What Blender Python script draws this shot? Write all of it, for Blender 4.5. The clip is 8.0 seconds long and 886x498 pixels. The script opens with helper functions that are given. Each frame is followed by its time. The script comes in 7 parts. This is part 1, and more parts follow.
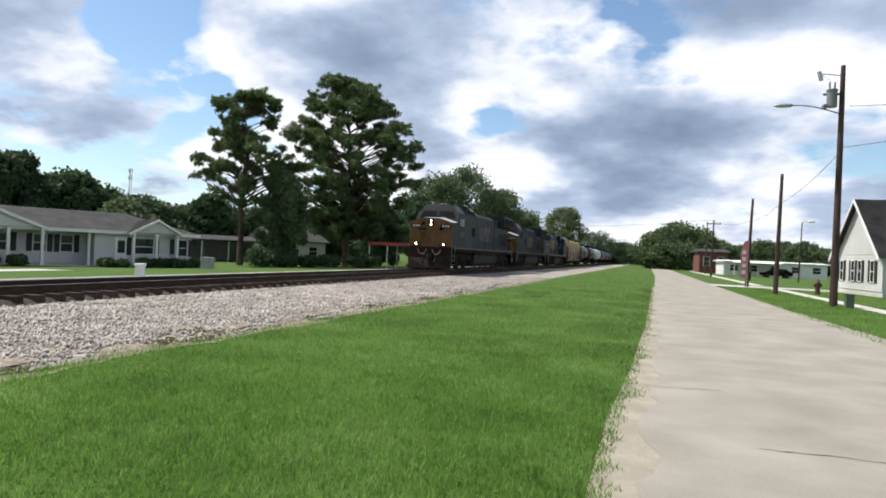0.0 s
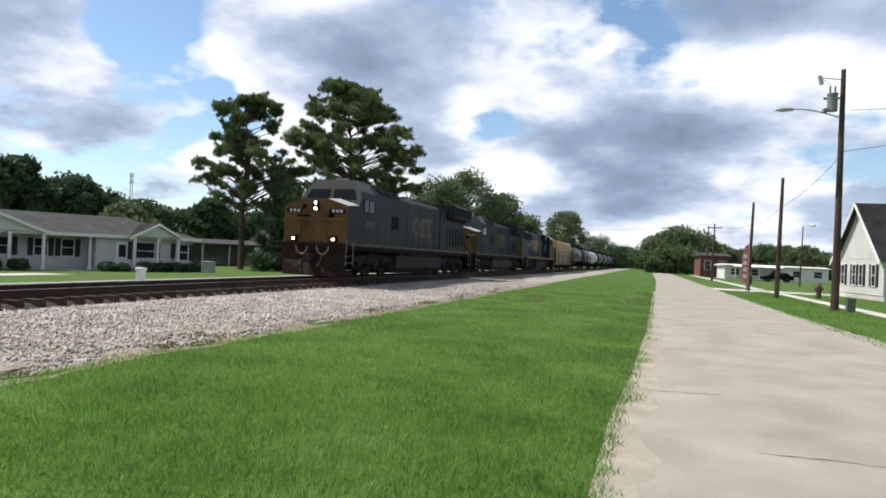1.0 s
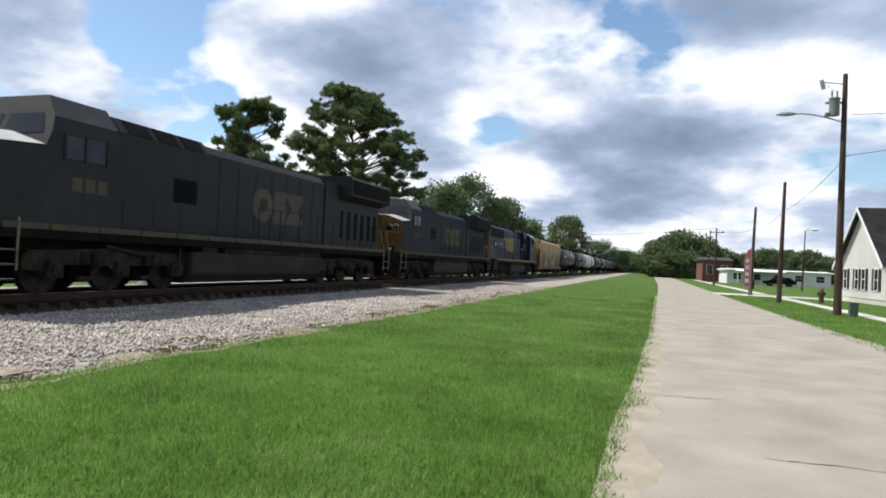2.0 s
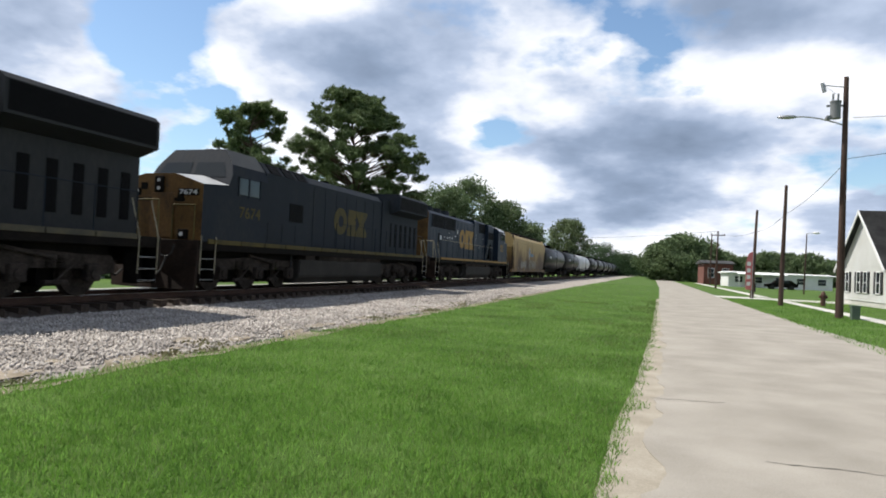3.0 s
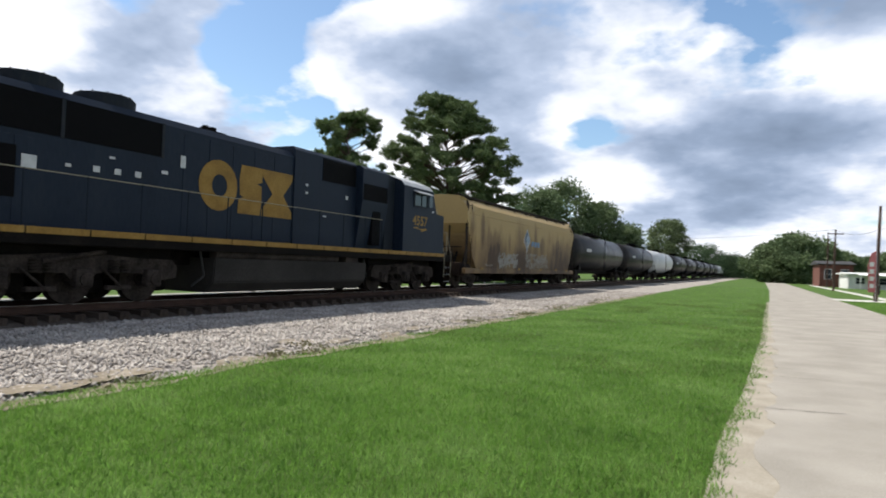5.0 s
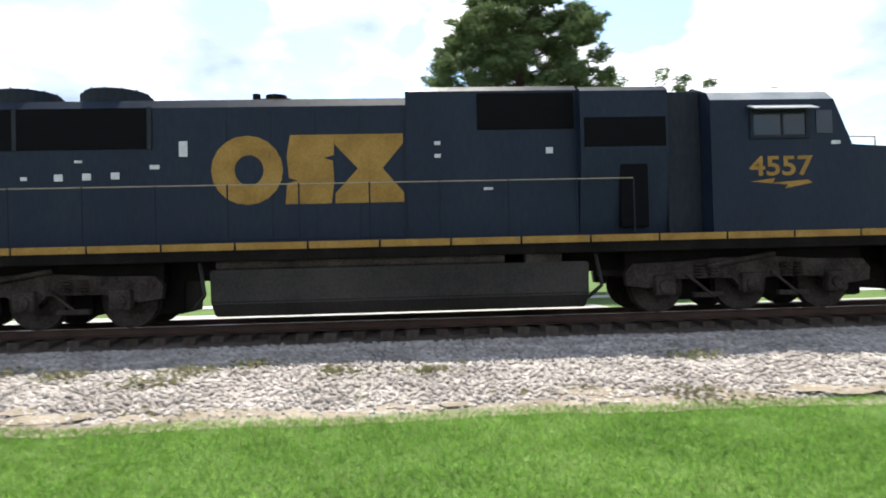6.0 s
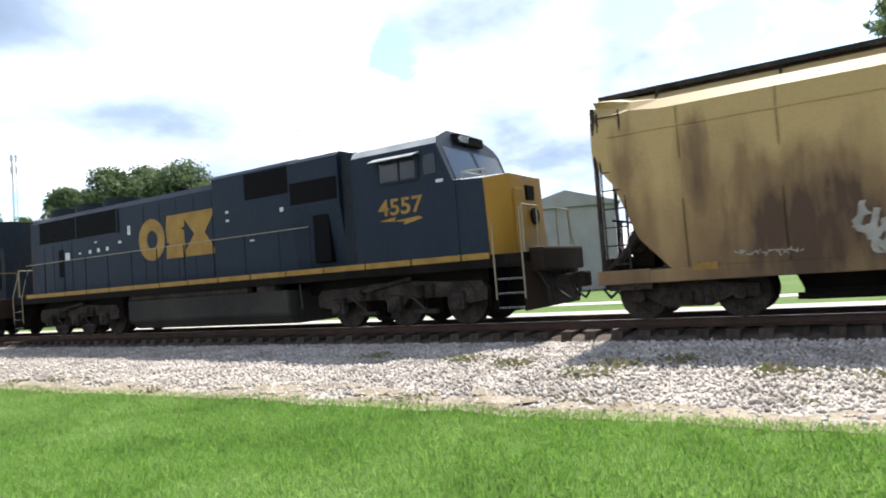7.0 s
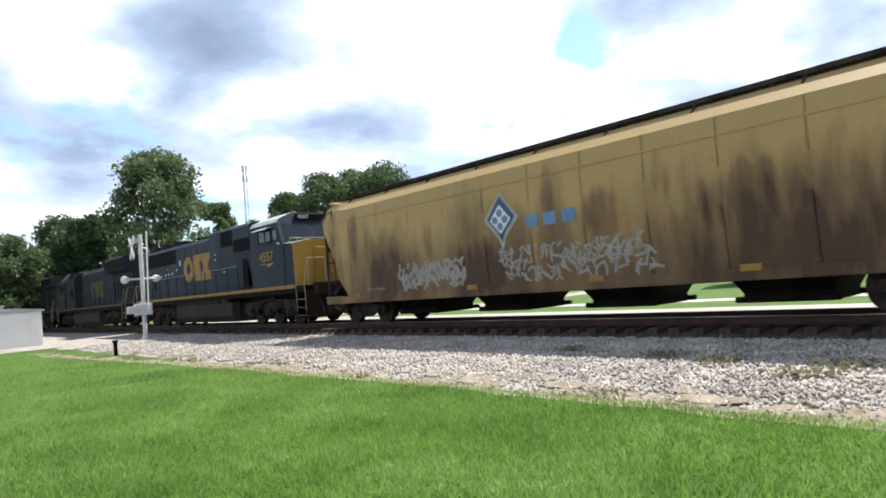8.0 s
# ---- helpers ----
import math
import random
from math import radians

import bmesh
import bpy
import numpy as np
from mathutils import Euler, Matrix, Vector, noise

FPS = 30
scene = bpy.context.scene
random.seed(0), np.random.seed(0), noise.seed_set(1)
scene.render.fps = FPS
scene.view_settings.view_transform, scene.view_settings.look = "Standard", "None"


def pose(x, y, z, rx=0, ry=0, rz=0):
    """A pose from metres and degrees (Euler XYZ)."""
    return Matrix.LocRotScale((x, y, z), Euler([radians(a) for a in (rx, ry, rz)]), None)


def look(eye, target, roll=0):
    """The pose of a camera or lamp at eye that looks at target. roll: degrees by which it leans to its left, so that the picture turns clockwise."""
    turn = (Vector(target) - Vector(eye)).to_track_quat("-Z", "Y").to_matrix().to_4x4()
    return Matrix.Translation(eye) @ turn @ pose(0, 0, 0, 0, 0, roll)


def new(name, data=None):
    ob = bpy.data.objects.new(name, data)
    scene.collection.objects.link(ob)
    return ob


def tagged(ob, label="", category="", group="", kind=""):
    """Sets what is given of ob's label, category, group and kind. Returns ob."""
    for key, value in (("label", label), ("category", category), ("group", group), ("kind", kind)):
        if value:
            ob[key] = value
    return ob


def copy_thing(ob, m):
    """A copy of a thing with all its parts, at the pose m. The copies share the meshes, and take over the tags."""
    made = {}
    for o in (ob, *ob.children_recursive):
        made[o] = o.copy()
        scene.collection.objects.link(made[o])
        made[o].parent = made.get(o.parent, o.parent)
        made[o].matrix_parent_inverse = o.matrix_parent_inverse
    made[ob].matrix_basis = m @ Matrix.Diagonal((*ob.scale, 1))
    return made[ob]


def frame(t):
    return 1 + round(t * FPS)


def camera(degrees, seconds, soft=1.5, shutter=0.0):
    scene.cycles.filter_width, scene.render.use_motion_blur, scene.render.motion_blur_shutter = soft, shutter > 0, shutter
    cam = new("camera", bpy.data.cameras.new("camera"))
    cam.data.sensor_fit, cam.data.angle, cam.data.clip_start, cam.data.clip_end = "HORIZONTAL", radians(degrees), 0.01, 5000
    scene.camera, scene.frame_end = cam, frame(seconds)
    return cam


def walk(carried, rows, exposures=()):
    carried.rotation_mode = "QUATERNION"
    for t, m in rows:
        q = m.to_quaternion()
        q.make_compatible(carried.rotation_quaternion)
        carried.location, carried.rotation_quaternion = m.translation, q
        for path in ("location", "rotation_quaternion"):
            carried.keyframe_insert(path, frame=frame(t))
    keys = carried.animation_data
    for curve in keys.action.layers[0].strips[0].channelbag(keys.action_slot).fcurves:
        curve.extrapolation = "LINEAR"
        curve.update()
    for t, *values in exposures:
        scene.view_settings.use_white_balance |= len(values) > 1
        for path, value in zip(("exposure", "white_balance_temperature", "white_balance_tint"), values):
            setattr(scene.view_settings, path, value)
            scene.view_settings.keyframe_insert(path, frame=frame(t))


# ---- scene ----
cam = camera(67.8, 8.0, soft=1.8, shutter=0.1)
EYE = (0.0, 0.0, 1.6)
# seconds, yaw, pitch, roll
PATH = [
    (0.0, 17.20, 0.34, -2.53), (0.5, 17.21, 0.49, -2.53), (1.0, 17.27, 0.69, -2.51), (1.5, 17.36, 0.89, -2.54),
    (3.0, 17.53, 1.33, -2.51), (3.5, 17.58, 1.42, -2.54), (4.0, 17.49, 1.42, -2.55), (4.2, 17.50, 1.48, -2.58),
    (4.5, 17.85, 1.48, -2.58), (4.8, 20.50, 1.43, -2.38), (5.1, 29.00, 1.28, -1.78), (5.3, 35.88, 0.91, -1.11),
    (5.4, 40.24, 0.29, -0.93), (5.5, 48.74, 0.81, -0.57), (5.6, 57.20, 0.58, 0.01), (5.7, 67.03, 0.85, 0.54),
    (5.8, 74.55, 0.92, 0.72), (5.9, 80.49, 0.34, 0.95), (6.0, 86.81, 1.08, 1.44), (6.1, 94.06, 1.33, 1.87),
    (6.2, 102.14, 1.51, 2.41), (6.3, 109.39, 1.83, 2.90), (6.4, 112.22, 1.90, 2.32), (6.5, 113.60, 1.88, 2.98),
    (6.6, 114.39, 1.92, 3.09), (6.7, 115.17, 1.97, 3.21), (6.8, 117.26, 2.09, 3.51), (6.9, 119.00, 2.19, 3.77),
    (7.0, 122.31, 2.38, 4.25), (7.1, 125.13, 2.54, 4.26), (7.2, 130.75, 2.85, 4.29), (7.3, 133.29, 2.99, 4.30),
    (7.4, 135.68, 3.12, 4.32), (7.5, 136.38, 3.16, 4.32), (7.7, 136.63, 3.15, 4.35), (7.9, 137.63, 3.10, 4.49),
    (8.0, 138.87, 3.03, 4.67),
]
walk(cam, [(t, pose(*EYE, 90 + pitch, roll, yaw)) for t, yaw, pitch, roll in PATH],
     exposures=[(0.0, 0.22), (4.2, 0.22), (5.2, 0.28), (5.8, 0.86), (6.5, 1.26), (7.2, 1.03), (8.0, 0.85)])

# ---------------------------------------------------------------- light
SUN_EL, SUN_AZ = 57.0, 92.4     # degrees; azimuth from +y towards -x


def node_kit(tree):
    def n(kind):
        return tree.nodes.new(kind)

    def link(a, b):
        tree.links.new(a, b)
    return n, link


def math_node(n, link, op, a, b=None):
    nd = n("ShaderNodeMath")
    nd.operation = op
    for k, val in enumerate((a, b)):
        if val is None:
            continue
        if isinstance(val, (int, float)):
            nd.inputs[k].default_value = val
        else:
            link(val, nd.inputs[k])
    return nd.outputs[0]


def ramp(n, link, fac, stops):
    nd = n("ShaderNodeValToRGB")
    els = nd.color_ramp.elements
    while len(els) < len(stops):
        els.new(0.5)
    for e, (p, c) in zip(els, stops):
        e.position = p
        e.color = (c, c, c, 1) if isinstance(c, (int, float)) else (*c, 1)
    link(fac, nd.inputs[0])
    return nd.outputs[0]


def sun_way():
    a, e = radians(SUN_AZ), radians(SUN_EL)
    return Vector((-math.sin(a) * math.cos(e), math.cos(a) * math.cos(e), math.sin(e)))


CLOUDS = [
    (42.5, 17.0, 8.0, 1.6, -0.20, 0.0), (13.0, 12.2, 5.0, 1.2, -0.16, 0.0), (51.5, 19.0, 5.0, 1.2, -0.16, 0.0), (36.0, 12.0, 4.0, 1.2, -0.10, 0.0),
    (23.0, 15.5, 15.0, 2.4, 0.12, 0.12), (19.0, 12.0, 8.0, 1.8, 0.12, 0.10), (-7.0, 21.0, 10.0, 2.5, 0.12, 0.16), (-5.0, 10.0, 14.0, 3.4, 0.12, 0.055), (-3.0, 5.6, 13.0, 3.6, 0.12, 0.06),
    (49.5, 12.5, 7.0, 1.6, 0.14, -0.09), (30.0, 20.5, 10.0, 2.6, 0.14, -0.13), (-6.0, 15.2, 10.0, 2.4, 0.14, -0.16), (12.0, 8.0, 7.0, 2.0, 0.12, -0.12), (3.6, 9.6, 3.5, 1.5, 0.10, -0.10), (7.7, 13.4, 4.0, 1.5, 0.10, -0.10), (-15.0, 14.0, 5.0, 1.5, 0.10, -0.12),
    (71.0, 18.5, 9.0, 1.4, -0.20, 0.0), (40.0, 19.0, 10.0, 1.8, -0.12, 0.0), (57.5, 15.0, 7.0, 1.2, 0.16, -0.14), (62.0, 20.0, 5.0, 1.5, 0.14, -0.12),
    (104.5, 20.5, 5.0, 1.2, -0.22, 0.0), (94.0, 19.0, 8.0, 1.6, 0.10, 0.22), (113.0, 16.0, 9.0, 1.4, 0.16, -0.14), (124.0, 21.0, 5.0, 0.9, -0.24, 0.0),
    (134.0, 17.0, 9.0, 1.2, 0.16, -0.15), (145.0, 13.8, 10.0, 2.8, 0.14, 0.22), (157.0, 21.0, 10.0, 2.4, 0.12, 0.17), (152.0, 16.8, 9.0, 3.0, 0.14, -0.12), (167.0, 11.5, 10.0, 2.2, 0.12, 0.17), (170.5, 7.2, 5.0, 2.4, -0.12, 0.0), (168.0, 18.0, 7.0, 2.4, 0.12, -0.10),
]


def build_world():
    w = bpy.data.worlds.new("sky")
    scene.world = w
    w.use_nodes = True
    t = w.node_tree
    t.nodes.clear()
    n, link = node_kit(t)
    out = n("ShaderNodeOutputWorld")
    bg = n("ShaderNodeBackground")
    bg.inputs[1].default_value = 0.063
    sky = n("ShaderNodeTexSky")
    sky.sky_type = "NISHITA"
    sky.sun_disc = False
    sky.sun_elevation = radians(SUN_EL)
    sky.sun_rotation = radians(-SUN_AZ)
    sky.air_density, sky.dust_density, sky.ozone_density = 1.0, 0.6, 1.5
    co = n("ShaderNodeTexCoord")
    sep = n("ShaderNodeSeparateXYZ")
    link(co.outputs["Generated"], sep.inputs[0])
    zz = math_node(n, link, "ADD", math_node(n, link, "MAXIMUM", sep.outputs[2], 0.0), 0.30)
    px = math_node(n, link, "DIVIDE", sep.outputs[0], zz)
    py = math_node(n, link, "DIVIDE", sep.outputs[1], zz)
    comb = n("ShaderNodeCombineXYZ")
    link(px, comb.inputs[0])
    link(py, comb.inputs[1])
    comb.inputs[2].default_value = 3.7

    def cloud(scale, detail, rough, shift):
        ad = n("ShaderNodeVectorMath")
        ad.operation = "ADD"
        link(comb.outputs[0], ad.inputs[0])
        ad.inputs[1].default_value = shift
        nz = n("ShaderNodeTexNoise")
        nz.inputs["Scale"].default_value = scale
        nz.inputs["Detail"].default_value = detail
        nz.inputs["Roughness"].default_value = rough
        link(ad.outputs[0], nz.inputs["Vector"])
        return nz.outputs[0]
    shape = cloud(2.3, 10.0, 0.53, (0.4, 2.3, 0.0))
    depth = cloud(1.9, 6.0, 0.52, (7.7, 1.2, 4.0))
    depth = math_node(n, link, "ADD", math_node(n, link, "MULTIPLY", depth, 0.95), math_node(n, link, "MULTIPLY", shape, 0.4))
    depth = math_node(n, link, "SUBTRACT", depth, 0.175)

    def mass(az, el, radius, flat):
        """1 in the middle of a cloud mass, 0 beyond its radius (degrees); flat squeezes it in height."""
        a, e = radians(az), radians(el)
        off = n("ShaderNodeVectorMath")
        off.operation = "SUBTRACT"
        link(co.outputs["Generated"], off.inputs[0])
        off.inputs[1].default_value = (-math.sin(a) * math.cos(e), math.cos(a) * math.cos(e), math.sin(e))
        sq = n("ShaderNodeVectorMath")
        sq.operation = "MULTIPLY"
        link(off.outputs[0], sq.inputs[0])
        sq.inputs[1].default_value = (1, 1, flat)
        size = n("ShaderNodeVectorMath")
        size.operation = "LENGTH"
        link(sq.outputs[0], size.inputs[0])
        mr = n("ShaderNodeMapRange")
        mr.interpolation_type = "SMOOTHSTEP"
        link(size.outputs["Value"], mr.inputs["Value"])
        mr.inputs["From Min"].default_value = 0.0
        mr.inputs["From Max"].default_value = radians(radius)
        mr.inputs["To Min"].default_value = 1.0
        mr.inputs["To Max"].default_value = 0.0
        return mr.outputs[0]

    # azimuth, elevation, radius, squeeze, cover, greyness
    for az, el, radius, flat, cover, grey in CLOUDS:
        f = mass(az, el, radius, flat)
        if cover:
            shape = math_node(n, link, "ADD", shape, math_node(n, link, "MULTIPLY", f, cover))
        if grey:
            depth = math_node(n, link, "ADD", depth, math_node(n, link, "MULTIPLY", f, grey * 0.95))
    # cover thins out overhead
    thin = math_node(n, link, "MULTIPLY", math_node(n, link, "SUBTRACT", sep.outputs[2], 0.38), 0.03)
    shape = math_node(n, link, "SUBTRACT", shape, math_node(n, link, "MAXIMUM", thin, 0.0))
    dens = ramp(n, link, shape, [(0.39, 0.0), (0.47, 1.0)])
    body = ramp(n, link, depth, [(0.40, (15.8, 16.0, 16.6)), (0.48, (11.9, 12.6, 14.1)), (0.545, (7.4, 8.7, 11.2)), (0.66, (4.5, 5.7, 7.9)), (0.82, (2.9, 3.8, 5.4))])
    # grey cloud bases overhead: dimmed beyond the view, to lessen fill in shadows
    low = n("ShaderNodeMix")
    low.data_type, low.blend_type = "RGBA", "MULTIPLY"
    low.inputs[0].default_value = 1.0
    link(body, low.inputs[6])
    link(ramp(n, link, sep.outputs[2], [(0.42, 1.0), (0.62, 0.5), (0.9, 0.3)]), low.inputs[7])
    body = low.outputs[2]
    mix = n("ShaderNodeMix")
    mix.data_type = "RGBA"
    link(dens, mix.inputs[0])
    blue = n("ShaderNodeMix")
    blue.data_type, blue.blend_type = "RGBA", "MULTIPLY"
    blue.inputs[0].default_value = 1.0
    link(sky.outputs[0], blue.inputs[6])
    blue.inputs[7].default_value = (1.95, 2.1, 2.15, 1)
    link(blue.outputs[2], mix.inputs[6])
    link(body, mix.inputs[7])
    link(mix.outputs[2], bg.inputs[0])
    link(bg.outputs[0], out.inputs[0])


build_world()
sun_data = bpy.data.lights.new("sun", "SUN")
sun_data.energy, sun_data.angle, sun_data.color = 5.0, radians(0.53), (1.0, 0.95, 0.87)
sun = new("sun", sun_data)
sun.matrix_world = look(sun_way() * 50, (0, 0, 0))


# ---------------------------------------------------------------- materials
def material(name, stops, scale=2.0, fine=40.0, rough=(0.6, 0.85), metal=0.0, bump=0.2, bump_scale=None, coords="Object",
             stretch=(1, 1, 1), per_piece=0.0, spec=0.4, detail=6.0, dist=0.02):
    """Noise at two scales between the given colours, with grain, gloss variation and bump."""
    m = bpy.data.materials.new(name)
    m.use_nodes = True
    t = m.node_tree
    n, link = node_kit(t)
    b = t.nodes["Principled BSDF"]
    co = n("ShaderNodeTexCoord")
    mp = n("ShaderNodeMapping")
    mp.inputs["Scale"].default_value = stretch
    link(co.outputs[coords], mp.inputs[0])

    def nz(sc, d):
        x = n("ShaderNodeTexNoise")
        x.inputs["Scale"].default_value = sc
        x.inputs["Detail"].default_value = d
        link(mp.outputs[0], x.inputs["Vector"])
        return x.outputs[0]
    big, small = nz(scale, detail), nz(fine, 3.0)
    f = math_node(n, link, "ADD", math_node(n, link, "MULTIPLY", big, 0.62), math_node(n, link, "MULTIPLY", small, 0.38))
    if per_piece:
        info = n("ShaderNodeObjectInfo")
        f = math_node(n, link, "ADD", f, math_node(n, link, "MULTIPLY", math_node(n, link, "SUBTRACT", info.outputs["Random"], 0.5), per_piece))
    k = len(stops)
    col = ramp(n, link, f, [(0.33 + 0.34 * i / max(1, k - 1), c) for i, c in enumerate(stops)])
    link(col, b.inputs["Base Color"])
    link(ramp(n, link, f, [(0.35, rough[0]), (0.65, rough[1])]), b.inputs["Roughness"])
    b.inputs["Metallic"].default_value = metal
    b.inputs["Specular IOR Level"].default_value = spec
    if bump:
        bp = n("ShaderNodeBump")
        bp.inputs["Strength"].default_value = bump
        bp.inputs["Distance"].default_value = dist
        link(nz(bump_scale or fine, 5.0), bp.inputs["Height"])
        link(bp.outputs[0], b.inputs["Normal"])
    return m


def glow(name, color, power):
    m = bpy.data.materials.new(name)
    m.use_nodes = True
    b = m.node_tree.nodes["Principled BSDF"]
    b.inputs["Base Color"].default_value = (0.8, 0.8, 0.8, 1)
    b.inputs["Emission Color"].default_value = (*color, 1)
    b.inputs["Emission Strength"].default_value = power
    return m


def glass(name, tint=(0.02, 0.025, 0.03)):
    m = bpy.data.materials.new(name)
    m.use_nodes = True
    b = m.node_tree.nodes["Principled BSDF"]
    b.inputs["Base Color"].default_value = (*tint, 1)
    b.inputs["Roughness"].default_value = 0.06
    b.inputs["Specular IOR Level"].default_value = 0.4
    return m


GRASS = material("grass_soil", [(0.04212, 0.078, 0.01373), (0.06571, 0.1209, 0.02145), (0.09688, 0.156, 0.03604)], 0.35, 14, bump=0.6, bump_scale=60, rough=(0.8, 0.95), spec=0.15)
BLADE = material("grass_blade", [(0.092, 0.195, 0.035), (0.164, 0.312, 0.056), (0.276, 0.42, 0.13)], 0.7, 5, bump=0, rough=(0.55, 0.75), spec=0.25)
DULLBLADE = material("dull_blade", [(0.07, 0.11, 0.03), (0.13, 0.18, 0.055), (0.24, 0.26, 0.11)], 0.9, 6, bump=0, rough=(0.6, 0.8), spec=0.2)
ASPHALT = material("pale_road", [(0.235, 0.216, 0.184), (0.305, 0.281, 0.244), (0.375, 0.35, 0.308)], 0.9, 70, bump=0.35, bump_scale=90, rough=(0.8, 0.95), spec=0.2)
SAND = material("sandy_edge", [(0.25, 0.222, 0.175), (0.325, 0.292, 0.238), (0.40, 0.365, 0.305)], 2.2, 60, bump=0.4, rough=(0.9, 0.98), spec=0.1)
CRACK = material("road_crack", [(0.10, 0.095, 0.085), (0.16, 0.15, 0.13)], 4, 50, bump=0.2, rough=(0.9, 0.98), spec=0.1)
CONCRETE = material("concrete", [(0.42, 0.41, 0.375), (0.50, 0.49, 0.455), (0.57, 0.56, 0.525)], 0.8, 30, bump=0.2, rough=(0.8, 0.95), spec=0.2)
GRAVEL = material("gravel_bed", [(0.20, 0.18, 0.16), (0.33, 0.30, 0.27), (0.46, 0.42, 0.38)], 3.0, 22, bump=0.9, bump_scale=24, rough=(0.85, 0.97), spec=0.15, dist=0.05)
STONE = material("ballast_stone", [(0.25, 0.226, 0.205), (0.40, 0.365, 0.33), (0.56, 0.515, 0.47)], 1.5, 12, bump=0.3, rough=(0.8, 0.95), spec=0.2)
DARKBED = material("oily_ballast", [(0.05, 0.04, 0.034), (0.085, 0.07, 0.06), (0.14, 0.12, 0.105)], 2.0, 22, bump=0.9, bump_scale=24, rough=(0.85, 0.97), spec=0.1, dist=0.05)
RUST = material("rail_rust", [(0.028, 0.017, 0.013), (0.05, 0.029, 0.022), (0.075, 0.044, 0.033)], 3, 40, bump=0.3, rough=(0.7, 0.9), spec=0.2)
RAILTOP = material("rail_top", [(0.25, 0.24, 0.23), (0.4, 0.39, 0.38)], 3, 40, bump=0.05, rough=(0.25, 0.4), metal=0.9)
TIE = material("tie_wood", [(0.03, 0.022, 0.017), (0.052, 0.039, 0.031), (0.08, 0.063, 0.052)], 2, 30, stretch=(1, 6, 6), bump=0.4, rough=(0.85, 0.97), per_piece=0.25, spec=0.15)


# ---------------------------------------------------------------- mesh helpers
def finish(name, bm, mat, parent=None, label="", smooth=False):
    me = bpy.data.meshes.new(name)
    bm.to_mesh(me)
    bm.free()
    for mt in (mat if isinstance(mat, (list, tuple)) else [mat]):
        me.materials.append(mt)
    if smooth:
        me.polygons.foreach_set("use_smooth", [True] * len(me.polygons))
    ob = new(name, me)
    if parent:
        ob.parent = parent
    if label:
        ob["label"] = label
    return ob


def part(name, bm, mat, parent, label="", smooth=False):
    return finish(name, bm, mat, parent, label, smooth)


def shared(name, me, parent, m):
    ob = new(name, me)
    ob.parent = parent
    ob.matrix_basis = m
    return ob


def box(bm, x0, x1, y0, y1, z0, z1, bevel=0.0, mat=0):
    r = bmesh.ops.create_cube(bm, size=1, matrix=Matrix.LocRotScale(((x0 + x1) / 2, (y0 + y1) / 2, (z0 + z1) / 2), None, (x1 - x0, y1 - y0, z1 - z0)))
    vs = r["verts"]
    es = list({e for v in vs for e in v.link_edges})
    fs = {f for v in vs for f in v.link_faces}
    if bevel:
        got = bmesh.ops.bevel(bm, geom=es, offset=bevel, segments=2, affect="EDGES", profile=0.6)
        fs = set(got["faces"]) | {f for f in fs if f.is_valid}
    if mat:
        for f in fs:
            f.material_index = mat
    return vs


def rod(bm, a, b, r, sides=8, r2=None, mat=0):
    a, b = Vector(a), Vector(b)
    d = b - a
    q = d.to_track_quat("Z", "Y").to_matrix().to_4x4()
    got = bmesh.ops.create_cone(bm, cap_ends=True, segments=sides, radius1=r, radius2=r if r2 is None else r2, depth=d.length,
                                matrix=Matrix.Translation((a + b) / 2) @ q)
    if mat:
        for f in {f for v in got["verts"] for f in v.link_faces}:
            f.material_index = mat
    return got["verts"]


def prism(bm, outline, axis, lo, hi, mat=0):
    """Extrudes a closed outline of (a, b) pairs along an axis: 'x' (a=y, b=z), 'y' (a=x, b=z), 'z' (a=x, b=y)."""
    def at(p, k):
        return {"x": (k, p[0], p[1]), "y": (p[0], k, p[1]), "z": (p[0], p[1], k)}[axis]
    a = [bm.verts.new(at(p, lo)) for p in outline]
    b = [bm.verts.new(at(p, hi)) for p in outline]
    made = [bm.faces.new(a), bm.faces.new(b)]
    for i in range(len(a)):
        j = (i + 1) % len(a)
        made.append(bm.faces.new((a[i], a[j], b[j], b[i])))
    bmesh.ops.recalc_face_normals(bm, faces=made)
    for f in made:
        f.material_index = mat
    return made


def thing(name, x, y, z, rz=0.0, label="", category="", group="", kind=""):
    ob = new(name)
    ob.matrix_basis = pose(x, y, z, 0, 0, rz)
    return tagged(ob, label, category, group, kind)


# ---------------------------------------------------------------- ground
RAIL_Z, TRACK_X = 0.48, -13.75


def road_left(y):
    """Where the lawn meets the street."""
    return float(np.interp(y, [-60, 4, 7, 10, 18, 30, 77, 500], [-0.3, -0.22, -0.2, -0.05, 0.16, 0.32, 0.9, 1.6]))


def road_right(y):
    return float(np.interp(y, [-60, 12, 18, 27, 45, 500], [5.7, 5.65, 5.5, 5.18, 5.08, 5.2]))




def ground_z(x):
    return float(np.interp(x, [-400, -34, -26, -16.5, -15, 400], [-0.5, -0.42, -0.2, -0.02, 0.0, 0.0]))


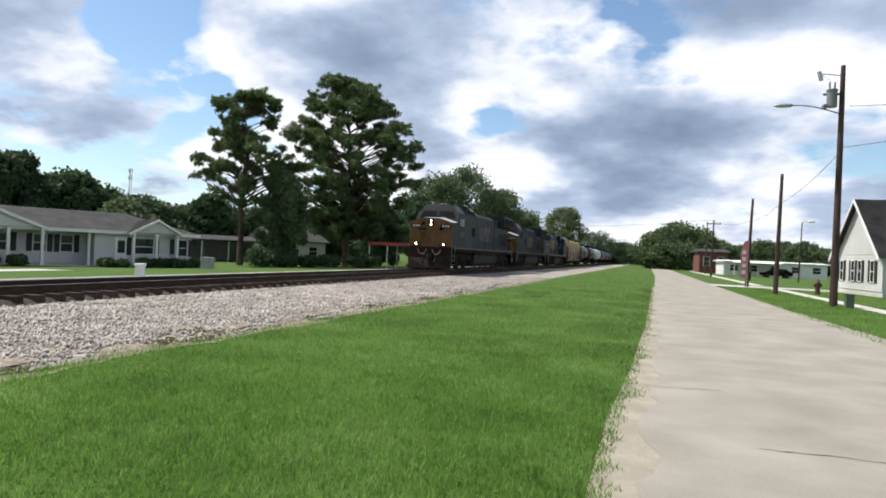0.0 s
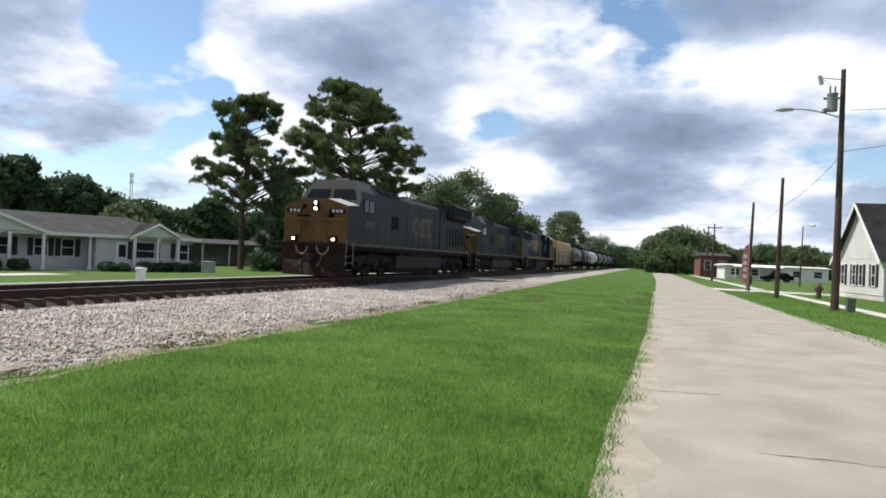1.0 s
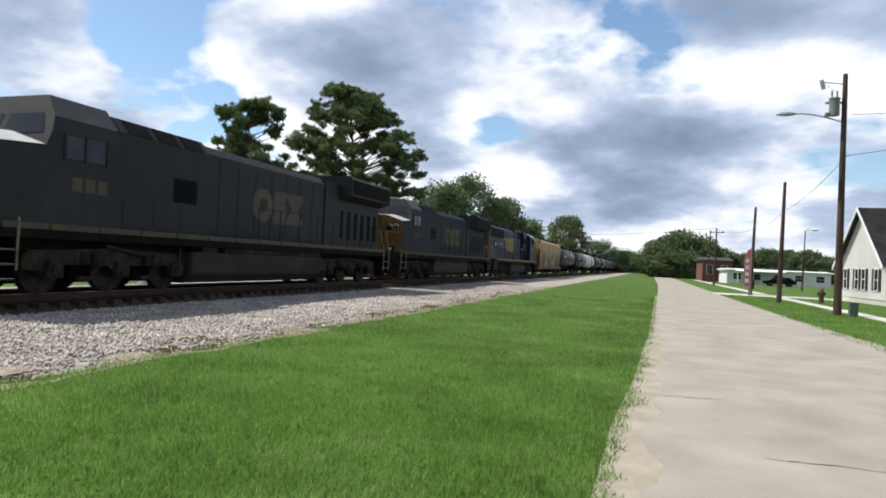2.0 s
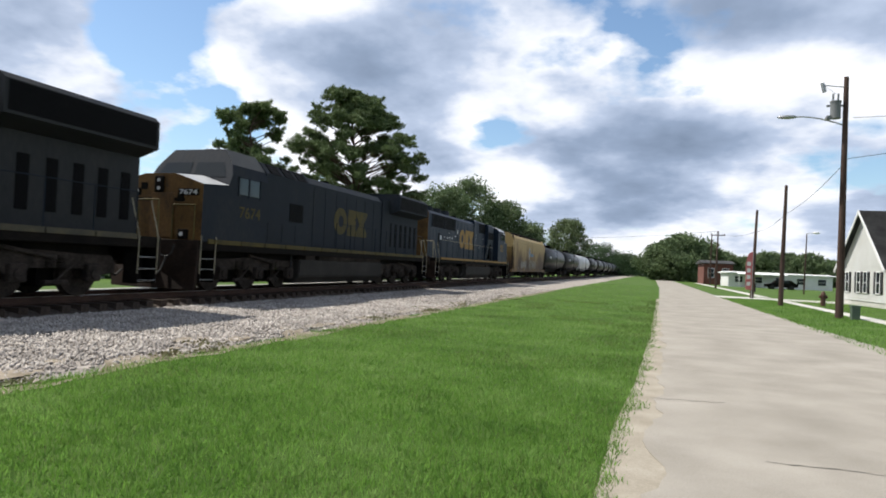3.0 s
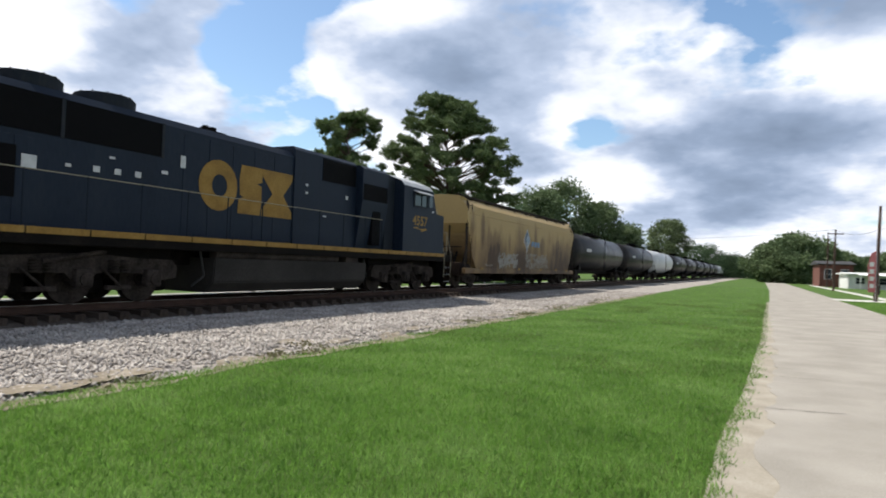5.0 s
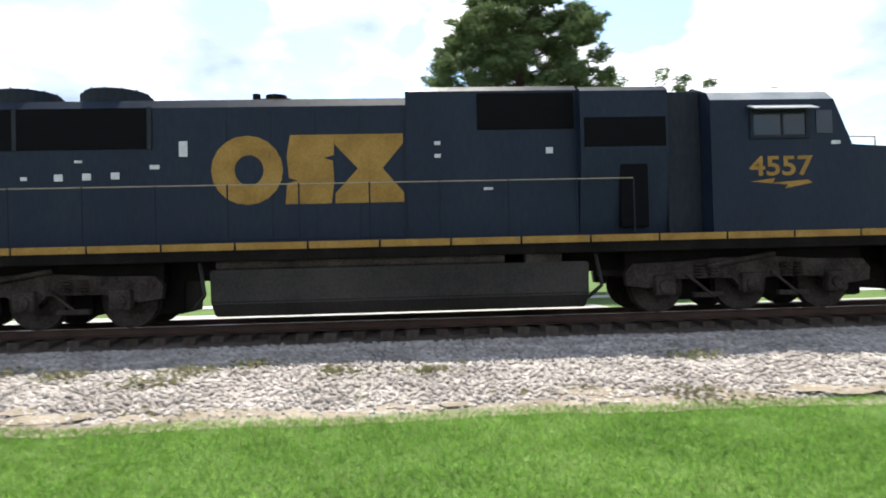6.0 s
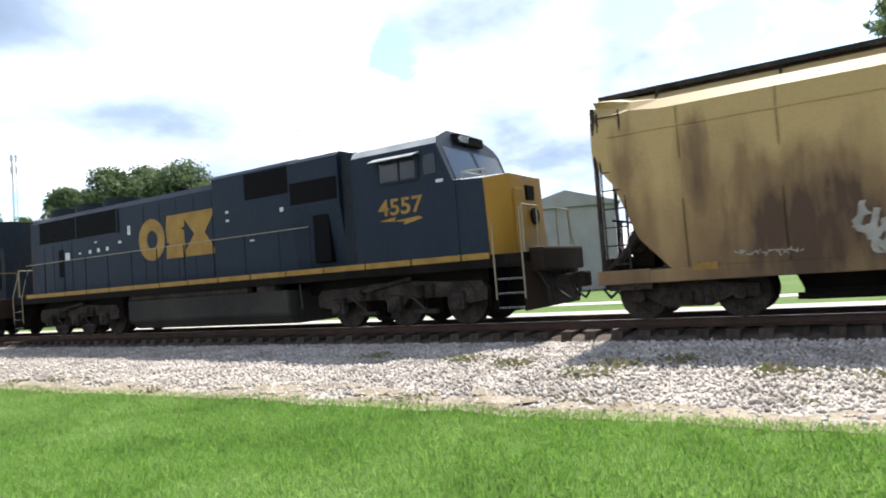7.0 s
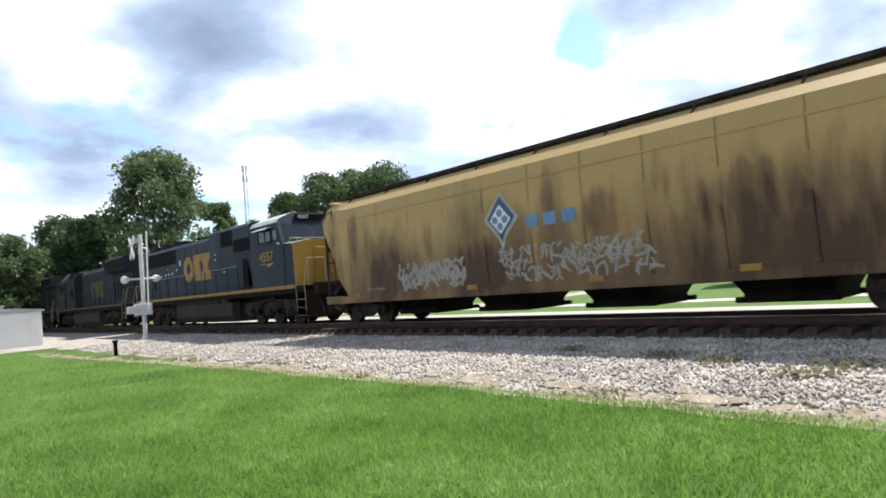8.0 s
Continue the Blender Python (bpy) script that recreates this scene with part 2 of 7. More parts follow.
def build_ground():
    xs = [-2500, -800, -300, -120, -60, -34, -30, -26, -22, -19, -16.5, -15, -12, -9, -7, -5, -3, -1.5, 0, 2, 5, 8, 12, 20, 40, 90, 250, 800, 2500]
    ys = [-2500, -800, -300, -150, -80, -50, -35, -25, -18, -12, -8, -4, 0, 4, 8, 12, 18, 25, 35, 50, 80, 150, 300, 800, 2500]
    bm = bmesh.new()
    g = [[bm.verts.new((x, y, ground_z(x))) for x in xs] for y in ys]
    for j in range(len(ys) - 1):
        for i in range(len(xs) - 1):
            bm.faces.new((g[j][i], g[j][i + 1], g[j + 1][i + 1], g[j + 1][i]))
    ob = finish("ground", bm, GRASS, smooth=True)
    tagged(ob, "flat mown green lawn along the railway", "ground", kind="structure")


def strip(name, left, right, z, mat, label, category, steps=60, y0=-60.0, y1=400.0, wob=(0.0, 0.0), thick=0.06, seed=3):
    """A slab along the track with wavering edges."""
    bm = bmesh.new()
    rows = []
    for i in range(steps + 1):
        y = y0 + (y1 - y0) * (i / steps)
        a = (left(y) if callable(left) else left) + wob[0] * (noise.noise((y * 0.6, seed, 0)) + 0.6 * noise.noise((y * 2.3, seed, 5)))
        b = (right(y) if callable(right) else right) + wob[1] * (noise.noise((y * 0.6, seed, 9)) + 0.6 * noise.noise((y * 2.3, seed, 14)))
        za, zb = z + ground_z(a), z + ground_z(b)
        rows.append([bm.verts.new(p) for p in ((a, y, za - thick), (a, y, za), (b, y, zb), (b, y, zb - thick))])
    for r, s in zip(rows, rows[1:]):
        for k in range(3):
            bm.faces.new((r[k], r[k + 1], s[k + 1], s[k]))
    bmesh.ops.recalc_face_normals(bm, faces=bm.faces)
    ob = finish(name, bm, mat)
    return tagged(ob, label, category, kind="structure")


def lawn_edge(y):
    """Where the lawn gives way to dirt and gravel beside the track."""
    return float(np.interp(y, [-60, -30, -18, -8, 90], [-5.2, -5.5, -6.5, -6.85, -6.85])) + 0.22 * noise.noise((y * 0.45, 41, 0)) + 0.16 * noise.noise((y * 1.6, 43, 0))


def gravel_z(x):
    return float(np.interp(x, [-18.0, -16.6, -15.2, -12.35, -10.5, -8.2, -7.2, -6.6], [-0.12, 0.03, 0.10, 0.10, 0.09, 0.055, 0.02, -0.03]))


def build_ballast():
    bm = bmesh.new()
    xs = [-18, -17.2, -16.6, -15.9, -15.2, -13.75, -12.35, -11.5, -10.5, -9.4, -8.6, -8.2, -7.7, -7.2, -6.6]
    rows = []
    ys = [y for y in np.arange(-70, 90, 0.8)] + [90 + 10 * k for k in range(80)]
    for y in ys:
        row = []
        for k, x in enumerate(xs):
            dx = 0.35 * noise.noise((y * 0.35, 4, 0)) + 0.2 * noise.noise((y * 1.4, 8, 0)) if k > 11 else 0
            row.append(bm.verts.new((x + dx, y, gravel_z(x) + 0.035 * noise.noise((x * 1.1, y * 1.1, 2)))))
        rows.append(row)
    for r, s in zip(rows, rows[1:]):
        for k in range(len(xs) - 1):
            bm.faces.new((r[k], r[k + 1], s[k + 1], s[k]))
    ob = finish("ballast", bm, GRAVEL, smooth=True)
    return tagged(ob, "pale grey crushed stone ballast under the railway track", "ballast", kind="structure")


def build_cribs():
    bm = bmesh.new()
    rows = []
    for y in [y for y in np.arange(-70, 90, 0.26)] + [90 + 10 * k for k in range(80)]:
        rows.append([bm.verts.new((x + 0.05 * noise.noise((y * 2, x, 1)), y, z + 0.03 * noise.noise((x * 3, y * 3, 6)))) for x, z in ((-15.35, 0.04), (-15.1, 0.22), (-14.4, 0.255), (-13.75, 0.265), (-13.1, 0.255), (-12.55, 0.2), (-12.2, 0.05))])
    for r, q in zip(rows, rows[1:]):
        for k in range(6):
            bm.faces.new((r[k], r[k + 1], q[k + 1], q[k]))
    tagged(finish("oily_ballast", bm, DARKBED), "dark brown ballast between the ties", "ballast", kind="structure")


def build_track():
    root = thing("railway_track", TRACK_X, 0, 0, label="rusty brown railway track on wooden ties", category="railway track", kind="structure")
    prof = [(-0.07, 0.0), (0.07, 0.0), (0.07, 0.015), (0.012, 0.04), (0.012, 0.125), (0.037, 0.135), (0.037, 0.165), (-0.037, 0.165), (-0.037, 0.135), (-0.012, 0.125), (-0.012, 0.04), (-0.07, 0.015)]
    for sx in (-0.755, 0.755):
        bm = bmesh.new()
        prism(bm, [(sx + a, RAIL_Z - 0.165 + b) for a, b in prof], "y", -300, 900)
        part("rail", bm, RUST, root, "rust-brown steel rail")
        bm = bmesh.new()
        box(bm, sx - 0.03, sx + 0.03, -300, 900, RAIL_Z - 0.004, RAIL_Z + 0.004)
        part("rail_head", bm, RAILTOP, root, "polished running surface of the rail")
    bm = bmesh.new()
    box(bm, -1.3, 1.3, -0.115, 0.115, -0.18, 0.0, 0.012)
    me = bpy.data.meshes.new("tie")
    bm.to_mesh(me)
    bm.free()
    me.materials.append(TIE)
    rnd = random.Random(5)
    near = [y for y in np.arange(-42, 108, 0.52)]
    for y in near:
        shared("tie", me, root, pose(rnd.uniform(-0.05, 0.05), y, RAIL_Z - 0.165 + rnd.uniform(-0.01, 0.0), 0, 0, rnd.uniform(-1.2, 1.2)))
    bm = bmesh.new()
    for y in list(np.arange(-120, -42.3, 0.52)) + list(np.arange(108.2, 320, 0.52)):
        box(bm, -1.3, 1.3, y - 0.115, y + 0.115, RAIL_Z - 0.345, RAIL_Z - 0.168)
    tagged(part("far_ties", bm, TIE, root), kind="stuff")


def margin(y):
    """Width of the sandy shoulder along the street."""
    w = 0.22 + 0.3 * max(0, noise.noise((y * 0.8, 2, 0)) + 0.3) + 0.1 * noise.noise((y * 3.1, 7, 0))
    return max(0.04, w * (1.0 if y < 10 else max(0.15, 1 - (y - 10) / 26)))


build_ground()
strip("road", lambda y: road_left(y) + margin(y) * 0.8, road_right, 0.012, ASPHALT, "pale sun-bleached asphalt street with ragged edges", "road", 2800, -60, 500, (0.07, 0.08))
build_ballast()
build_track()
build_cribs()


# ---------------------------------------------------------------- train materials
BLUE = material("dark_blue_paint", [(0.0082, 0.0132, 0.0235), (0.0122, 0.0196, 0.0345), (0.0195, 0.027, 0.0405)], 0.9, 14, stretch=(1, 1, 0.35), bump=0.05, rough=(0.35, 0.6), spec=0.12)
NAVY = material("grimy_blue_paint", [(0.0078, 0.0108, 0.0162), (0.0148, 0.0195, 0.0275), (0.029, 0.0315, 0.0355)], 0.8, 12, stretch=(1, 1, 0.35), bump=0.05, rough=(0.6, 0.8), spec=0.15)
DUSTY = material("dusty_dark_paint", [(0.0096, 0.0108, 0.0132), (0.018, 0.0192, 0.0216), (0.03, 0.03, 0.0312)], 0.8, 12, stretch=(1, 1, 0.35), bump=0.05, rough=(0.5, 0.7), spec=0.2)
NOSEY = material("dirty_yellow_paint", [(0.2346, 0.1251, 0.0172), (0.2972, 0.1603, 0.02033), (0.3597, 0.1994, 0.02659)], 0.9, 30, stretch=(1, 1, 0.6), bump=0.05, rough=(0.4, 0.65), spec=0.4)
YELLOW = material("faded_yellow_lettering", [(0.185, 0.106, 0.026), (0.262, 0.153, 0.036), (0.33, 0.205, 0.06)], 2.0, 20, bump=0.03, rough=(0.45, 0.65), spec=0.15)
DIMYEL = material("soiled_yellow_lettering", [(0.038, 0.033, 0.015), (0.072, 0.058, 0.021), (0.112, 0.085, 0.026)], 2.5, 16, bump=0.03, rough=(0.5, 0.7), spec=0.1)
ROOFG = material("pale_grey_roof", [(0.30, 0.31, 0.32), (0.42, 0.43, 0.44), (0.52, 0.53, 0.54)], 1.5, 20, bump=0.05, rough=(0.35, 0.55), spec=0.5)
BLACK = material("black_underframe", [(0.0042, 0.0036, 0.0036), (0.0084, 0.0072, 0.0066), (0.0168, 0.0138, 0.012)], 2.0, 18, bump=0.25, rough=(0.6, 0.85), spec=0.05)
TRUCK = material("dusty_truck_iron", [(0.014, 0.0115, 0.0102), (0.034, 0.028, 0.0245), (0.062, 0.051, 0.044)], 2.5, 20, bump=0.3, rough=(0.75, 0.92), spec=0.05)
TANKG = material("grey_fuel_tank", [(0.023, 0.0215, 0.020), (0.038, 0.0352, 0.0325), (0.056, 0.0512, 0.047)], 1.0, 20, bump=0.08, rough=(0.55, 0.75), spec=0.04)
GRILLE = material("black_screen_and_recess", [(0.0042, 0.0042, 0.0049), (0.0084, 0.0084, 0.0098)], 3, 60, stretch=(1, 1, 8), bump=0.6, bump_scale=60, rough=(0.6, 0.8), spec=0.05)
NOSED = material("sooty_yellow_paint", [(0.058, 0.031, 0.014), (0.12, 0.064, 0.022), (0.175, 0.098, 0.034)], 1.6, 14, stretch=(1, 1, 0.6), bump=0.05, rough=(0.45, 0.7), spec=0.2)
REARP = material("sooty_orange_paint", [(0.028, 0.017, 0.009), (0.066, 0.038, 0.014), (0.105, 0.062, 0.022)], 1.6, 12, bump=0.05, rough=(0.5, 0.75), spec=0.15)
PILOT = material("rusty_black_paint", [(0.011, 0.0075, 0.006), (0.021, 0.014, 0.011), (0.036, 0.024, 0.018)], 2.0, 16, bump=0.1, rough=(0.6, 0.85), spec=0.1)
STEEL = material("bare_steel", [(0.25, 0.25, 0.25), (0.42, 0.42, 0.42)], 3, 40, bump=0.03, rough=(0.3, 0.5), metal=0.8)
PAPER = material("white_decal", [(0.42, 0.43, 0.44), (0.58, 0.59, 0.6)], 6, 40, bump=0, rough=(0.5, 0.7))
RAILP = material("painted_handrail", [(0.20, 0.175, 0.12), (0.31, 0.275, 0.19)], 5, 40, bump=0.05, rough=(0.4, 0.6))
DARKRAIL = material("dark_handrail", [(0.01, 0.015, 0.024), (0.018, 0.025, 0.036)], 5, 40, bump=0.05, rough=(0.6, 0.8), spec=0.1)
WINDOW = glass("dark_window")
HEADLIGHT = glow("lit_headlight", (1.0, 0.9, 0.7), 14.0)


def tan_paint(name, top, low, dirt):
    """Tan car paint with rusty grime: streaks that run down, and blotches low on the sides."""
    m = bpy.data.materials.new(name)
    m.use_nodes = True
    t = m.node_tree
    n, link = node_kit(t)
    b = t.nodes["Principled BSDF"]
    co = n("ShaderNodeTexCoord")

    def nz(stretch, sc, d, off=0.0):
        mp = n("ShaderNodeMapping")
        mp.inputs["Scale"].default_value = stretch
        mp.inputs["Location"].default_value = (off, off, off)
        link(co.outputs["Object"], mp.inputs[0])
        x = n("ShaderNodeTexNoise")
        x.inputs["Scale"].default_value = sc
        x.inputs["Detail"].default_value = d
        link(mp.outputs[0], x.inputs["Vector"])
        return x.outputs[0]
    sep = n("ShaderNodeSeparateXYZ")
    link(co.outputs["Object"], sep.inputs[0])
    streak = nz((0.2, 1.5, 0.12), 1.0, 5.0)
    blotch = nz((0.3, 0.9, 0.6), 0.9, 7.0, 3.1)
    ragged = nz((0.3, 4.0, 0.9), 1.0, 5.0, 7.7)
    h = math_node(n, link, "MULTIPLY", math_node(n, link, "SUBTRACT", 2.7, sep.outputs[2]), 0.135)
    f = math_node(n, link, "ADD", math_node(n, link, "ADD", math_node(n, link, "MULTIPLY", streak, 0.5), math_node(n, link, "MULTIPLY", blotch, 0.5)), h)
    # rust stains: along the car, height, half length, half height, strength
    for ys, zs, ry, rz, k in ((-6.1, 1.45, 1.3, 0.9, 0.27), (-6.3, 2.2, 1.1, 0.9, 0.17), (6.3, 1.5, 3.6, 1.0, 0.16), (-1.9, 1.5, 1.1, 0.8, 0.30), (5.2, 2.25, 1.0, 0.7, 0.24), (2.0, 2.4, 0.6, 0.7, 0.2),
                              (7.3, 2.2, 0.9, 1.6, 0.14), (-9.0, 3.2, 0.3, 1.0, 0.16), (-7.7, 3.0, 0.28, 1.2, 0.2), (3.6, 3.2, 0.25, 0.8, 0.14), (0.6, 3.0, 0.2, 1.0, 0.12), (-3.9, 2.9, 0.25, 1.0, 0.12)):
        dy = math_node(n, link, "MULTIPLY", math_node(n, link, "SUBTRACT", sep.outputs[1], ys), 1 / ry)
        dz = math_node(n, link, "MULTIPLY", math_node(n, link, "SUBTRACT", sep.outputs[2], zs), 1 / rz)
        r2 = math_node(n, link, "ADD", math_node(n, link, "MULTIPLY", dy, dy), math_node(n, link, "MULTIPLY", dz, dz))
        r2 = math_node(n, link, "ADD", r2, math_node(n, link, "MULTIPLY", math_node(n, link, "SUBTRACT", ragged, 0.5), 2.4))
        f = math_node(n, link, "ADD", f, math_node(n, link, "MULTIPLY", ramp(n, link, r2, [(0.0, 1.0), (0.35, 0.6), (1.0, 0.0)]), k))
    g = ramp(n, link, f, [(0.44, top), (0.62, low), (0.90, dirt)])
    fine = nz((1, 1, 1), 30.0, 3.0)
    mix = n("ShaderNodeMix")
    mix.data_type = "RGBA"
    mix.blend_type = "MULTIPLY"
    mix.inputs[0].default_value = 0.35
    link(g, mix.inputs[6])
    link(ramp(n, link, fine, [(0.3, 0.6), (0.7, 1.0)]), mix.inputs[7])
    link(mix.outputs[2], b.inputs["Base Color"])
    b.inputs["Roughness"].default_value = 0.62
    b.inputs["Specular IOR Level"].default_value = 0.3
    bp = n("ShaderNodeBump")
    bp.inputs["Strength"].default_value = 0.08
    link(blotch, bp.inputs["Height"])
    link(bp.outputs[0], b.inputs["Normal"])
    return m


TAN = tan_paint("tan_hopper_paint", (0.40, 0.282, 0.12), (0.215, 0.137, 0.062), (0.07, 0.039, 0.022))
SPRAY = material("pale_spray_paint", [(0.1968, 0.1845, 0.164), (0.328, 0.3157, 0.287)], 3, 8, bump=0, rough=(0.6, 0.8))
LOGOB = material("logo_blue", [(0.085, 0.176, 0.315), (0.1275, 0.24, 0.39)], 2, 20, bump=0, rough=(0.5, 0.7))
LOGOW = material("logo_white", [(0.55, 0.55, 0.53), (0.68, 0.68, 0.65)], 2, 20, bump=0, rough=(0.5, 0.7))
TANKB = material("black_tank_paint", [(0.008, 0.008, 0.0088), (0.016, 0.016, 0.0168), (0.04, 0.036, 0.032)], 0.7, 9, stretch=(1, 1, 0.4), bump=0.05, rough=(0.25, 0.5), spec=0.2)
TANKW = material("white_tank_paint", [(0.40, 0.41, 0.42), (0.52, 0.53, 0.54), (0.62, 0.63, 0.64)], 0.7, 9, stretch=(1, 1, 0.4), bump=0.05, rough=(0.3, 0.5), spec=0.5)
ROOFD = material("sooty_grey_roof", [(0.035, 0.0357, 0.0371), (0.0595, 0.0602, 0.0616), (0.091, 0.091, 0.091)], 1.5, 20, bump=0.05, rough=(0.4, 0.6), spec=0.15)
SOOTYEL = material("blackened_lettering", [(0.03, 0.028, 0.02), (0.055, 0.048, 0.03), (0.09, 0.075, 0.04)], 2.0, 14, bump=0.02, rough=(0.5, 0.7), spec=0.3)
HOSE = material("black_rubber", [(0.012, 0.012, 0.012), (0.022, 0.022, 0.022)], 6, 40, bump=0.1, rough=(0.6, 0.8))


def lettering(name, text, size, mat, parent, m, thick=0.004, label="", width=None):
    cu = bpy.data.curves.new(name, "FONT")
    cu.body, cu.size, cu.extrude, cu.offset = text, size, thick, size * 0.018
    tmp = bpy.data.objects.new("tmp", cu)
    me = bpy.data.meshes.new_from_object(tmp)
    bpy.data.objects.remove(tmp)
    me.name = name
    if width:
        xs = [v.co.x for v in me.vertices]
        k = width / (max(xs) - min(xs))
        for v in me.vertices:
            v.co.x *= k
    me.materials.append(mat)
    ob = new(name, me)
    ob.parent = parent
    ob.matrix_basis = m
    if label:
        ob["label"] = label
    return ob


def flat(bm, x, pts, t=0.008):
    """A thin plate of (y, z) outline on the side plane x."""
    prism(bm, pts, "x", min(x, x + t), max(x, x + t))


def word_shapes(parent, x, y0, y1, z0, z1, mat, s):
    """The railway's mark as plain yellow shapes: a ring, a slanted slotted block and an hourglass."""
    t = 0.008 * s
    w, h = y1 - y0, z1 - z0
    def P(u, v):
        return (y0 + u * w, z0 + v * h) if s > 0 else (y1 - u * w, z0 + v * h)
    bm = bmesh.new()
    outer = [P(0.185 + 0.185 * math.cos(a) * 1.0, 0.5 + 0.5 * math.sin(a)) for a in [2 * math.pi * k / 20 for k in range(20)]]
    inner = [P(0.195 + 0.075 * math.cos(a), 0.5 + 0.22 * math.sin(a)) for a in [2 * math.pi * k / 20 for k in range(20)]]
    ring = [[bm.verts.new((xx, *p)) for p in loop] for xx in (x, x + t) for loop in (outer, inner)]
    for k in range(20):
        j = (k + 1) % 20
        for a, b in ((0, 1), (2, 3), (0, 2), (1, 3)):
            bm.faces.new((ring[a][k], ring[a][j], ring[b][j], ring[b][k]))
    bmesh.ops.recalc_face_normals(bm, faces=bm.faces)
    part("mark_ring", bm, mat, parent)
    bm = bmesh.new()
    flat(bm, x, [P(0.38, 0.0), P(0.62, 0.0), P(0.635, 0.3), P(0.63, 0.62), P(0.58, 0.66), P(0.635, 0.7), P(0.64, 1.0), P(0.41, 1.0), P(0.39, 0.7), P(0.40, 0.38), P(0.445, 0.34), P(0.39, 0.30)], t)
    part("mark_block", bm, mat, parent)
    bm = bmesh.new()
    flat(bm, x, [P(0.64, 0.0), P(1.0, 0.0), P(1.0, 0.14), P(0.89, 0.5), P(1.0, 0.86), P(1.0, 1.0), P(0.64, 1.0), P(0.64, 0.86), P(0.76, 0.5), P(0.64, 0.14)], t)
    part("mark_hourglass", bm, mat, parent)


def wheelset(parent, y, r=0.53, g=0.755, mat=None):
    """Axle with two flanged wheels, centred on its own origin so that it can turn."""
    bm = bmesh.new()
    rod(bm, (-g, 0, 0), (g, 0, 0), 0.09, 8)
    for sx in (-1, 1):
        rod(bm, (sx * (g - 0.07), 0, 0), (sx * (g + 0.06), 0, 0), r, 24)
        rod(bm, (sx * (g - 0.09), 0, 0), (sx * (g - 0.06), 0, 0), r + 0.025, 24)
        rod(bm, (sx * (g + 0.06), 0, 0), (sx * (g + 0.11), 0, 0), 0.15, 10)
        for k in range(4):
            a = math.pi * k / 2
            box(bm, sx * (g + 0.055), sx * (g + 0.075), 0.3 * math.cos(a) - 0.04, 0.3 * math.cos(a) + 0.04, 0.3 * math.sin(a) - 0.04, 0.3 * math.sin(a) + 0.04)
    ob = part("wheelset", bm, mat or TRUCK, parent, "steel axle with two flanged wheels")
    ob.matrix_basis = pose(0, y, r)
    SPIN.append((ob, y, r))
    return ob


SPIN, TRAIN = [], []


def loco_truck(parent, yc, gaps, r=0.53):
    for k, g in enumerate(gaps):
        wheelset(parent, yc + g, r)
    traction_motors(parent, yc, gaps)
    for sx in (-1, 1):
        bm = bmesh.new()
        a, b = gaps[0], gaps[-1]
        x0, x1 = sx * 1.0, sx * 1.18
        lo, hi = min(x0, x1), max(x0, x1)
        top = [(a - 0.75, 0.80), (a - 0.6, 0.98), (a + 0.4, 1.0), (gaps[1] - 0.55, 1.06), (gaps[1] + 0.55, 1.06), (b - 0.4, 1.0), (b + 0.6, 0.98), (b + 0.75, 0.80)]
        low = [(b + 0.72, 0.56), (b + 0.3, 0.5), (b - 0.3, 0.66), (gaps[1] + 0.35, 0.66), (gaps[1] + 0.2, 0.5), (gaps[1] - 0.2, 0.5), (gaps[1] - 0.35, 0.66), (a + 0.3, 0.66), (a - 0.3, 0.5), (a - 0.72, 0.56)]
        prism(bm, [(yc + u, v) for u, v in top + low], "x", lo, hi)
        part("side_frame", bm, TRUCK, parent, "cast iron truck side frame grey with dust")
        for g in gaps:
            bm = bmesh.new()
            box(bm, min(sx * 1.1, sx * 1.32), max(sx * 1.1, sx * 1.32), yc + g - 0.2, yc + g + 0.2, 0.36, 0.76, 0.05)
            rod(bm, (sx * 1.3, yc + g, 0.54), (sx * 1.36, yc + g, 0.54), 0.13, 12)
            part("journal_box", bm, TRUCK, parent)
        bm = bmesh.new()
        for g in ((gaps[0] + gaps[1]) / 2, (gaps[1] + gaps[2]) / 2):
            for d in (-0.14, 0.14):
                for q in range(5):
                    rod(bm, (sx * 1.22, yc + g + d, 0.68 + q * 0.06), (sx * 1.22, yc + g + d, 0.71 + q * 0.06), 0.11, 10)
            box(bm, min(sx * 1.12, sx * 1.26), max(sx * 1.12, sx * 1.26), yc + g - 0.3, yc + g + 0.3, 0.30, 0.40, 0.02)
            rod(bm, (sx * 1.25, yc + g - 0.45, 0.78), (sx * 1.25, yc + g + 0.1, 0.32), 0.03, 6)
        rod(bm, (sx * 1.28, yc + gaps[1] - 0.9, 0.9), (sx * 1.22, yc + gaps[1] + 0.5, 1.12), 0.05, 8)
        part("springs_and_brake_gear", bm, TRUCK, parent)


def traction_motors(parent, yc, gaps):
    for g in gaps:
        bm = bmesh.new()
        box(bm, -0.62, 0.62, yc + g + 0.12, yc + g + 0.95, 0.22, 0.95, 0.08)
        part("traction_motor", bm, BLACK, parent)
    bm = bmesh.new()
    box(bm, -1.0, 1.0, yc + gaps[0] - 0.7, yc + gaps[-1] + 0.7, 0.72, 1.24, 0.03)
    part("truck_bolster", bm, BLACK, parent)


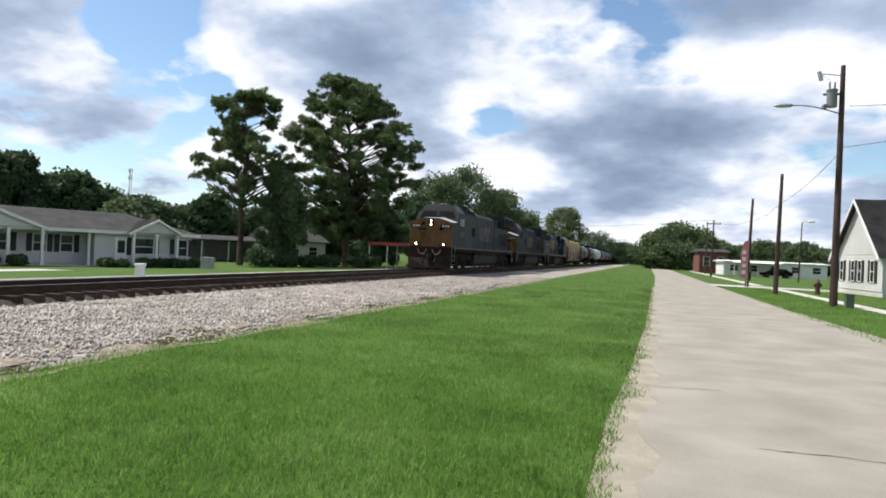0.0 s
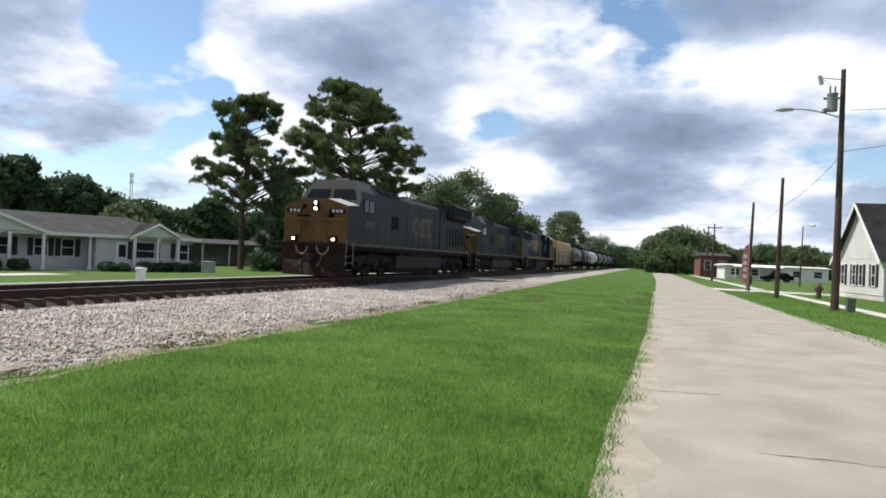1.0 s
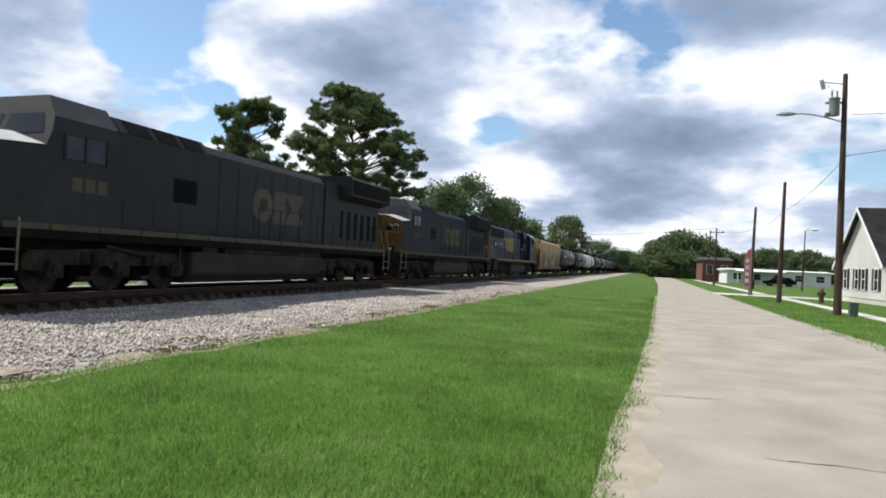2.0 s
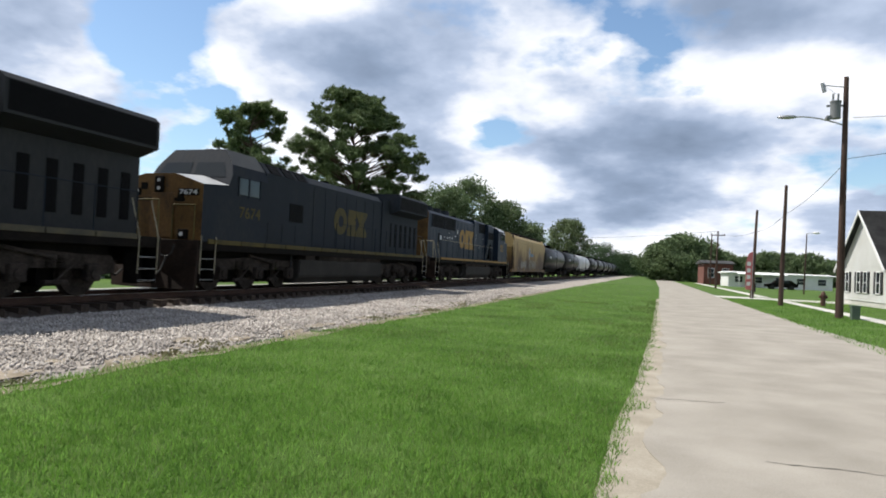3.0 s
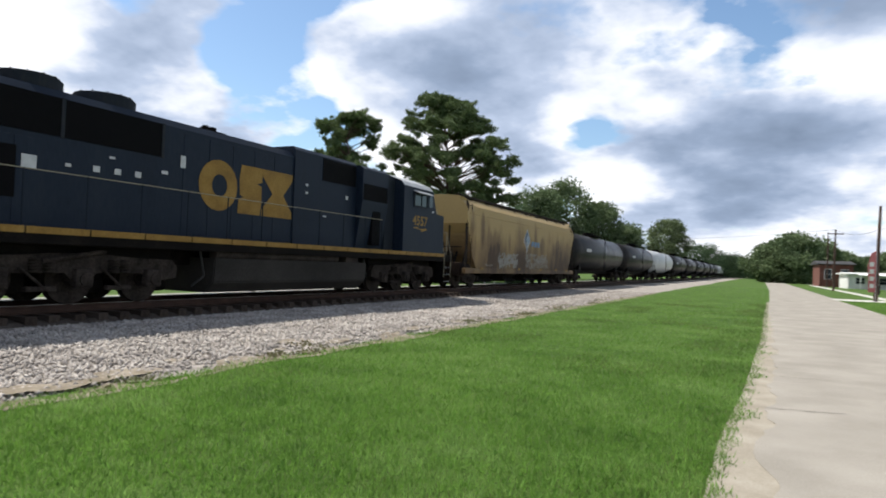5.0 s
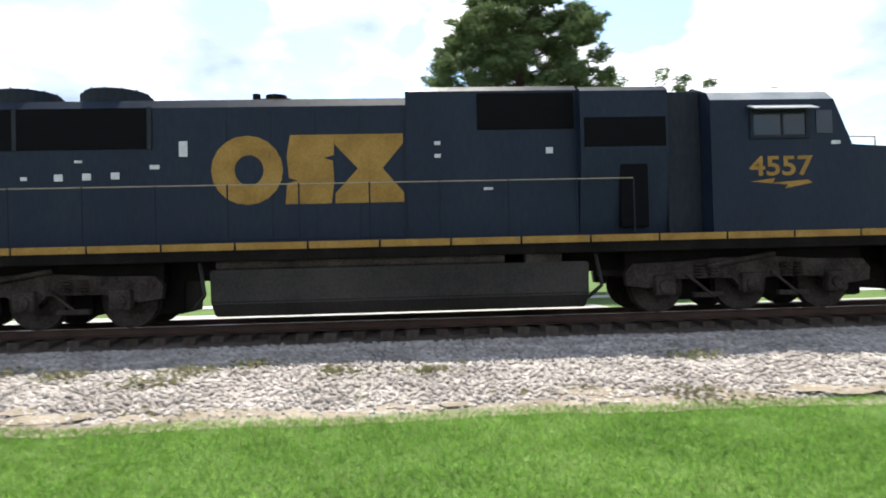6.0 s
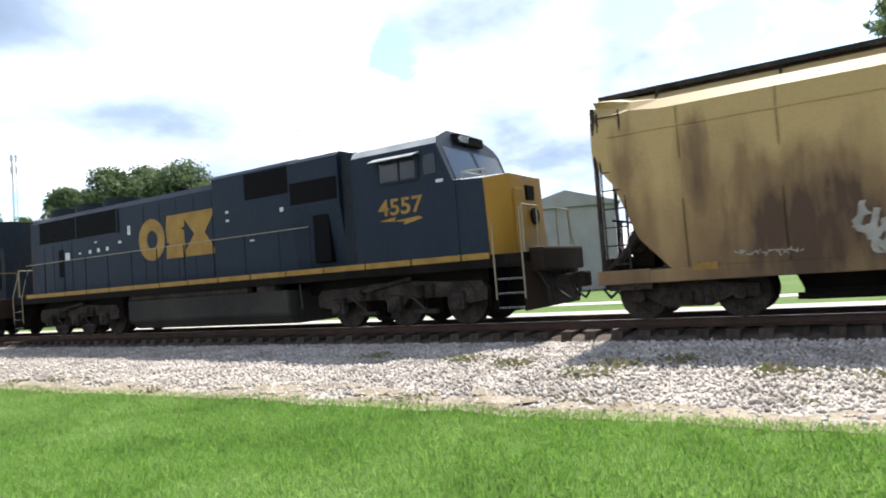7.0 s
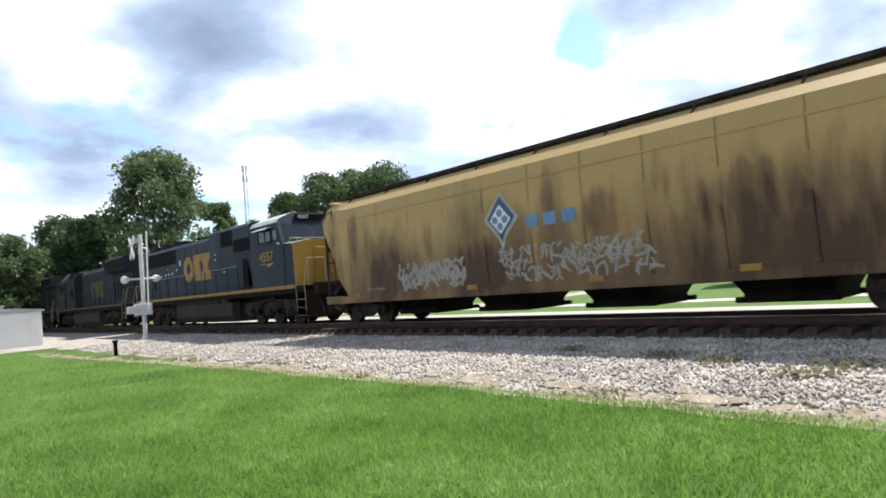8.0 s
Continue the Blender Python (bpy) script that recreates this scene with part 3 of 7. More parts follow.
def coupler(parent, y, s):
    bm = bmesh.new()
    box(bm, -0.12, 0.12, min(y - s * 0.9, y - s * 0.18), max(y - s * 0.9, y - s * 0.18), 0.74, 0.98, 0.02)
    box(bm, -0.2, 0.16, min(y - s * 0.25, y), max(y - s * 0.25, y), 0.68, 1.02, 0.05)
    part("coupler", bm, TRUCK, parent, "rusty knuckle coupler")
    for sx in (-1, 1):
        bm = bmesh.new()
        pts = [Vector((sx * 0.45, y - s * 0.75, 1.05)), Vector((sx * 0.46, y - s * 0.5, 0.62)), Vector((sx * 0.4, y - s * 0.25, 0.42)), Vector((sx * 0.33, y - s * 0.1, 0.6))]
        for p, q in zip(pts, pts[1:]):
            rod(bm, p, q, 0.03, 6)
        part("air_hose", bm, HOSE, parent)


def stair(parent, y, s, half=1.5):
    """Step well beside the end platform, on both sides, with its grab irons."""
    for sx in (-1, 1):
        bm = bmesh.new()
        for k in range(4):
            z = 0.38 + 0.3 * k
            box(bm, min(sx * (half - 0.42), sx * half), max(sx * (half - 0.42), sx * half), min(y, y + s * 0.6), max(y, y + s * 0.6), z - 0.025, z + 0.01, 0.008, mat=1)
        box(bm, min(sx * (half - 0.46), sx * (half - 0.42)), max(sx * (half - 0.46), sx * (half - 0.42)), min(y, y + s * 0.62), max(y, y + s * 0.62), 0.3, 1.5)
        for yy in (y, y + s * 0.62):
            box(bm, min(sx * (half - 0.45), sx * half), max(sx * (half - 0.45), sx * half), yy - 0.015, yy + 0.015, 0.3, 1.5)
        part("steps", bm, [BLACK, STEEL], parent, "black step well with worn steel treads")
        for yy, top in ((y - s * 0.02, 2.45), (y + s * 0.64, 2.45)):
            bm = bmesh.new()
            pts = [(sx * half, yy, 0.55), (sx * (half + 0.02), yy, 1.5), (sx * (half - 0.18), yy - s * 0.1, top)]
            for p, q in zip(pts, pts[1:]):
                rod(bm, p, q, 0.015, 6)
            part("grab_iron", bm, RAILP, parent, "pale painted grab iron")


def side_rails(parent, ys, z, half=1.47, mat=None):
    for sx in (-1, 1):
        bm = bmesh.new()
        rod(bm, (sx * half, ys[0], z), (sx * half, ys[-1], z), 0.012, 6)
        part("handrail", bm, RAILP if mat is None else mat, parent)
        for y in ys:
            bm = bmesh.new()
            rod(bm, (sx * half, y, 1.5), (sx * half, y, z + 0.01), 0.016, 6)
            part("stanchion", bm, DARKRAIL, parent)


def sill_and_tank(root, half_len, stripe, y0, y1, blue, stripe_mat, tank_y, seg=1.32):
    bm = bmesh.new()
    box(bm, -1.5, 1.5, -half_len, half_len, 1.22, 1.5, 0.02)
    box(bm, -0.6, 0.6, -half_len + 0.4, half_len - 0.4, 0.85, 1.25, 0.04)
    part("frame", bm, BLACK, root, "black underframe with walkway")
    for sx in (-1, 1):
        bm = bmesh.new()
        y = y0
        while y < y1 - 0.1:
            e = min(y + seg - 0.04, y1)
            box(bm, min(sx * 1.505, sx * 1.53), max(sx * 1.505, sx * 1.53), y, e, 1.42, 1.55)
            y += seg
        part("sill_stripe", bm, stripe_mat, root, "yellow reflective stripe along the sill")
    a, b = tank_y
    bm = bmesh.new()
    prism(bm, [(-1.15, 0.18), (1.15, 0.18), (1.42, 0.45), (1.46, 1.06), (-1.46, 1.06), (-1.42, 0.45)], "y", a, b)
    bmesh.ops.bevel(bm, geom=list(bm.edges), offset=0.03, segments=2, affect="EDGES")
    part("fuel_tank", bm, TANKG, root, "long grey fuel tank")
    bm = bmesh.new()
    for sx in (-1, 1):
        rod(bm, (sx * 1.28, a + 0.1, 1.16), (sx * 1.28, b - 1.6, 1.16), 0.13, 12)
        box(bm, min(sx * 1.0, sx * 1.42), max(sx * 1.0, sx * 1.42), b - 1.2, b - 0.5, 1.0, 1.24, 0.03)
    part("air_reservoir", bm, TRUCK, root)
    for sx in (-1, 1):
        for yy in (a - 0.25, b + 0.2):
            bm = bmesh.new()
            pts = [(sx * 1.2, yy, 1.2), (sx * 1.25, yy + 0.1, 0.6), (sx * 1.1, yy - 0.15, 0.35)]
            for p, q in zip(pts, pts[1:]):
                rod(bm, p, q, 0.035, 6)
            part("cable", bm, HOSE, root)


def emd(name, c6, label):
    """Narrow-hood locomotive with a wide cab; its nose points to +y."""
    root = thing(name, TRACK_X, c6, RAIL_Z, 0, label, "locomotive", "locomotives of the train")
    TRAIN.append((root, c6, 0))
    sill_and_tank(root, 10.45, 1.5, -9.45, 9.7, BLUE, YELLOW, (-3.35, 3.7))
    bm = bmesh.new()
    sec = [(-0.87, 1.5), (0.87, 1.5), (0.87, 4.2), (0.72, 4.38), (-0.72, 4.38), (-0.87, 4.2)]
    prism(bm, sec, "y", -10.25, 0.3)
    hood = part("long_hood", bm, BLUE, root, "dark blue engine hood with panel doors")
    bm = bmesh.new()
    prism(bm, [(-0.92, 1.5), (0.92, 1.5), (0.92, 4.45), (0.8, 4.56), (-0.8, 4.56), (-0.92, 4.45)], "y", 0.3, 3.68)
    part("electrical_cabinet", bm, BLUE, root)
    bm = bmesh.new()
    prism(bm, [(-0.95, 1.5), (0.95, 1.5), (1.2, 3.2), (1.2, 4.36), (1.05, 4.47), (-1.05, 4.47), (-1.2, 4.36), (-1.2, 3.2)], "y", 3.68, 5.42)
    part("blower_housing", bm, BLUE, root)
    bm = bmesh.new()
    box(bm, -1.08, 1.08, 5.42, 6.12, 1.5, 4.36, 0.05)
    part("hood_behind_cab", bm, NAVY, root)
    for sx in (-1, 1):
        bm = bmesh.new()
        box(bm, min(sx * 0.86, sx * 0.895), max(sx * 0.86, sx * 0.895), -9.6, -4.6, 3.42, 4.2)
        scr = part("radiator_screen", bm, GRILLE, hood, "black radiator intake screen")
        for y in (-9.6, -7.1, -4.6):
            bm = bmesh.new()
            box(bm, min(sx * 0.89, sx * 0.905), max(sx * 0.89, sx * 0.905), y - 0.04, y + 0.04, 3.4, 4.22)
            part("screen_frame", bm, NAVY, hood)
        bm = bmesh.new()
        box(bm, min(sx * 0.91, sx * 0.935), max(sx * 0.91, sx * 0.935), 1.7, 3.62, 3.68, 4.4)
        part("filter_screen", bm, GRILLE, root, "black air filter screen")
        bm = bmesh.new()
        box(bm, min(sx * 1.19, sx * 1.215), max(sx * 1.19, sx * 1.215), 3.75, 5.36, 3.27, 3.84)
        part("blower_opening", bm, GRILLE, root, "dark blower opening")
        # panel doors with their seams
        for k in range(9):
            bm = bmesh.new()
            y = -9.9 + k * 0.62 if k < 4 else -3.95 + (k - 4) * 0.84
            box(bm, min(sx * 0.868, sx * 0.882), max(sx * 0.868, sx * 0.882), y, y + (0.56 if k < 4 else 0.8), 1.62, 3.3 if k < 4 else 4.1, 0.006)
            part("hood_door", bm, BLUE, hood)
        for y, z, w, h in ((-6.38, 2.82, 0.16, 0.13), (-5.86, 2.83, 0.16, 0.13), (-5.33, 2.84, 0.16, 0.13), (-4.6, 3.02, 0.18, 0.08), (-4.05, 3.25, 0.16, 0.3), (-7.9, 2.7, 0.3, 0.26), (-6.0, 3.16, 0.14, 0.05), (-7.0, 2.84, 0.12, 0.07)):
            bm = bmesh.new()
            box(bm, min(sx * 0.884, sx * 0.89), max(sx * 0.884, sx * 0.89), y, y + w, z, z + h)
            part("decal", bm, PAPER, hood, "small white notice")
        for y, z, w, h in ((0.85, 3.4, 0.12, 0.07), (0.85, 3.15, 0.12, 0.07), (3.05, 3.2, 0.14, 0.12), (1.8, 2.5, 0.18, 0.05)):
            bm = bmesh.new()
            box(bm, min(sx * 0.921, sx * 0.928), max(sx * 0.921, sx * 0.928), y, y + w, z, z + h)
            part("decal", bm, PAPER, root)
        bm = bmesh.new()
        box(bm, min(sx * 0.97, sx * 1.03), max(sx * 0.97, sx * 1.03), 3.9, 4.3, 2.55, 2.78)
        part("decal", bm, PAPER, root)
        bm = bmesh.new()
        box(bm, min(sx * 0.96, sx * 1.16), max(sx * 0.96, sx * 1.16), 4.45, 5.0, 1.7, 3.22, 0.02)
        # the black puts the shade of the recess near the cab into the door's colour
        part("cabinet_door", bm, GRILLE, root, "cabinet door coloured black for the shaded recess")
        word_shapes(hood, sx * 0.884, -3.45, 0.24, 2.3, 3.64, YELLOW, sx)
        bm = bmesh.new()
        flat(bm, sx * 0.884, [(-8.35, 2.1), (-8.0, 2.1), (-8.0, 3.1), (-8.35, 3.1)], sx * 0.006)
        part("dark_hatch", bm, GRILLE, hood)
    for k, y in enumerate((-8.98, -7.34, -5.55)):
        bm = bmesh.new()
        rod(bm, (0, y, 4.36), (0, y, 4.62), 0.68, 28)
        rod(bm, (0, y, 4.62), (0, y, 4.68), 0.62, 28)
        fan = part("radiator_fan", bm, NAVY, root, "round roof fan housing")
        bm = bmesh.new()
        for a in range(6):
            q = math.pi * a / 6
            rod(bm, (0.6 * math.cos(q), y + 0.6 * math.sin(q), 4.7), (-0.6 * math.cos(q), y - 0.6 * math.sin(q), 4.7), 0.012, 4)
        part("fan_guard", bm, BLACK, fan)
    bm = bmesh.new()
    box(bm, -0.35, 0.35, -2.75, -2.0, 4.36, 4.5, 0.03)
    rod(bm, (0, -2.35, 4.45), (0, -2.35, 4.62), 0.22, 14)
    for dx in (-0.25, 0.25):
        rod(bm, (dx, -2.7, 4.5), (dx, -2.7, 4.6), 0.08, 8)
    part("exhaust_stack", bm, BLACK, root)
    # cab
    bm = bmesh.new()
    out = [(-1.5, 1.5), (1.5, 1.5), (1.5, 3.05), (1.5, 4.08), (1.36, 4.25), (0.72, 4.5), (-0.72, 4.5), (-1.36, 4.25), (-1.5, 4.08), (-1.5, 3.05)]
    a = [bm.verts.new((x, 6.12, z)) for x, z in out]
    b = [bm.verts.new((x, 8.98 - max(0.0, z - 3.05) * 0.40, z)) for x, z in out]
    bm.faces.new(a)
    bm.faces.new((b[2], *b[3:-1], b[-1]))
    bm.faces.new((b[0], b[1], b[2], b[-1]))
    for i in range(len(out)):
        j = (i + 1) % len(out)
        f = bm.faces.new((a[i], a[j], b[j], b[i]))
        f.material_index = 1 if i in (3, 4, 5, 6, 7) else 0
    bmesh.ops.recalc_face_normals(bm, faces=bm.faces)
    cab = part("cab", bm, [BLUE, ROOFG], root, "dark blue cab with a pale grey roof")
    for sx in (-1, 1):
        bm = bmesh.new()
        box(bm, min(sx * 1.495, sx * 1.515), max(sx * 1.495, sx * 1.515), 6.95, 7.98, 3.38, 3.84, 0.01)
        part("side_window", bm, WINDOW, cab)
        bm = bmesh.new()
        for args in ((6.88, 8.06, 3.84, 3.9), (6.88, 8.06, 3.32, 3.38), (6.88, 6.95, 3.38, 3.84), (7.98, 8.06, 3.38, 3.84), (7.5, 7.54, 3.38, 3.84)):
            box(bm, min(sx * 1.5, sx * 1.535), max(sx * 1.5, sx * 1.535), *args)
        part("window_frame", bm, NAVY, cab)
        bm = bmesh.new()
        prism(bm, [(sx * 1.5, 3.97), (sx * 1.78, 3.86), (sx * 1.78, 3.84), (sx * 1.5, 3.94)], "y", 6.85, 8.1)
        part("sunshade", bm, ROOFG, cab, "pale grey window awning")
        bm = bmesh.new()
        box(bm, min(sx * 1.5, sx * 1.52), max(sx * 1.5, sx * 1.52), 8.2, 8.52, 3.4, 3.86, 0.01)
        part("quarter_window", bm, WINDOW, cab)
        lettering("road_number", "4557", 0.52, YELLOW, cab, pose(sx * 1.503, 6.86 if sx > 0 else 8.16, 2.62, 90, 0, 90 * sx), width=1.26, label="yellow road number")
        bm = bmesh.new()
        pts = [(6.88, 2.5), (7.35, 2.56), (7.3, 2.47), (8.0, 2.52), (8.1, 2.46), (7.55, 2.36), (7.6, 2.43)]
        flat(bm, sx * 1.503, [(y, z) for y, z in pts], sx * 0.006)
        part("lightning_stripe", bm, YELLOW, cab)
        bm = bmesh.new()
        box(bm, min(sx * 1.5, sx * 1.504), max(sx * 1.5, sx * 1.504), 8.5, 8.68, 3.2, 3.27)
        part("decal", bm, PAPER, cab)
    # windscreens
    for x0, x1 in ((-1.3, -0.08), (0.08, 1.3)):
        bm = bmesh.new()
        zs = (3.22, 4.02)
        vs = [bm.verts.new((x, 8.98 - max(0, z - 3.05) * 0.40 + 0.012, z)) for x, z in ((x0, zs[0]), (x1, zs[0]), (x1, zs[1]), (x0, zs[1]))]
        bm.faces.new(vs)
        bmesh.ops.solidify(bm, geom=bm.faces[:], thickness=0.02)
        part("windscreen", bm, WINDOW, cab)
    bm = bmesh.new()
    box(bm, -0.62, 0.62, 8.44, 8.62, 4.2, 4.42, 0.02)
    nb = part("number_board", bm, BLACK, cab, "black number board over the windscreen")
    lettering("board_number", "4557", 0.2, PAPER, nb, pose(0.58, 8.622, 4.24, 90, 0, 180), width=0.5)
    bm = bmesh.new()
    for dy in (0, 0.18):
        rod(bm, (0.1, 7.2 + dy, 4.48), (0.1, 7.2 + dy, 4.6), 0.02, 6)
    rod(bm, (0.1, 6.95, 4.6), (0.1, 7.5, 4.6), 0.05, 8)
    part("air_horn", bm, STEEL, root)
    bm = bmesh.new()
    rod(bm, (0.4, 8.0, 4.48), (0.4, 8.0, 4.58), 0.12, 10)
    part("antenna_dome", bm, STEEL, root)
    # nose
    bm = bmesh.new()
    plan = [(-1.48, 8.9), (1.48, 8.9), (1.48, 9.72), (0.82, 10.02), (-0.82, 10.02), (-1.48, 9.72)]
    lo = [bm.verts.new((x, y, 1.5)) for x, y in plan]
    hi = [bm.verts.new((x, y - (0.06 if y > 9 else 0), 3.2 - (0.05 if y > 9 else 0) + (0.12 if abs(x) < 1 else 0))) for x, y in plan]
    for i in range(6):
        j = (i + 1) % 6
        f = bm.faces.new((lo[i], lo[j], hi[j], hi[i]))
        f.material_index = 1 if i in (2, 3, 4) else 0
    f = bm.faces.new(hi)
    f.material_index = 2
    bm.faces.new(list(reversed(lo)))
    bmesh.ops.recalc_face_normals(bm, faces=bm.faces)
    nose = part("nose", bm, [BLUE, NOSEY, ROOFG], root, "short nose with yellow front and pale top")
    bm = bmesh.new()
    box(bm, 0.25, 0.75, 10.0, 10.04, 1.6, 2.95, 0.02)
    part("nose_door", bm, NOSEY, nose)
    bm = bmesh.new()
    box(bm, -0.3, 0.1, 9.96, 10.03, 2.72, 3.05, 0.02)
    part("headlight_box", bm, BLACK, nose)
    bm = bmesh.new()
    rod(bm, (-0.25, 10.0, 2.35), (-0.25, 10.05, 2.35), 0.2, 16)
    part("brake_wheel_recess", bm, BLACK, nose)
    bm = bmesh.new()
    for p, q in (((-1.2, 9.0, 3.4), (1.2, 9.0, 3.4)), ((-1.2, 9.0, 3.15), (-1.2, 9.0, 3.4)), ((1.2, 9.0, 3.15), (1.2, 9.0, 3.4)), ((1.2, 9.6, 3.15), (1.2, 9.6, 3.38)), ((1.2, 9.0, 3.4), (1.2, 9.6, 3.38))):
        rod(bm, p, q, 0.015, 6)
    part("nose_rail", bm, RAILP, nose)
    # ends
    for y, s in ((10.42, 1), (-10.42, -1)):
        bm = bmesh.new()
        prism(bm, [(-1.5, 0.3), (1.5, 0.3), (1.5, 1.3), (-1.5, 1.3)], "y", min(y, y + s * 0.06), max(y, y + s * 0.06))
        part("pilot_plate", bm, PILOT, root)
        bm = bmesh.new()
        box(bm, -1.15, 1.15, min(y, y + s * 0.36), max(y, y + s * 0.36), 1.08, 1.6, 0.06)
        part("anticlimber", bm, PILOT, root, "black anticlimber over the coupler")
        for x in (-0.95, -0.7, 0.7, 0.95):
            bm = bmesh.new()
            pts = [(x, y + s * 0.1, 1.1), (x * 1.03, y + s * 0.32, 0.75), (x * 0.9, y + s * 0.28, 0.42)]
            for p, q in zip(pts, pts[1:]):
                rod(bm, p, q, 0.035, 6)
            part("brake_hose", bm, HOSE, root)
        coupler(root, s * 11.28, s)
        for sx in (-1, 1):
            bm = bmesh.new()
            for x in (1.3, 0.55):
                rod(bm, (sx * x, y, 1.5), (sx * x, y, 2.5), 0.02, 6)
            rod(bm, (sx * 1.3, y, 2.5), (sx * 0.55, y, 2.5), 0.02, 6)
            part("end_rail", bm, RAILP, root)
        stair(root, s * 9.82, s)
    bm = bmesh.new()
    box(bm, -0.87, 0.87, -10.3, -10.24, 1.5, 4.3, 0.02)
    part("rear_panel", bm, REARP, root, "sooty orange-yellow rear end panel")
    side_rails(root, [-9.5, -8.2, -6.9, -5.6, -4.3, -3.0, -1.7, -0.4, 0.9, 2.2, 3.5, 4.6], 2.62)
    loco_truck(root, -6.75, (-1.72, 0.0, 1.72))
    loco_truck(root, 6.95, (-1.72, 0.0, 1.72))
    return root


def ge(name, c6, half, label, number, paint, mark):
    """Wide-nosed locomotive with overhanging rear radiators; built nose to +y, runs nose first."""
    root = thing(name, TRACK_X, c6, RAIL_Z, 180, label, "locomotive", "locomotives of the train")
    TRAIN.append((root, c6, 180))
    n0 = half - 0.85          # nose face
    sill_and_tank(root, half - 0.75, 1.5, -half + 1.6, n0 - 0.3, paint, mark, (-3.5, 4.2))
    bm = bmesh.new()
    prism(bm, [(-0.9, 1.5), (0.9, 1.5), (0.9, 4.05), (0.6, 4.32), (-0.6, 4.32), (-0.9, 4.05)], "y", -4.6, 3.6)
    hood = part("engine_hood", bm, paint, root, "dark engine hood with panel doors")
    bm = bmesh.new()
    prism(bm, [(-0.92, 1.5), (0.92, 1.5), (0.92, 3.55), (1.5, 3.75), (1.5, 4.45), (1.35, 4.58), (-1.35, 4.58), (-1.5, 4.45), (-1.5, 3.75), (-0.92, 3.55)], "y", -half + 1.0, -half + 5.3)
    rad = part("radiator_section", bm, paint, root, "overhanging radiator wings at the rear")
    bm = bmesh.new()
    prism(bm, [(-0.95, 1.5), (0.95, 1.5), (0.95, 4.2), (-0.95, 4.2)], "y", -half + 5.2, -4.5)
    part("compressor_section", bm, paint, root)
    for sx in (-1, 1):
        bm = bmesh.new()
        box(bm, min(sx * 1.49, sx * 1.512), max(sx * 1.49, sx * 1.512), -half + 1.1, -half + 5.2, 3.82, 4.42)
        part("radiator_screen", bm, GRILLE, rad)
        for k in range(6):
            y = -half + 1.3 + k * 0.72
            bm = bmesh.new()
            box(bm, min(sx * 0.918, sx * 0.936), max(sx * 0.918, sx * 0.936), y, y + 0.3, 1.9, 3.1, 0.006)
            part("louvre", bm, GRILLE, rad)
        for k in range(8):
            y = -4.4 + k * 0.98
            bm = bmesh.new()
            box(bm, min(sx * 0.898, sx * 0.914), max(sx * 0.898, sx * 0.914), y, y + 0.92, 1.62, 3.95, 0.008)
            part("hood_door", bm, paint, hood)
        word_shapes(hood, sx * 0.916, -2.75, 0.6, 2.2, 3.35, mark, sx)
    bm = bmesh.new()
    rod(bm, (0, 0.2, 4.3), (0, 0.2, 4.45), 0.35, 14)
    for k in range(4):
        box(bm, -0.5, 0.5, -3.8 + k * 0.9, -3.2 + k * 0.9, 4.3, 4.38, 0.02)
    part("exhaust_stack", bm, BLACK, root)
    # wide equipment cabinet behind the cab
    c1 = n0 - 3.3
    bm = bmesh.new()
    prism(bm, [(-1.42, 1.5), (1.42, 1.5), (1.42, 3.9), (1.1, 4.28), (-1.1, 4.28), (-1.42, 3.9)], "y", 3.6, c1)
    aux = part("auxiliary_cabinet", bm, paint, root, "wide equipment cabinet behind the cab")
    for sx in (-1, 1):
        bm = bmesh.new()
        box(bm, min(sx * 1.415, sx * 1.435), max(sx * 1.415, sx * 1.435), 4.1, 5.05, 2.4, 3.05, 0.01)
        part("dark_hatch", bm, GRILLE, aux)
        for k in range(3):
            bm = bmesh.new()
            y = 3.75 + k * (c1 - 3.9) / 3
            prism(bm, [(sx * 1.4, 3.92), (sx * 1.44, 3.92), (sx * 1.16, 4.26), (sx * 1.12, 4.24)], "y", y + 0.1, y + (c1 - 3.9) / 3 - 0.15)
            part("roof_hatch", bm, GRILLE, aux)
            bm = bmesh.new()
            box(bm, min(sx * 1.42, sx * 1.43), max(sx * 1.42, sx * 1.43), y, y + (c1 - 3.9) / 3 - 0.05, 1.62, 2.3, 0.005)
            part("cabinet_door", bm, paint, aux)
    # cab with faceted roof
    c2 = n0 - 1.15
    bm = bmesh.new()
    out = [(-1.5, 1.5), (1.5, 1.5), (1.5, 3.1), (1.5, 3.55), (1.38, 3.9), (0.95, 4.42), (-0.95, 4.42), (-1.38, 3.9), (-1.5, 3.55), (-1.5, 3.1)]
    a = [bm.verts.new((x, c1, z)) for x, z in out]
    b = [bm.verts.new((x, c2 - max(0.0, z - 3.1) * 0.42, z)) for x, z in out]
    bm.faces.new(a)
    bm.faces.new((b[2], *b[3:-1], b[-1]))
    bm.faces.new((b[0], b[1], b[2], b[-1]))
    for i in range(len(out)):
        j = (i + 1) % len(out)
        f = bm.faces.new((a[i], a[j], b[j], b[i]))
        f.material_index = 1 if i in (4, 5, 6) else 0
    bmesh.ops.recalc_face_normals(bm, faces=bm.faces)
    cab = part("cab", bm, [paint, ROOFD], root, "cab with a grey faceted roof")
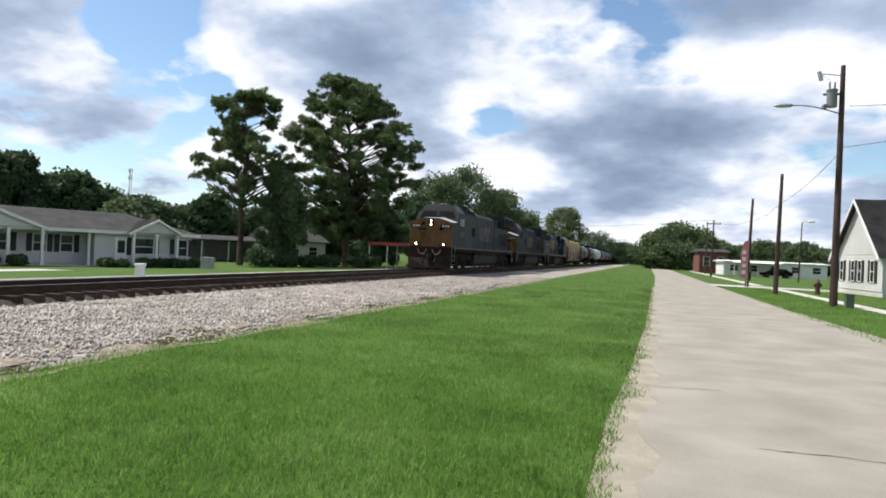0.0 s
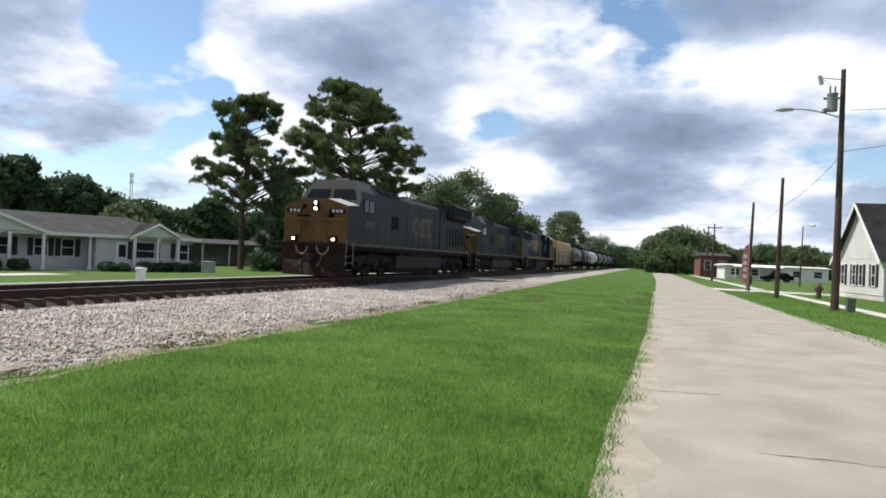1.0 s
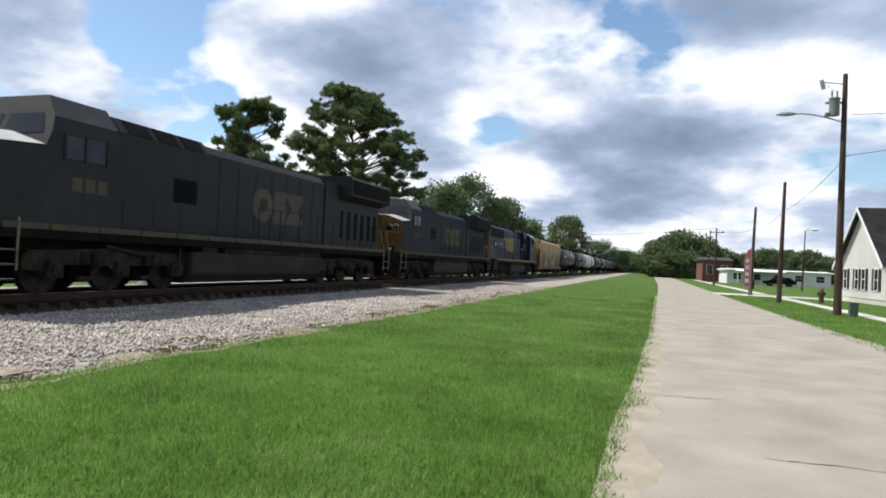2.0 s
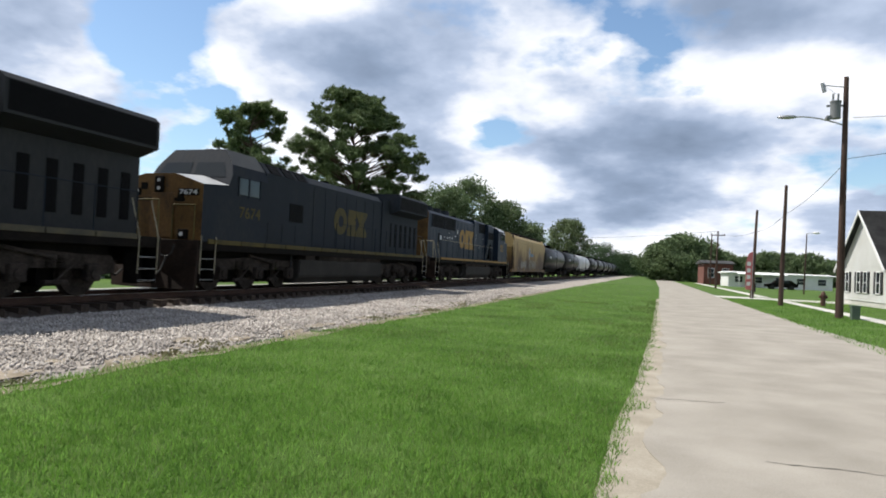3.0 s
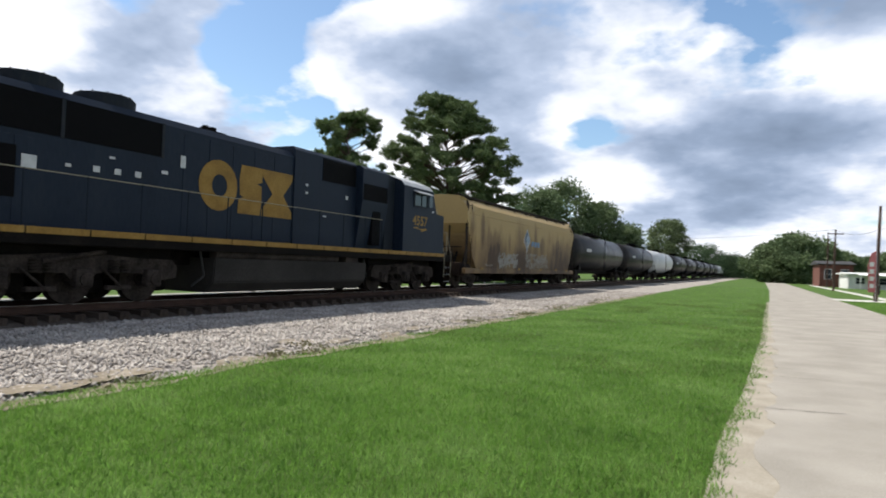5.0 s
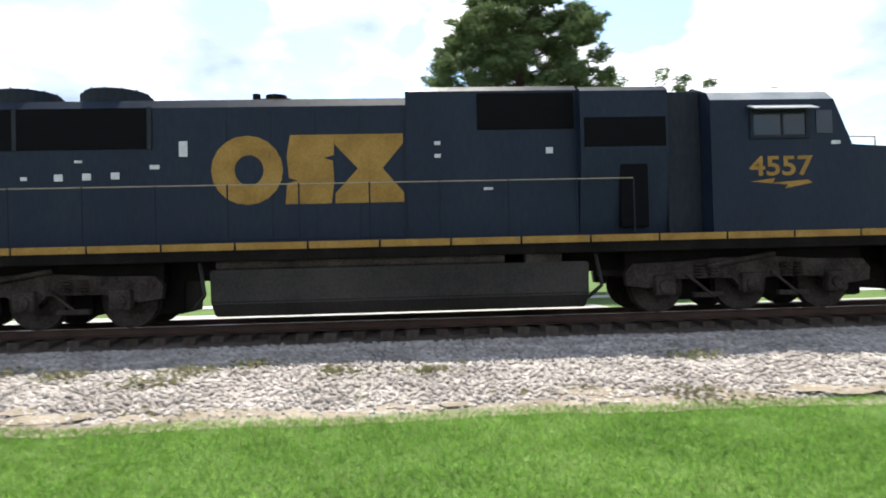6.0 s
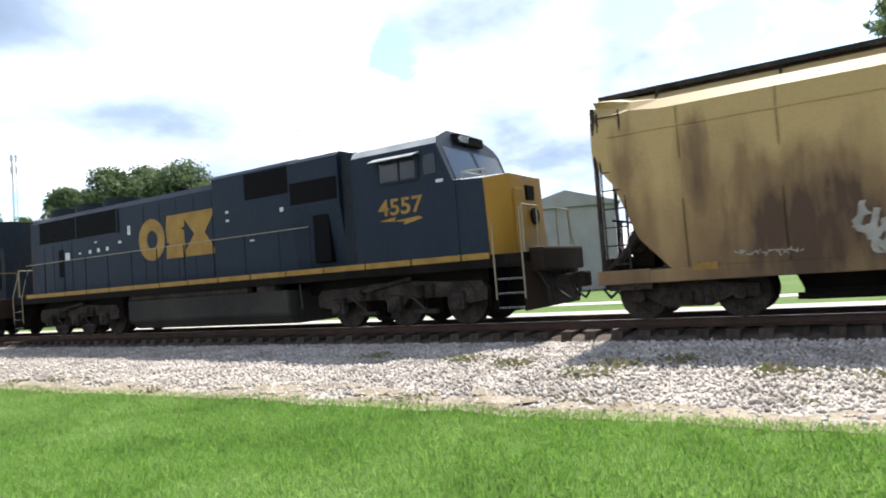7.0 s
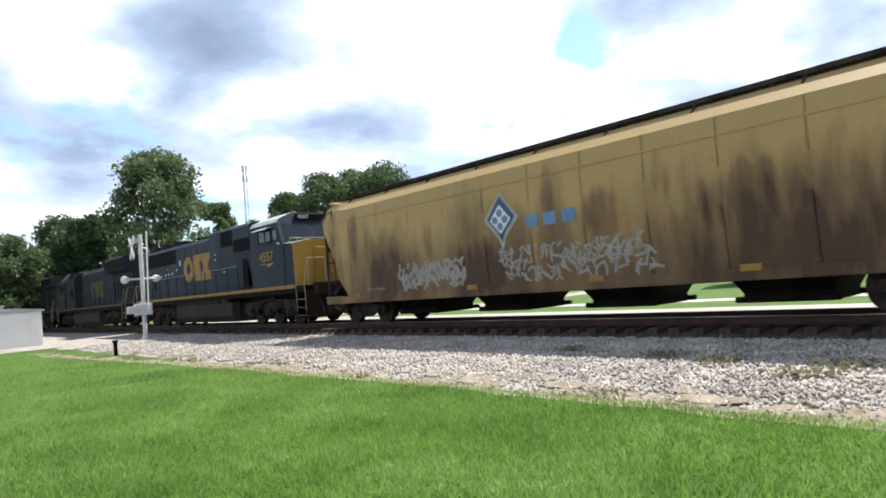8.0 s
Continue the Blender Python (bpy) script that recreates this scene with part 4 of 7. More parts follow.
    for sx in (-1, 1):
        bm = bmesh.new()
        box(bm, min(sx * 1.47, sx * 1.512), max(sx * 1.47, sx * 1.512), c1 + 0.5, c1 + 1.05, 3.0, 3.52, 0.01)
        part("side_window", bm, WINDOW, cab)
        bm = bmesh.new()
        box(bm, min(sx * 1.47, sx * 1.512), max(sx * 1.47, sx * 1.512), c1 + 1.12, c1 + 1.6, 3.0, 3.52, 0.01)
        part("side_window", bm, WINDOW, cab)
        bm = bmesh.new()
        for y in (c1 + 0.45, c1 + 1.07, c1 + 1.62):
            box(bm, min(sx * 1.5, sx * 1.53), max(sx * 1.5, sx * 1.53), y - 0.03, y + 0.03, 2.95, 3.56)
        part("window_frame", bm, paint, cab)
        if number:
            lettering("road_number", number, 0.48, mark, cab, pose(sx * 1.503, c1 + 0.35 if sx > 0 else c1 + 1.55, 2.3, 90, 0, 90 * sx), width=1.15, label="soiled yellow road number")
        else:
            for k in range(3):
                bm = bmesh.new()
                box(bm, min(sx * 1.5, sx * 1.506), max(sx * 1.5, sx * 1.506), c1 + 0.4 + 0.36 * k, c1 + 0.68 + 0.36 * k, 2.3, 2.62)
                part("number_bar", bm, mark, cab)
    for x0, x1 in ((-1.28, -0.1), (0.1, 1.28)):
        bm = bmesh.new()
        zt = 3.98
        vs = [bm.verts.new((x, c2 - max(0, z - 3.1) * 0.42 + 0.012, z)) for x, z in ((x0, 3.5), (x1, 3.5), (x1 * 0.84, zt), (x0 * 0.84, zt))]
        bm.faces.new(vs)
        bmesh.ops.solidify(bm, geom=bm.faces[:], thickness=0.02)
        part("windscreen", bm, WINDOW, cab)
    for dx in (-0.12, 0.12, 0.3):
        bm = bmesh.new()
        rod(bm, (dx, c1 + 0.7, 4.42), (dx, c1 + 0.7, 4.54), 0.02, 6)
        rod(bm, (dx, c1 + 0.5, 4.54), (dx, c1 + 0.9, 4.54), 0.05, 8)
        part("air_horn", bm, STEEL, root)
    # nose: full width, ridged top falling to the corners
    bm = bmesh.new()
    def row(y, dz):
        return [bm.verts.new(p) for p in ((-1.5, y, 1.45), (-1.5, y, 3.12 + dz), (-0.55, y, 3.42 + dz), (0.55, y, 3.42 + dz), (1.5, y, 3.12 + dz), (1.5, y, 1.45))]
    r0, r1 = row(c2 - 0.05, 0.1), row(n0, 0.0)
    for i in range(6):
        j = (i + 1) % 6
        f = bm.faces.new((r0[i], r0[j], r1[j], r1[i]))
        f.material_index = 2 if i in (1, 2, 3) else 0
    f = bm.faces.new(r1)
    f.material_index = 1
    bmesh.ops.recalc_face_normals(bm, faces=bm.faces)
    nose = part("nose", bm, [paint, NOSED, ROOFG], root, "blunt nose with dirty yellow front and pale top")
    bm = bmesh.new()
    box(bm, -0.55, 0.25, n0, n0 + 0.03, 1.55, 2.85, 0.02)
    part("nose_door", bm, NOSED, nose)
    bm = bmesh.new()
    box(bm, -0.16, 0.16, n0, n0 + 0.06, 2.86, 3.34, 0.03)
    hb = part("headlight_box", bm, BLACK, nose)
    bm = bmesh.new()
    for z in (2.98, 3.22):
        rod(bm, (0, n0 + 0.05, z), (0, n0 + 0.075, z), 0.055, 14)
    part("headlight", bm, HEADLIGHT if not number else PAPER, hb, "twin headlights")
    for x in (-1.02, 1.02):
        bm = bmesh.new()
        box(bm, x - 0.36, x + 0.36, n0, n0 + 0.03, 2.78, 2.98, 0.01)
        nbp = part("number_board", bm, BLACK, nose)
        if number:
            lettering("board_number", number, 0.2, PAPER, nbp, pose(x + 0.32, n0 + 0.032, 2.81, 90, 0, 180), width=0.62)
        else:
            for k in range(3):
                bm = bmesh.new()
                box(bm, x - 0.26 + k * 0.19, x - 0.14 + k * 0.19, n0 + 0.03, n0 + 0.036, 2.82, 2.94)
                part("number_bar", bm, PAPER, nbp)
    bm = bmesh.new()
    for x, z in ((0.55, 2.95), (-0.75, 2.6)):
        box(bm, x - 0.11, x + 0.11, n0, n0 + 0.02, z, z + 0.2)
    box(bm, -0.9, 0.9, n0, n0 + 0.02, 2.62, 2.7)
    part("nose_vents", bm, BLACK, nose)
    # front platform, ditch lights, pilot plow
    for y, s in ((half - 0.72, 1), (-half + 0.72, -1)):
        bm = bmesh.new()
        box(bm, -1.5, 1.5, min(y, y - s * 0.15), max(y, y - s * 0.15), 0.75, 1.5, 0.03)
        if s > 0:
            prism(bm, [(-1.45, 0.12), (1.45, 0.12), (1.5, 0.85), (-1.5, 0.85)], "y", y - 0.1, y + 0.02)
            vs = [bm.verts.new(p) for p in ((-1.45, y + 0.03, 0.1), (0, y + 0.42, 0.1), (1.45, y + 0.03, 0.1), (-1.4, y + 0.03, 0.75), (0, y + 0.16, 0.75), (1.4, y + 0.03, 0.75))]
            bm.faces.new((vs[0], vs[1], vs[4], vs[3]))
            bm.faces.new((vs[1], vs[2], vs[5], vs[4]))
        part("pilot", bm, PILOT, root, "black steel pilot with plow")
        coupler(root, s * half, s)
        for x in (-1, 1):
            bm = bmesh.new()
            for q in (0.6, 1.35):
                rod(bm, (x * q, y, 1.5), (x * q, y, 2.5), 0.02, 6)
            rod(bm, (x * 1.35, y, 2.5), (x * 0.6, y, 2.5), 0.02, 6)
            part("end_rail", bm, DIMYEL, root)
        bm = bmesh.new()
        pts = [(0.6, y, 2.5), (0.62, y + s * 0.05, 1.9), (0.95, y, 1.4)]
        for p, q in zip(pts, pts[1:]):
            rod(bm, p, q, 0.02, 6)
        part("end_chain", bm, DIMYEL, root)
        bm = bmesh.new()
        for x0 in (-0.5, 0.5):
            pts = [Vector((x0 + 0.28 * math.cos(a), y + s * 0.1, 1.35 - 0.35 * math.sin(a))) for a in [math.pi * k / 8 for k in range(9)]]
            for p, q in zip(pts, pts[1:]):
                rod(bm, p, q, 0.025, 6)
        part("jumper_cables", bm, RAILP if number is None else HOSE, root)
        stair(root, s * (half - 1.5), s)
    for x in (-0.95, 0.95):
        bm = bmesh.new()
        box(bm, x - 0.13, x + 0.13, half - 0.85, half - 0.68, 1.52, 1.8, 0.03)
        rod(bm, (x, half - 0.69, 1.66), (x, half - 0.665, 1.66), 0.06, 14, mat=1)
        part("ditch_light", bm, [BLACK, HEADLIGHT if not number else PAPER], root, "ditch light on the front platform")
    side_rails(root, [-half + 1.6 + 1.32 * k for k in range(int((half + 1.6) / 1.32))], 2.6, mat=DARKRAIL)
    loco_truck(root, -6.55, (-1.95, 0.0, 1.95))
    loco_truck(root, 6.55, (-1.95, 0.0, 1.95))
    return root


def car_truck(parent, yc):
    for g in (-0.89, 0.89):
        wheelset(parent, yc + g, 0.46)
    for sx in (-1, 1):
        bm = bmesh.new()
        lo, hi = min(sx * 0.93, sx * 1.08), max(sx * 0.93, sx * 1.08)
        prism(bm, [(yc + u, v) for u, v in ((-1.2, 0.36), (-1.2, 0.6), (-0.6, 0.64), (-0.35, 0.82), (0.35, 0.82), (0.6, 0.64), (1.2, 0.6), (1.2, 0.36), (0.75, 0.42), (0.4, 0.24), (-0.4, 0.24), (-0.75, 0.42))], "x", lo, hi)
        for q in (-0.2, 0, 0.2):
            rod(bm, (sx * 1.08, yc + q, 0.3), (sx * 1.08, yc + q, 0.52), 0.08, 8)
        for g in (-0.89, 0.89):
            rod(bm, (sx * 1.0, yc + g, 0.46), (sx * 1.16, yc + g, 0.46), 0.12, 10)
        part("side_frame", bm, TRUCK, parent)
    bm = bmesh.new()
    box(bm, -1.0, 1.0, yc - 0.25, yc + 0.25, 0.5, 0.8, 0.03)
    part("bolster", bm, TRUCK, parent)


def ladder(parent, x, y, z0, z1, w=0.42, mat=None):
    bm = bmesh.new()
    for d in (-w / 2, w / 2):
        rod(bm, (x, y + d, z0), (x, y + d, z1), 0.018, 6)
    z = z0 + 0.15
    while z < z1:
        rod(bm, (x, y - w / 2, z), (x, y + w / 2, z), 0.014, 5)
        z += 0.35
    part("ladder", bm, mat or TRUCK, parent)


def hopper_car(c6):
    root = thing("covered_hopper_car", TRACK_X, c6, RAIL_Z, 0, "tan covered hopper car streaked with rust and graffiti", "railway car")
    TRAIN.append((root, c6, 0))
    H = 9.58
    prof = [(1.50, 0.95), (1.53, 1.5), (1.56, 2.2), (1.56, 2.9), (1.54, 3.45), (1.50, 3.88), (1.24, 4.11), (1.0, 4.26), (0.55, 4.36), (0.0, 4.40)]

    def width(z):
        return float(np.interp(z, [p[1] for p in prof], [p[0] for p in prof]))
    bm = bmesh.new()
    stations = [(-H, 3.05), (-H + 0.35, 2.6), (-H + 0.75, 1.55), (-H + 1.3, 0.95)] + [(-H + 1.3 + k * (2 * H - 2.6) / 20, 0.95) for k in range(1, 20)]
    stations += [(-y, z) for y, z in reversed(stations[:4])]
    rings = []
    for y, z0 in stations:
        ring = []
        for x, z in prof:
            zz = z0 + (z - 0.95) * (4.4 - z0) / (4.4 - 0.95)
            ring.append((min(x, width(zz)) if z < 4.1 else x * 1.0, zz))
        pts = [(x, z) for x, z in ring] + [(-x, z) for x, z in reversed(ring[:-1])]
        rings.append([bm.verts.new((x, y, z)) for x, z in pts])
    for r, s in zip(rings, rings[1:]):
        for i in range(len(r) - 1):
            bm.faces.new((r[i], r[i + 1], s[i + 1], s[i]))
        bm.faces.new((r[-1], r[0], s[0], s[-1]))
    bm.faces.new(rings[0])
    bm.faces.new(rings[-1])
    bmesh.ops.recalc_face_normals(bm, faces=bm.faces)
    body = part("body", bm, TAN, root, "rounded tan body stained with rust", smooth=False)
    # side seams and the eave band
    for sx in (-1, 1):
        for k in range(11):
            y = -H + 1.6 + k * (2 * H - 3.2) / 10
            bm = bmesh.new()
            for (xa, za), (xb, zb) in zip(prof[:6], prof[1:7]):
                vs = [bm.verts.new((sx * (x + o), y + d, z)) for x, z, d, o in ((xa, za, -0.02, 0.004), (xa, za, 0.02, 0.004), (xb, zb, 0.02, 0.004), (xb, zb, -0.02, 0.004))]
                bm.faces.new(vs)
            bmesh.ops.solidify(bm, geom=bm.faces[:], thickness=0.006)
            part("side_seam", bm, TAN, body)
        bm = bmesh.new()
        box(bm, min(sx * 1.53, sx * 1.555), max(sx * 1.53, sx * 1.555), -H + 0.3, H - 0.3, 3.5, 3.54)
        part("side_rib", bm, TAN, body)
        bm = bmesh.new()
        box(bm, min(sx * 1.44, sx * 1.56), max(sx * 1.44, sx * 1.56), -H + 0.9, H - 0.9, 0.72, 0.96, 0.02)
        part("side_sill", bm, TAN, root, "rusty side sill")
        for y in (-7.9, -2.4, 1.6, 5.0, 7.6):
            bm = bmesh.new()
            box(bm, min(sx * 1.562, sx * 1.57), max(sx * 1.562, sx * 1.57), y, y + 0.4, 0.9, 1.03)
            part("reflector_plate", bm, YELLOW, root, "small yellow reflective plate")
        # emblem: blue diamond with a white border and dots, three blue blocks
        d0, zc = -0.95, 2.6
        def xs(z, o):
            return sx * (width(z) + o)
        bm = bmesh.new()
        dia = [(-0.0, 0.72), (0.6, 0.04), (0.12, -0.45), (0.0, -0.74), (-0.12, -0.45), (-0.6, 0.04)]
        vs = [bm.verts.new((xs(zc + b, 0.006), d0 + a, zc + b)) for a, b in dia]
        bm.faces.new(vs)
        bmesh.ops.solidify(bm, geom=bm.faces[:], thickness=0.006)
        emb = part("emblem_border", bm, LOGOW, body)
        bm = bmesh.new()
        vs = [bm.verts.new((xs(zc + b, 0.016), d0 + a * 0.8, zc + b * 0.82 + 0.03)) for a, b in dia]
        bm.faces.new(vs)
        bmesh.ops.solidify(bm, geom=bm.faces[:], thickness=0.006)
        part("emblem_field", bm, LOGOB, emb)
        bm = bmesh.new()
        flat(bm, xs(zc, 0.02), [(d0, zc + 0.4), (d0 + 0.36, zc + 0.02), (d0, zc - 0.34), (d0 - 0.36, zc + 0.02)], sx * 0.02)
        part("emblem_centre", bm, LOGOW, emb)
        for a, b in ((0, 0.19), (0, -0.15), (0.17, 0.02), (-0.17, 0.02)):
            bm = bmesh.new()
            rod(bm, (xs(zc, 0.03), d0 + a, zc + b), (xs(zc, 0.052), d0 + a, zc + b), 0.095, 14)
            part("emblem_dot", bm, LOGOB, emb)
        for k in range(3):
            bm = bmesh.new()
            y = -0.12 + k * 0.56 if sx > 0 else -1.78 - k * 0.56
            box(bm, min(xs(2.5, 0.002), xs(2.5, 0.014)), max(xs(2.5, 0.002), xs(2.5, 0.014)), min(y, y + sx * 0.38), max(y, y + sx * 0.38), 2.32, 2.62, 0.004)
            part("name_block", bm, LOGOB, body)
        # illegible sprayed tags as strokes
        rnd = random.Random(11 + sx)
        for name, ya, yb, za, zb, cnt in (("sprayed_tag", -5.4, -2.5, 0.98, 1.82, 95), ("sprayed_tag", -1.05, 3.3, 0.98, 1.9, 130), ("sprayed_tag", -7.2, -6.2, 0.98, 1.2, 24)):
            bm = bmesh.new()
            for k in range(cnt):
                u = (k + rnd.random()) / cnt
                y, zq = ya + u * (yb - ya), rnd.uniform(za, zb - 0.12)
                L, ang = rnd.uniform(0.16, 0.5) * (zb - za), rnd.choice((80, 95, 70, 110, 15, -10, 45, 130))
                wv = (0.045 if ya < -4 else 0.03) if zb - za > 0.4 else 0.01
                ca, sa = math.cos(radians(ang)), math.sin(radians(ang))
                bend, last = rnd.uniform(-0.6, 0.6), None
                for q in range(6):
                    s = -L / 2 + L * q / 5
                    off = bend * L * (1 - (2 * q / 5 - 1) ** 2) * 0.5
                    now = []
                    for b in (-wv, wv):
                        yy, z2 = y + s * ca - (b + off) * sa, max(za, min(zb, zq + 0.1 + s * sa + (b + off) * ca))
                        now.append(bm.verts.new((xs(z2, 0.008 + 0.0006 * (k % 12)), yy, z2)))
                    if last:
                        bm.faces.new((last[0], now[0], now[1], last[1]))
                    last = now
            tagged(part(name, bm, SPRAY, body, "illegible pale sprayed tag"), kind="stuff")
    # roof walkway and hatches
    bm = bmesh.new()
    for x in (-0.98, 0.98):
        box(bm, x - 0.17, x + 0.06 if x > 0 else x + 0.17, -H + 0.05, H - 0.05, 4.32, 4.42, 0.005)
        for k in range(9):
            y = -H + 1.2 + k * (2 * H - 2.4) / 8
            sgn = 1 if x > 0 else -1
            rod(bm, (sgn * 1.3, y, 4.0), (sgn * 1.0, y, 4.34), 0.028, 6)
        for k in range(17):
            y = -H + 0.5 + k * (2 * H - 1) / 16
            box(bm, x - 0.03, x + 0.03, y - 0.03, y + 0.03, 4.2, 4.36)
    part("roof_walkway", bm, TRUCK, root, "dark steel roof walkway")
    bm = bmesh.new()
    box(bm, -0.3, 0.3, -H + 0.8, H - 0.8, 4.38, 4.46, 0.02)
    for k in range(10):
        y = -H + 1.5 + k * (2 * H - 3) / 9
        box(bm, -0.38, 0.38, y - 0.08, y + 0.08, 4.44, 4.52, 0.01)
    part("roof_hatch", bm, TRUCK, root)
    # underframe, outlets, ends
    bm = bmesh.new()
    box(bm, -0.28, 0.28, -H - 0.1, H + 0.1, 0.7, 1.0, 0.02)
    part("centre_sill", bm, BLACK, root)
    for y, ab, at in ((-5.45, 0.8, 1.0), (-1.8, 0.8, 1.0), (1.85, 0.8, 1.0), (5.45, 0.8, 1.0)):
        bm = bmesh.new()
        for z0, z1, a0, a1, w0, w1 in ((0.42, 0.95, ab, at, 0.7, 1.15),):
            lo = [bm.verts.new(p) for p in ((-w0, y - a0, z0), (w0, y - a0, z0), (w0, y + a0, z0), (-w0, y + a0, z0))]
            hi = [bm.verts.new(p) for p in ((-w1, y - a1, z1), (w1, y - a1, z1), (w1, y + a1, z1), (-w1, y + a1, z1))]
            bm.faces.new(lo)
            bm.faces.new(hi)
            for i in range(4):
                j = (i + 1) % 4
                bm.faces.new((lo[i], lo[j], hi[j], hi[i]))
        box(bm, -0.78, 0.78, y - ab, y + ab, 0.26, 0.44, 0.03)
        for sx in (-1, 1):
            rod(bm, (sx * 0.84, y - ab - 0.12, 0.33), (sx * 0.84, y + ab + 0.15, 0.33), 0.06, 8)
        bmesh.ops.recalc_face_normals(bm, faces=bm.faces)
        part("hopper_outlet", bm, BLACK, root, "black discharge outlet under the car")
    for s in (-1, 1):
        bm = bmesh.new()
        box(bm, -1.5, 1.5, min(s * (H - 1.3), s * H), max(s * (H - 1.3), s * H), 0.86, 0.98, 0.02)
        box(bm, -1.2, 1.2, min(s * (H - 1.2), s * (H - 1.1)), max(s * (H - 1.2), s * (H - 1.1)), 0.98, 1.7)
        box(bm, -1.42, 1.42, min(s * (H - 0.9), s * (H - 0.1)), max(s * (H - 0.9), s * (H - 0.1)), 0.6, 0.86, 0.02)
        part("end_platform", bm, TRUCK, root)
        for sx in (-1, 1):
            bm = bmesh.new()
            box(bm, min(sx * 1.38, sx * 1.545), max(sx * 1.38, sx * 1.545), min(s * (H - 0.9), s * (H + 0.08)), max(s * (H - 0.9), s * (H + 0.08)), 0.72, 0.985, 0.02)
            part("end_sill", bm, TAN, root)
            bm = bmesh.new()
            rod(bm, (sx * 1.3, s * (H - 0.1), 1.0), (sx * 1.1, s * (H - 1.0), 2.0), 0.05, 6)
            rod(bm, (sx * 0.8, s * (H - 0.1), 1.0), (sx * 0.7, s * (H - 1.0), 2.1), 0.05, 6)
            part("end_brace", bm, TRUCK, root)
        bm = bmesh.new()
        box(bm, -1.25, 1.25, min(s * (H - 0.12), s * (H + 0.06)), max(s * (H - 0.12), s * (H + 0.06)), 0.62, 1.22, 0.03)
        part("end_beam", bm, PILOT, root)
        bm = bmesh.new()
        box(bm, -0.35, 0.5, min(s * (H - 0.75), s * (H - 0.3)), max(s * (H - 0.75), s * (H - 0.3)), 1.0, 1.75, 0.05)
        rod(bm, (-0.95, s * (H - 0.8), 1.25), (-0.4, s * (H - 0.8), 1.25), 0.22, 12)
        part("brake_valve", bm, PILOT, root)
        for x in (-1.48, 1.48):
            bm = bmesh.new()
            rod(bm, (x, s * (H - 0.05), 0.95), (x, s * (H - 0.05), 4.1), 0.05, 8)
            rod(bm, (x * 0.4, s * (H - 0.1), 0.95), (x * 0.4, s * (H - 0.1), 3.0), 0.04, 8)
            part("corner_post", bm, TRUCK, root)
            ladder(root, x * 1.02, s * (H - 0.35), 0.6, 4.0)
        bm = bmesh.new()
        for k in range(5):
            rod(bm, (-1.1 + 0.45 * k, s * (H - 0.2), 0.98), (-1.1 + 0.45 * k, s * (H - 0.2), 1.95 + 0.2 * (k % 2)), 0.025, 6)
        rod(bm, (-1.2, s * (H - 0.2), 1.95), (1.2, s * (H - 0.2), 1.95), 0.025, 6)
        rod(bm, (-0.6, s * (H - 0.45), 1.5), (0.6, s * (H - 0.45), 1.5), 0.2, 12)
        part("brake_rigging", bm, TRUCK, root)
        coupler(root, s * (H + 0.48), s)
        car_truck(root, s * (H - 1.45))
    return root


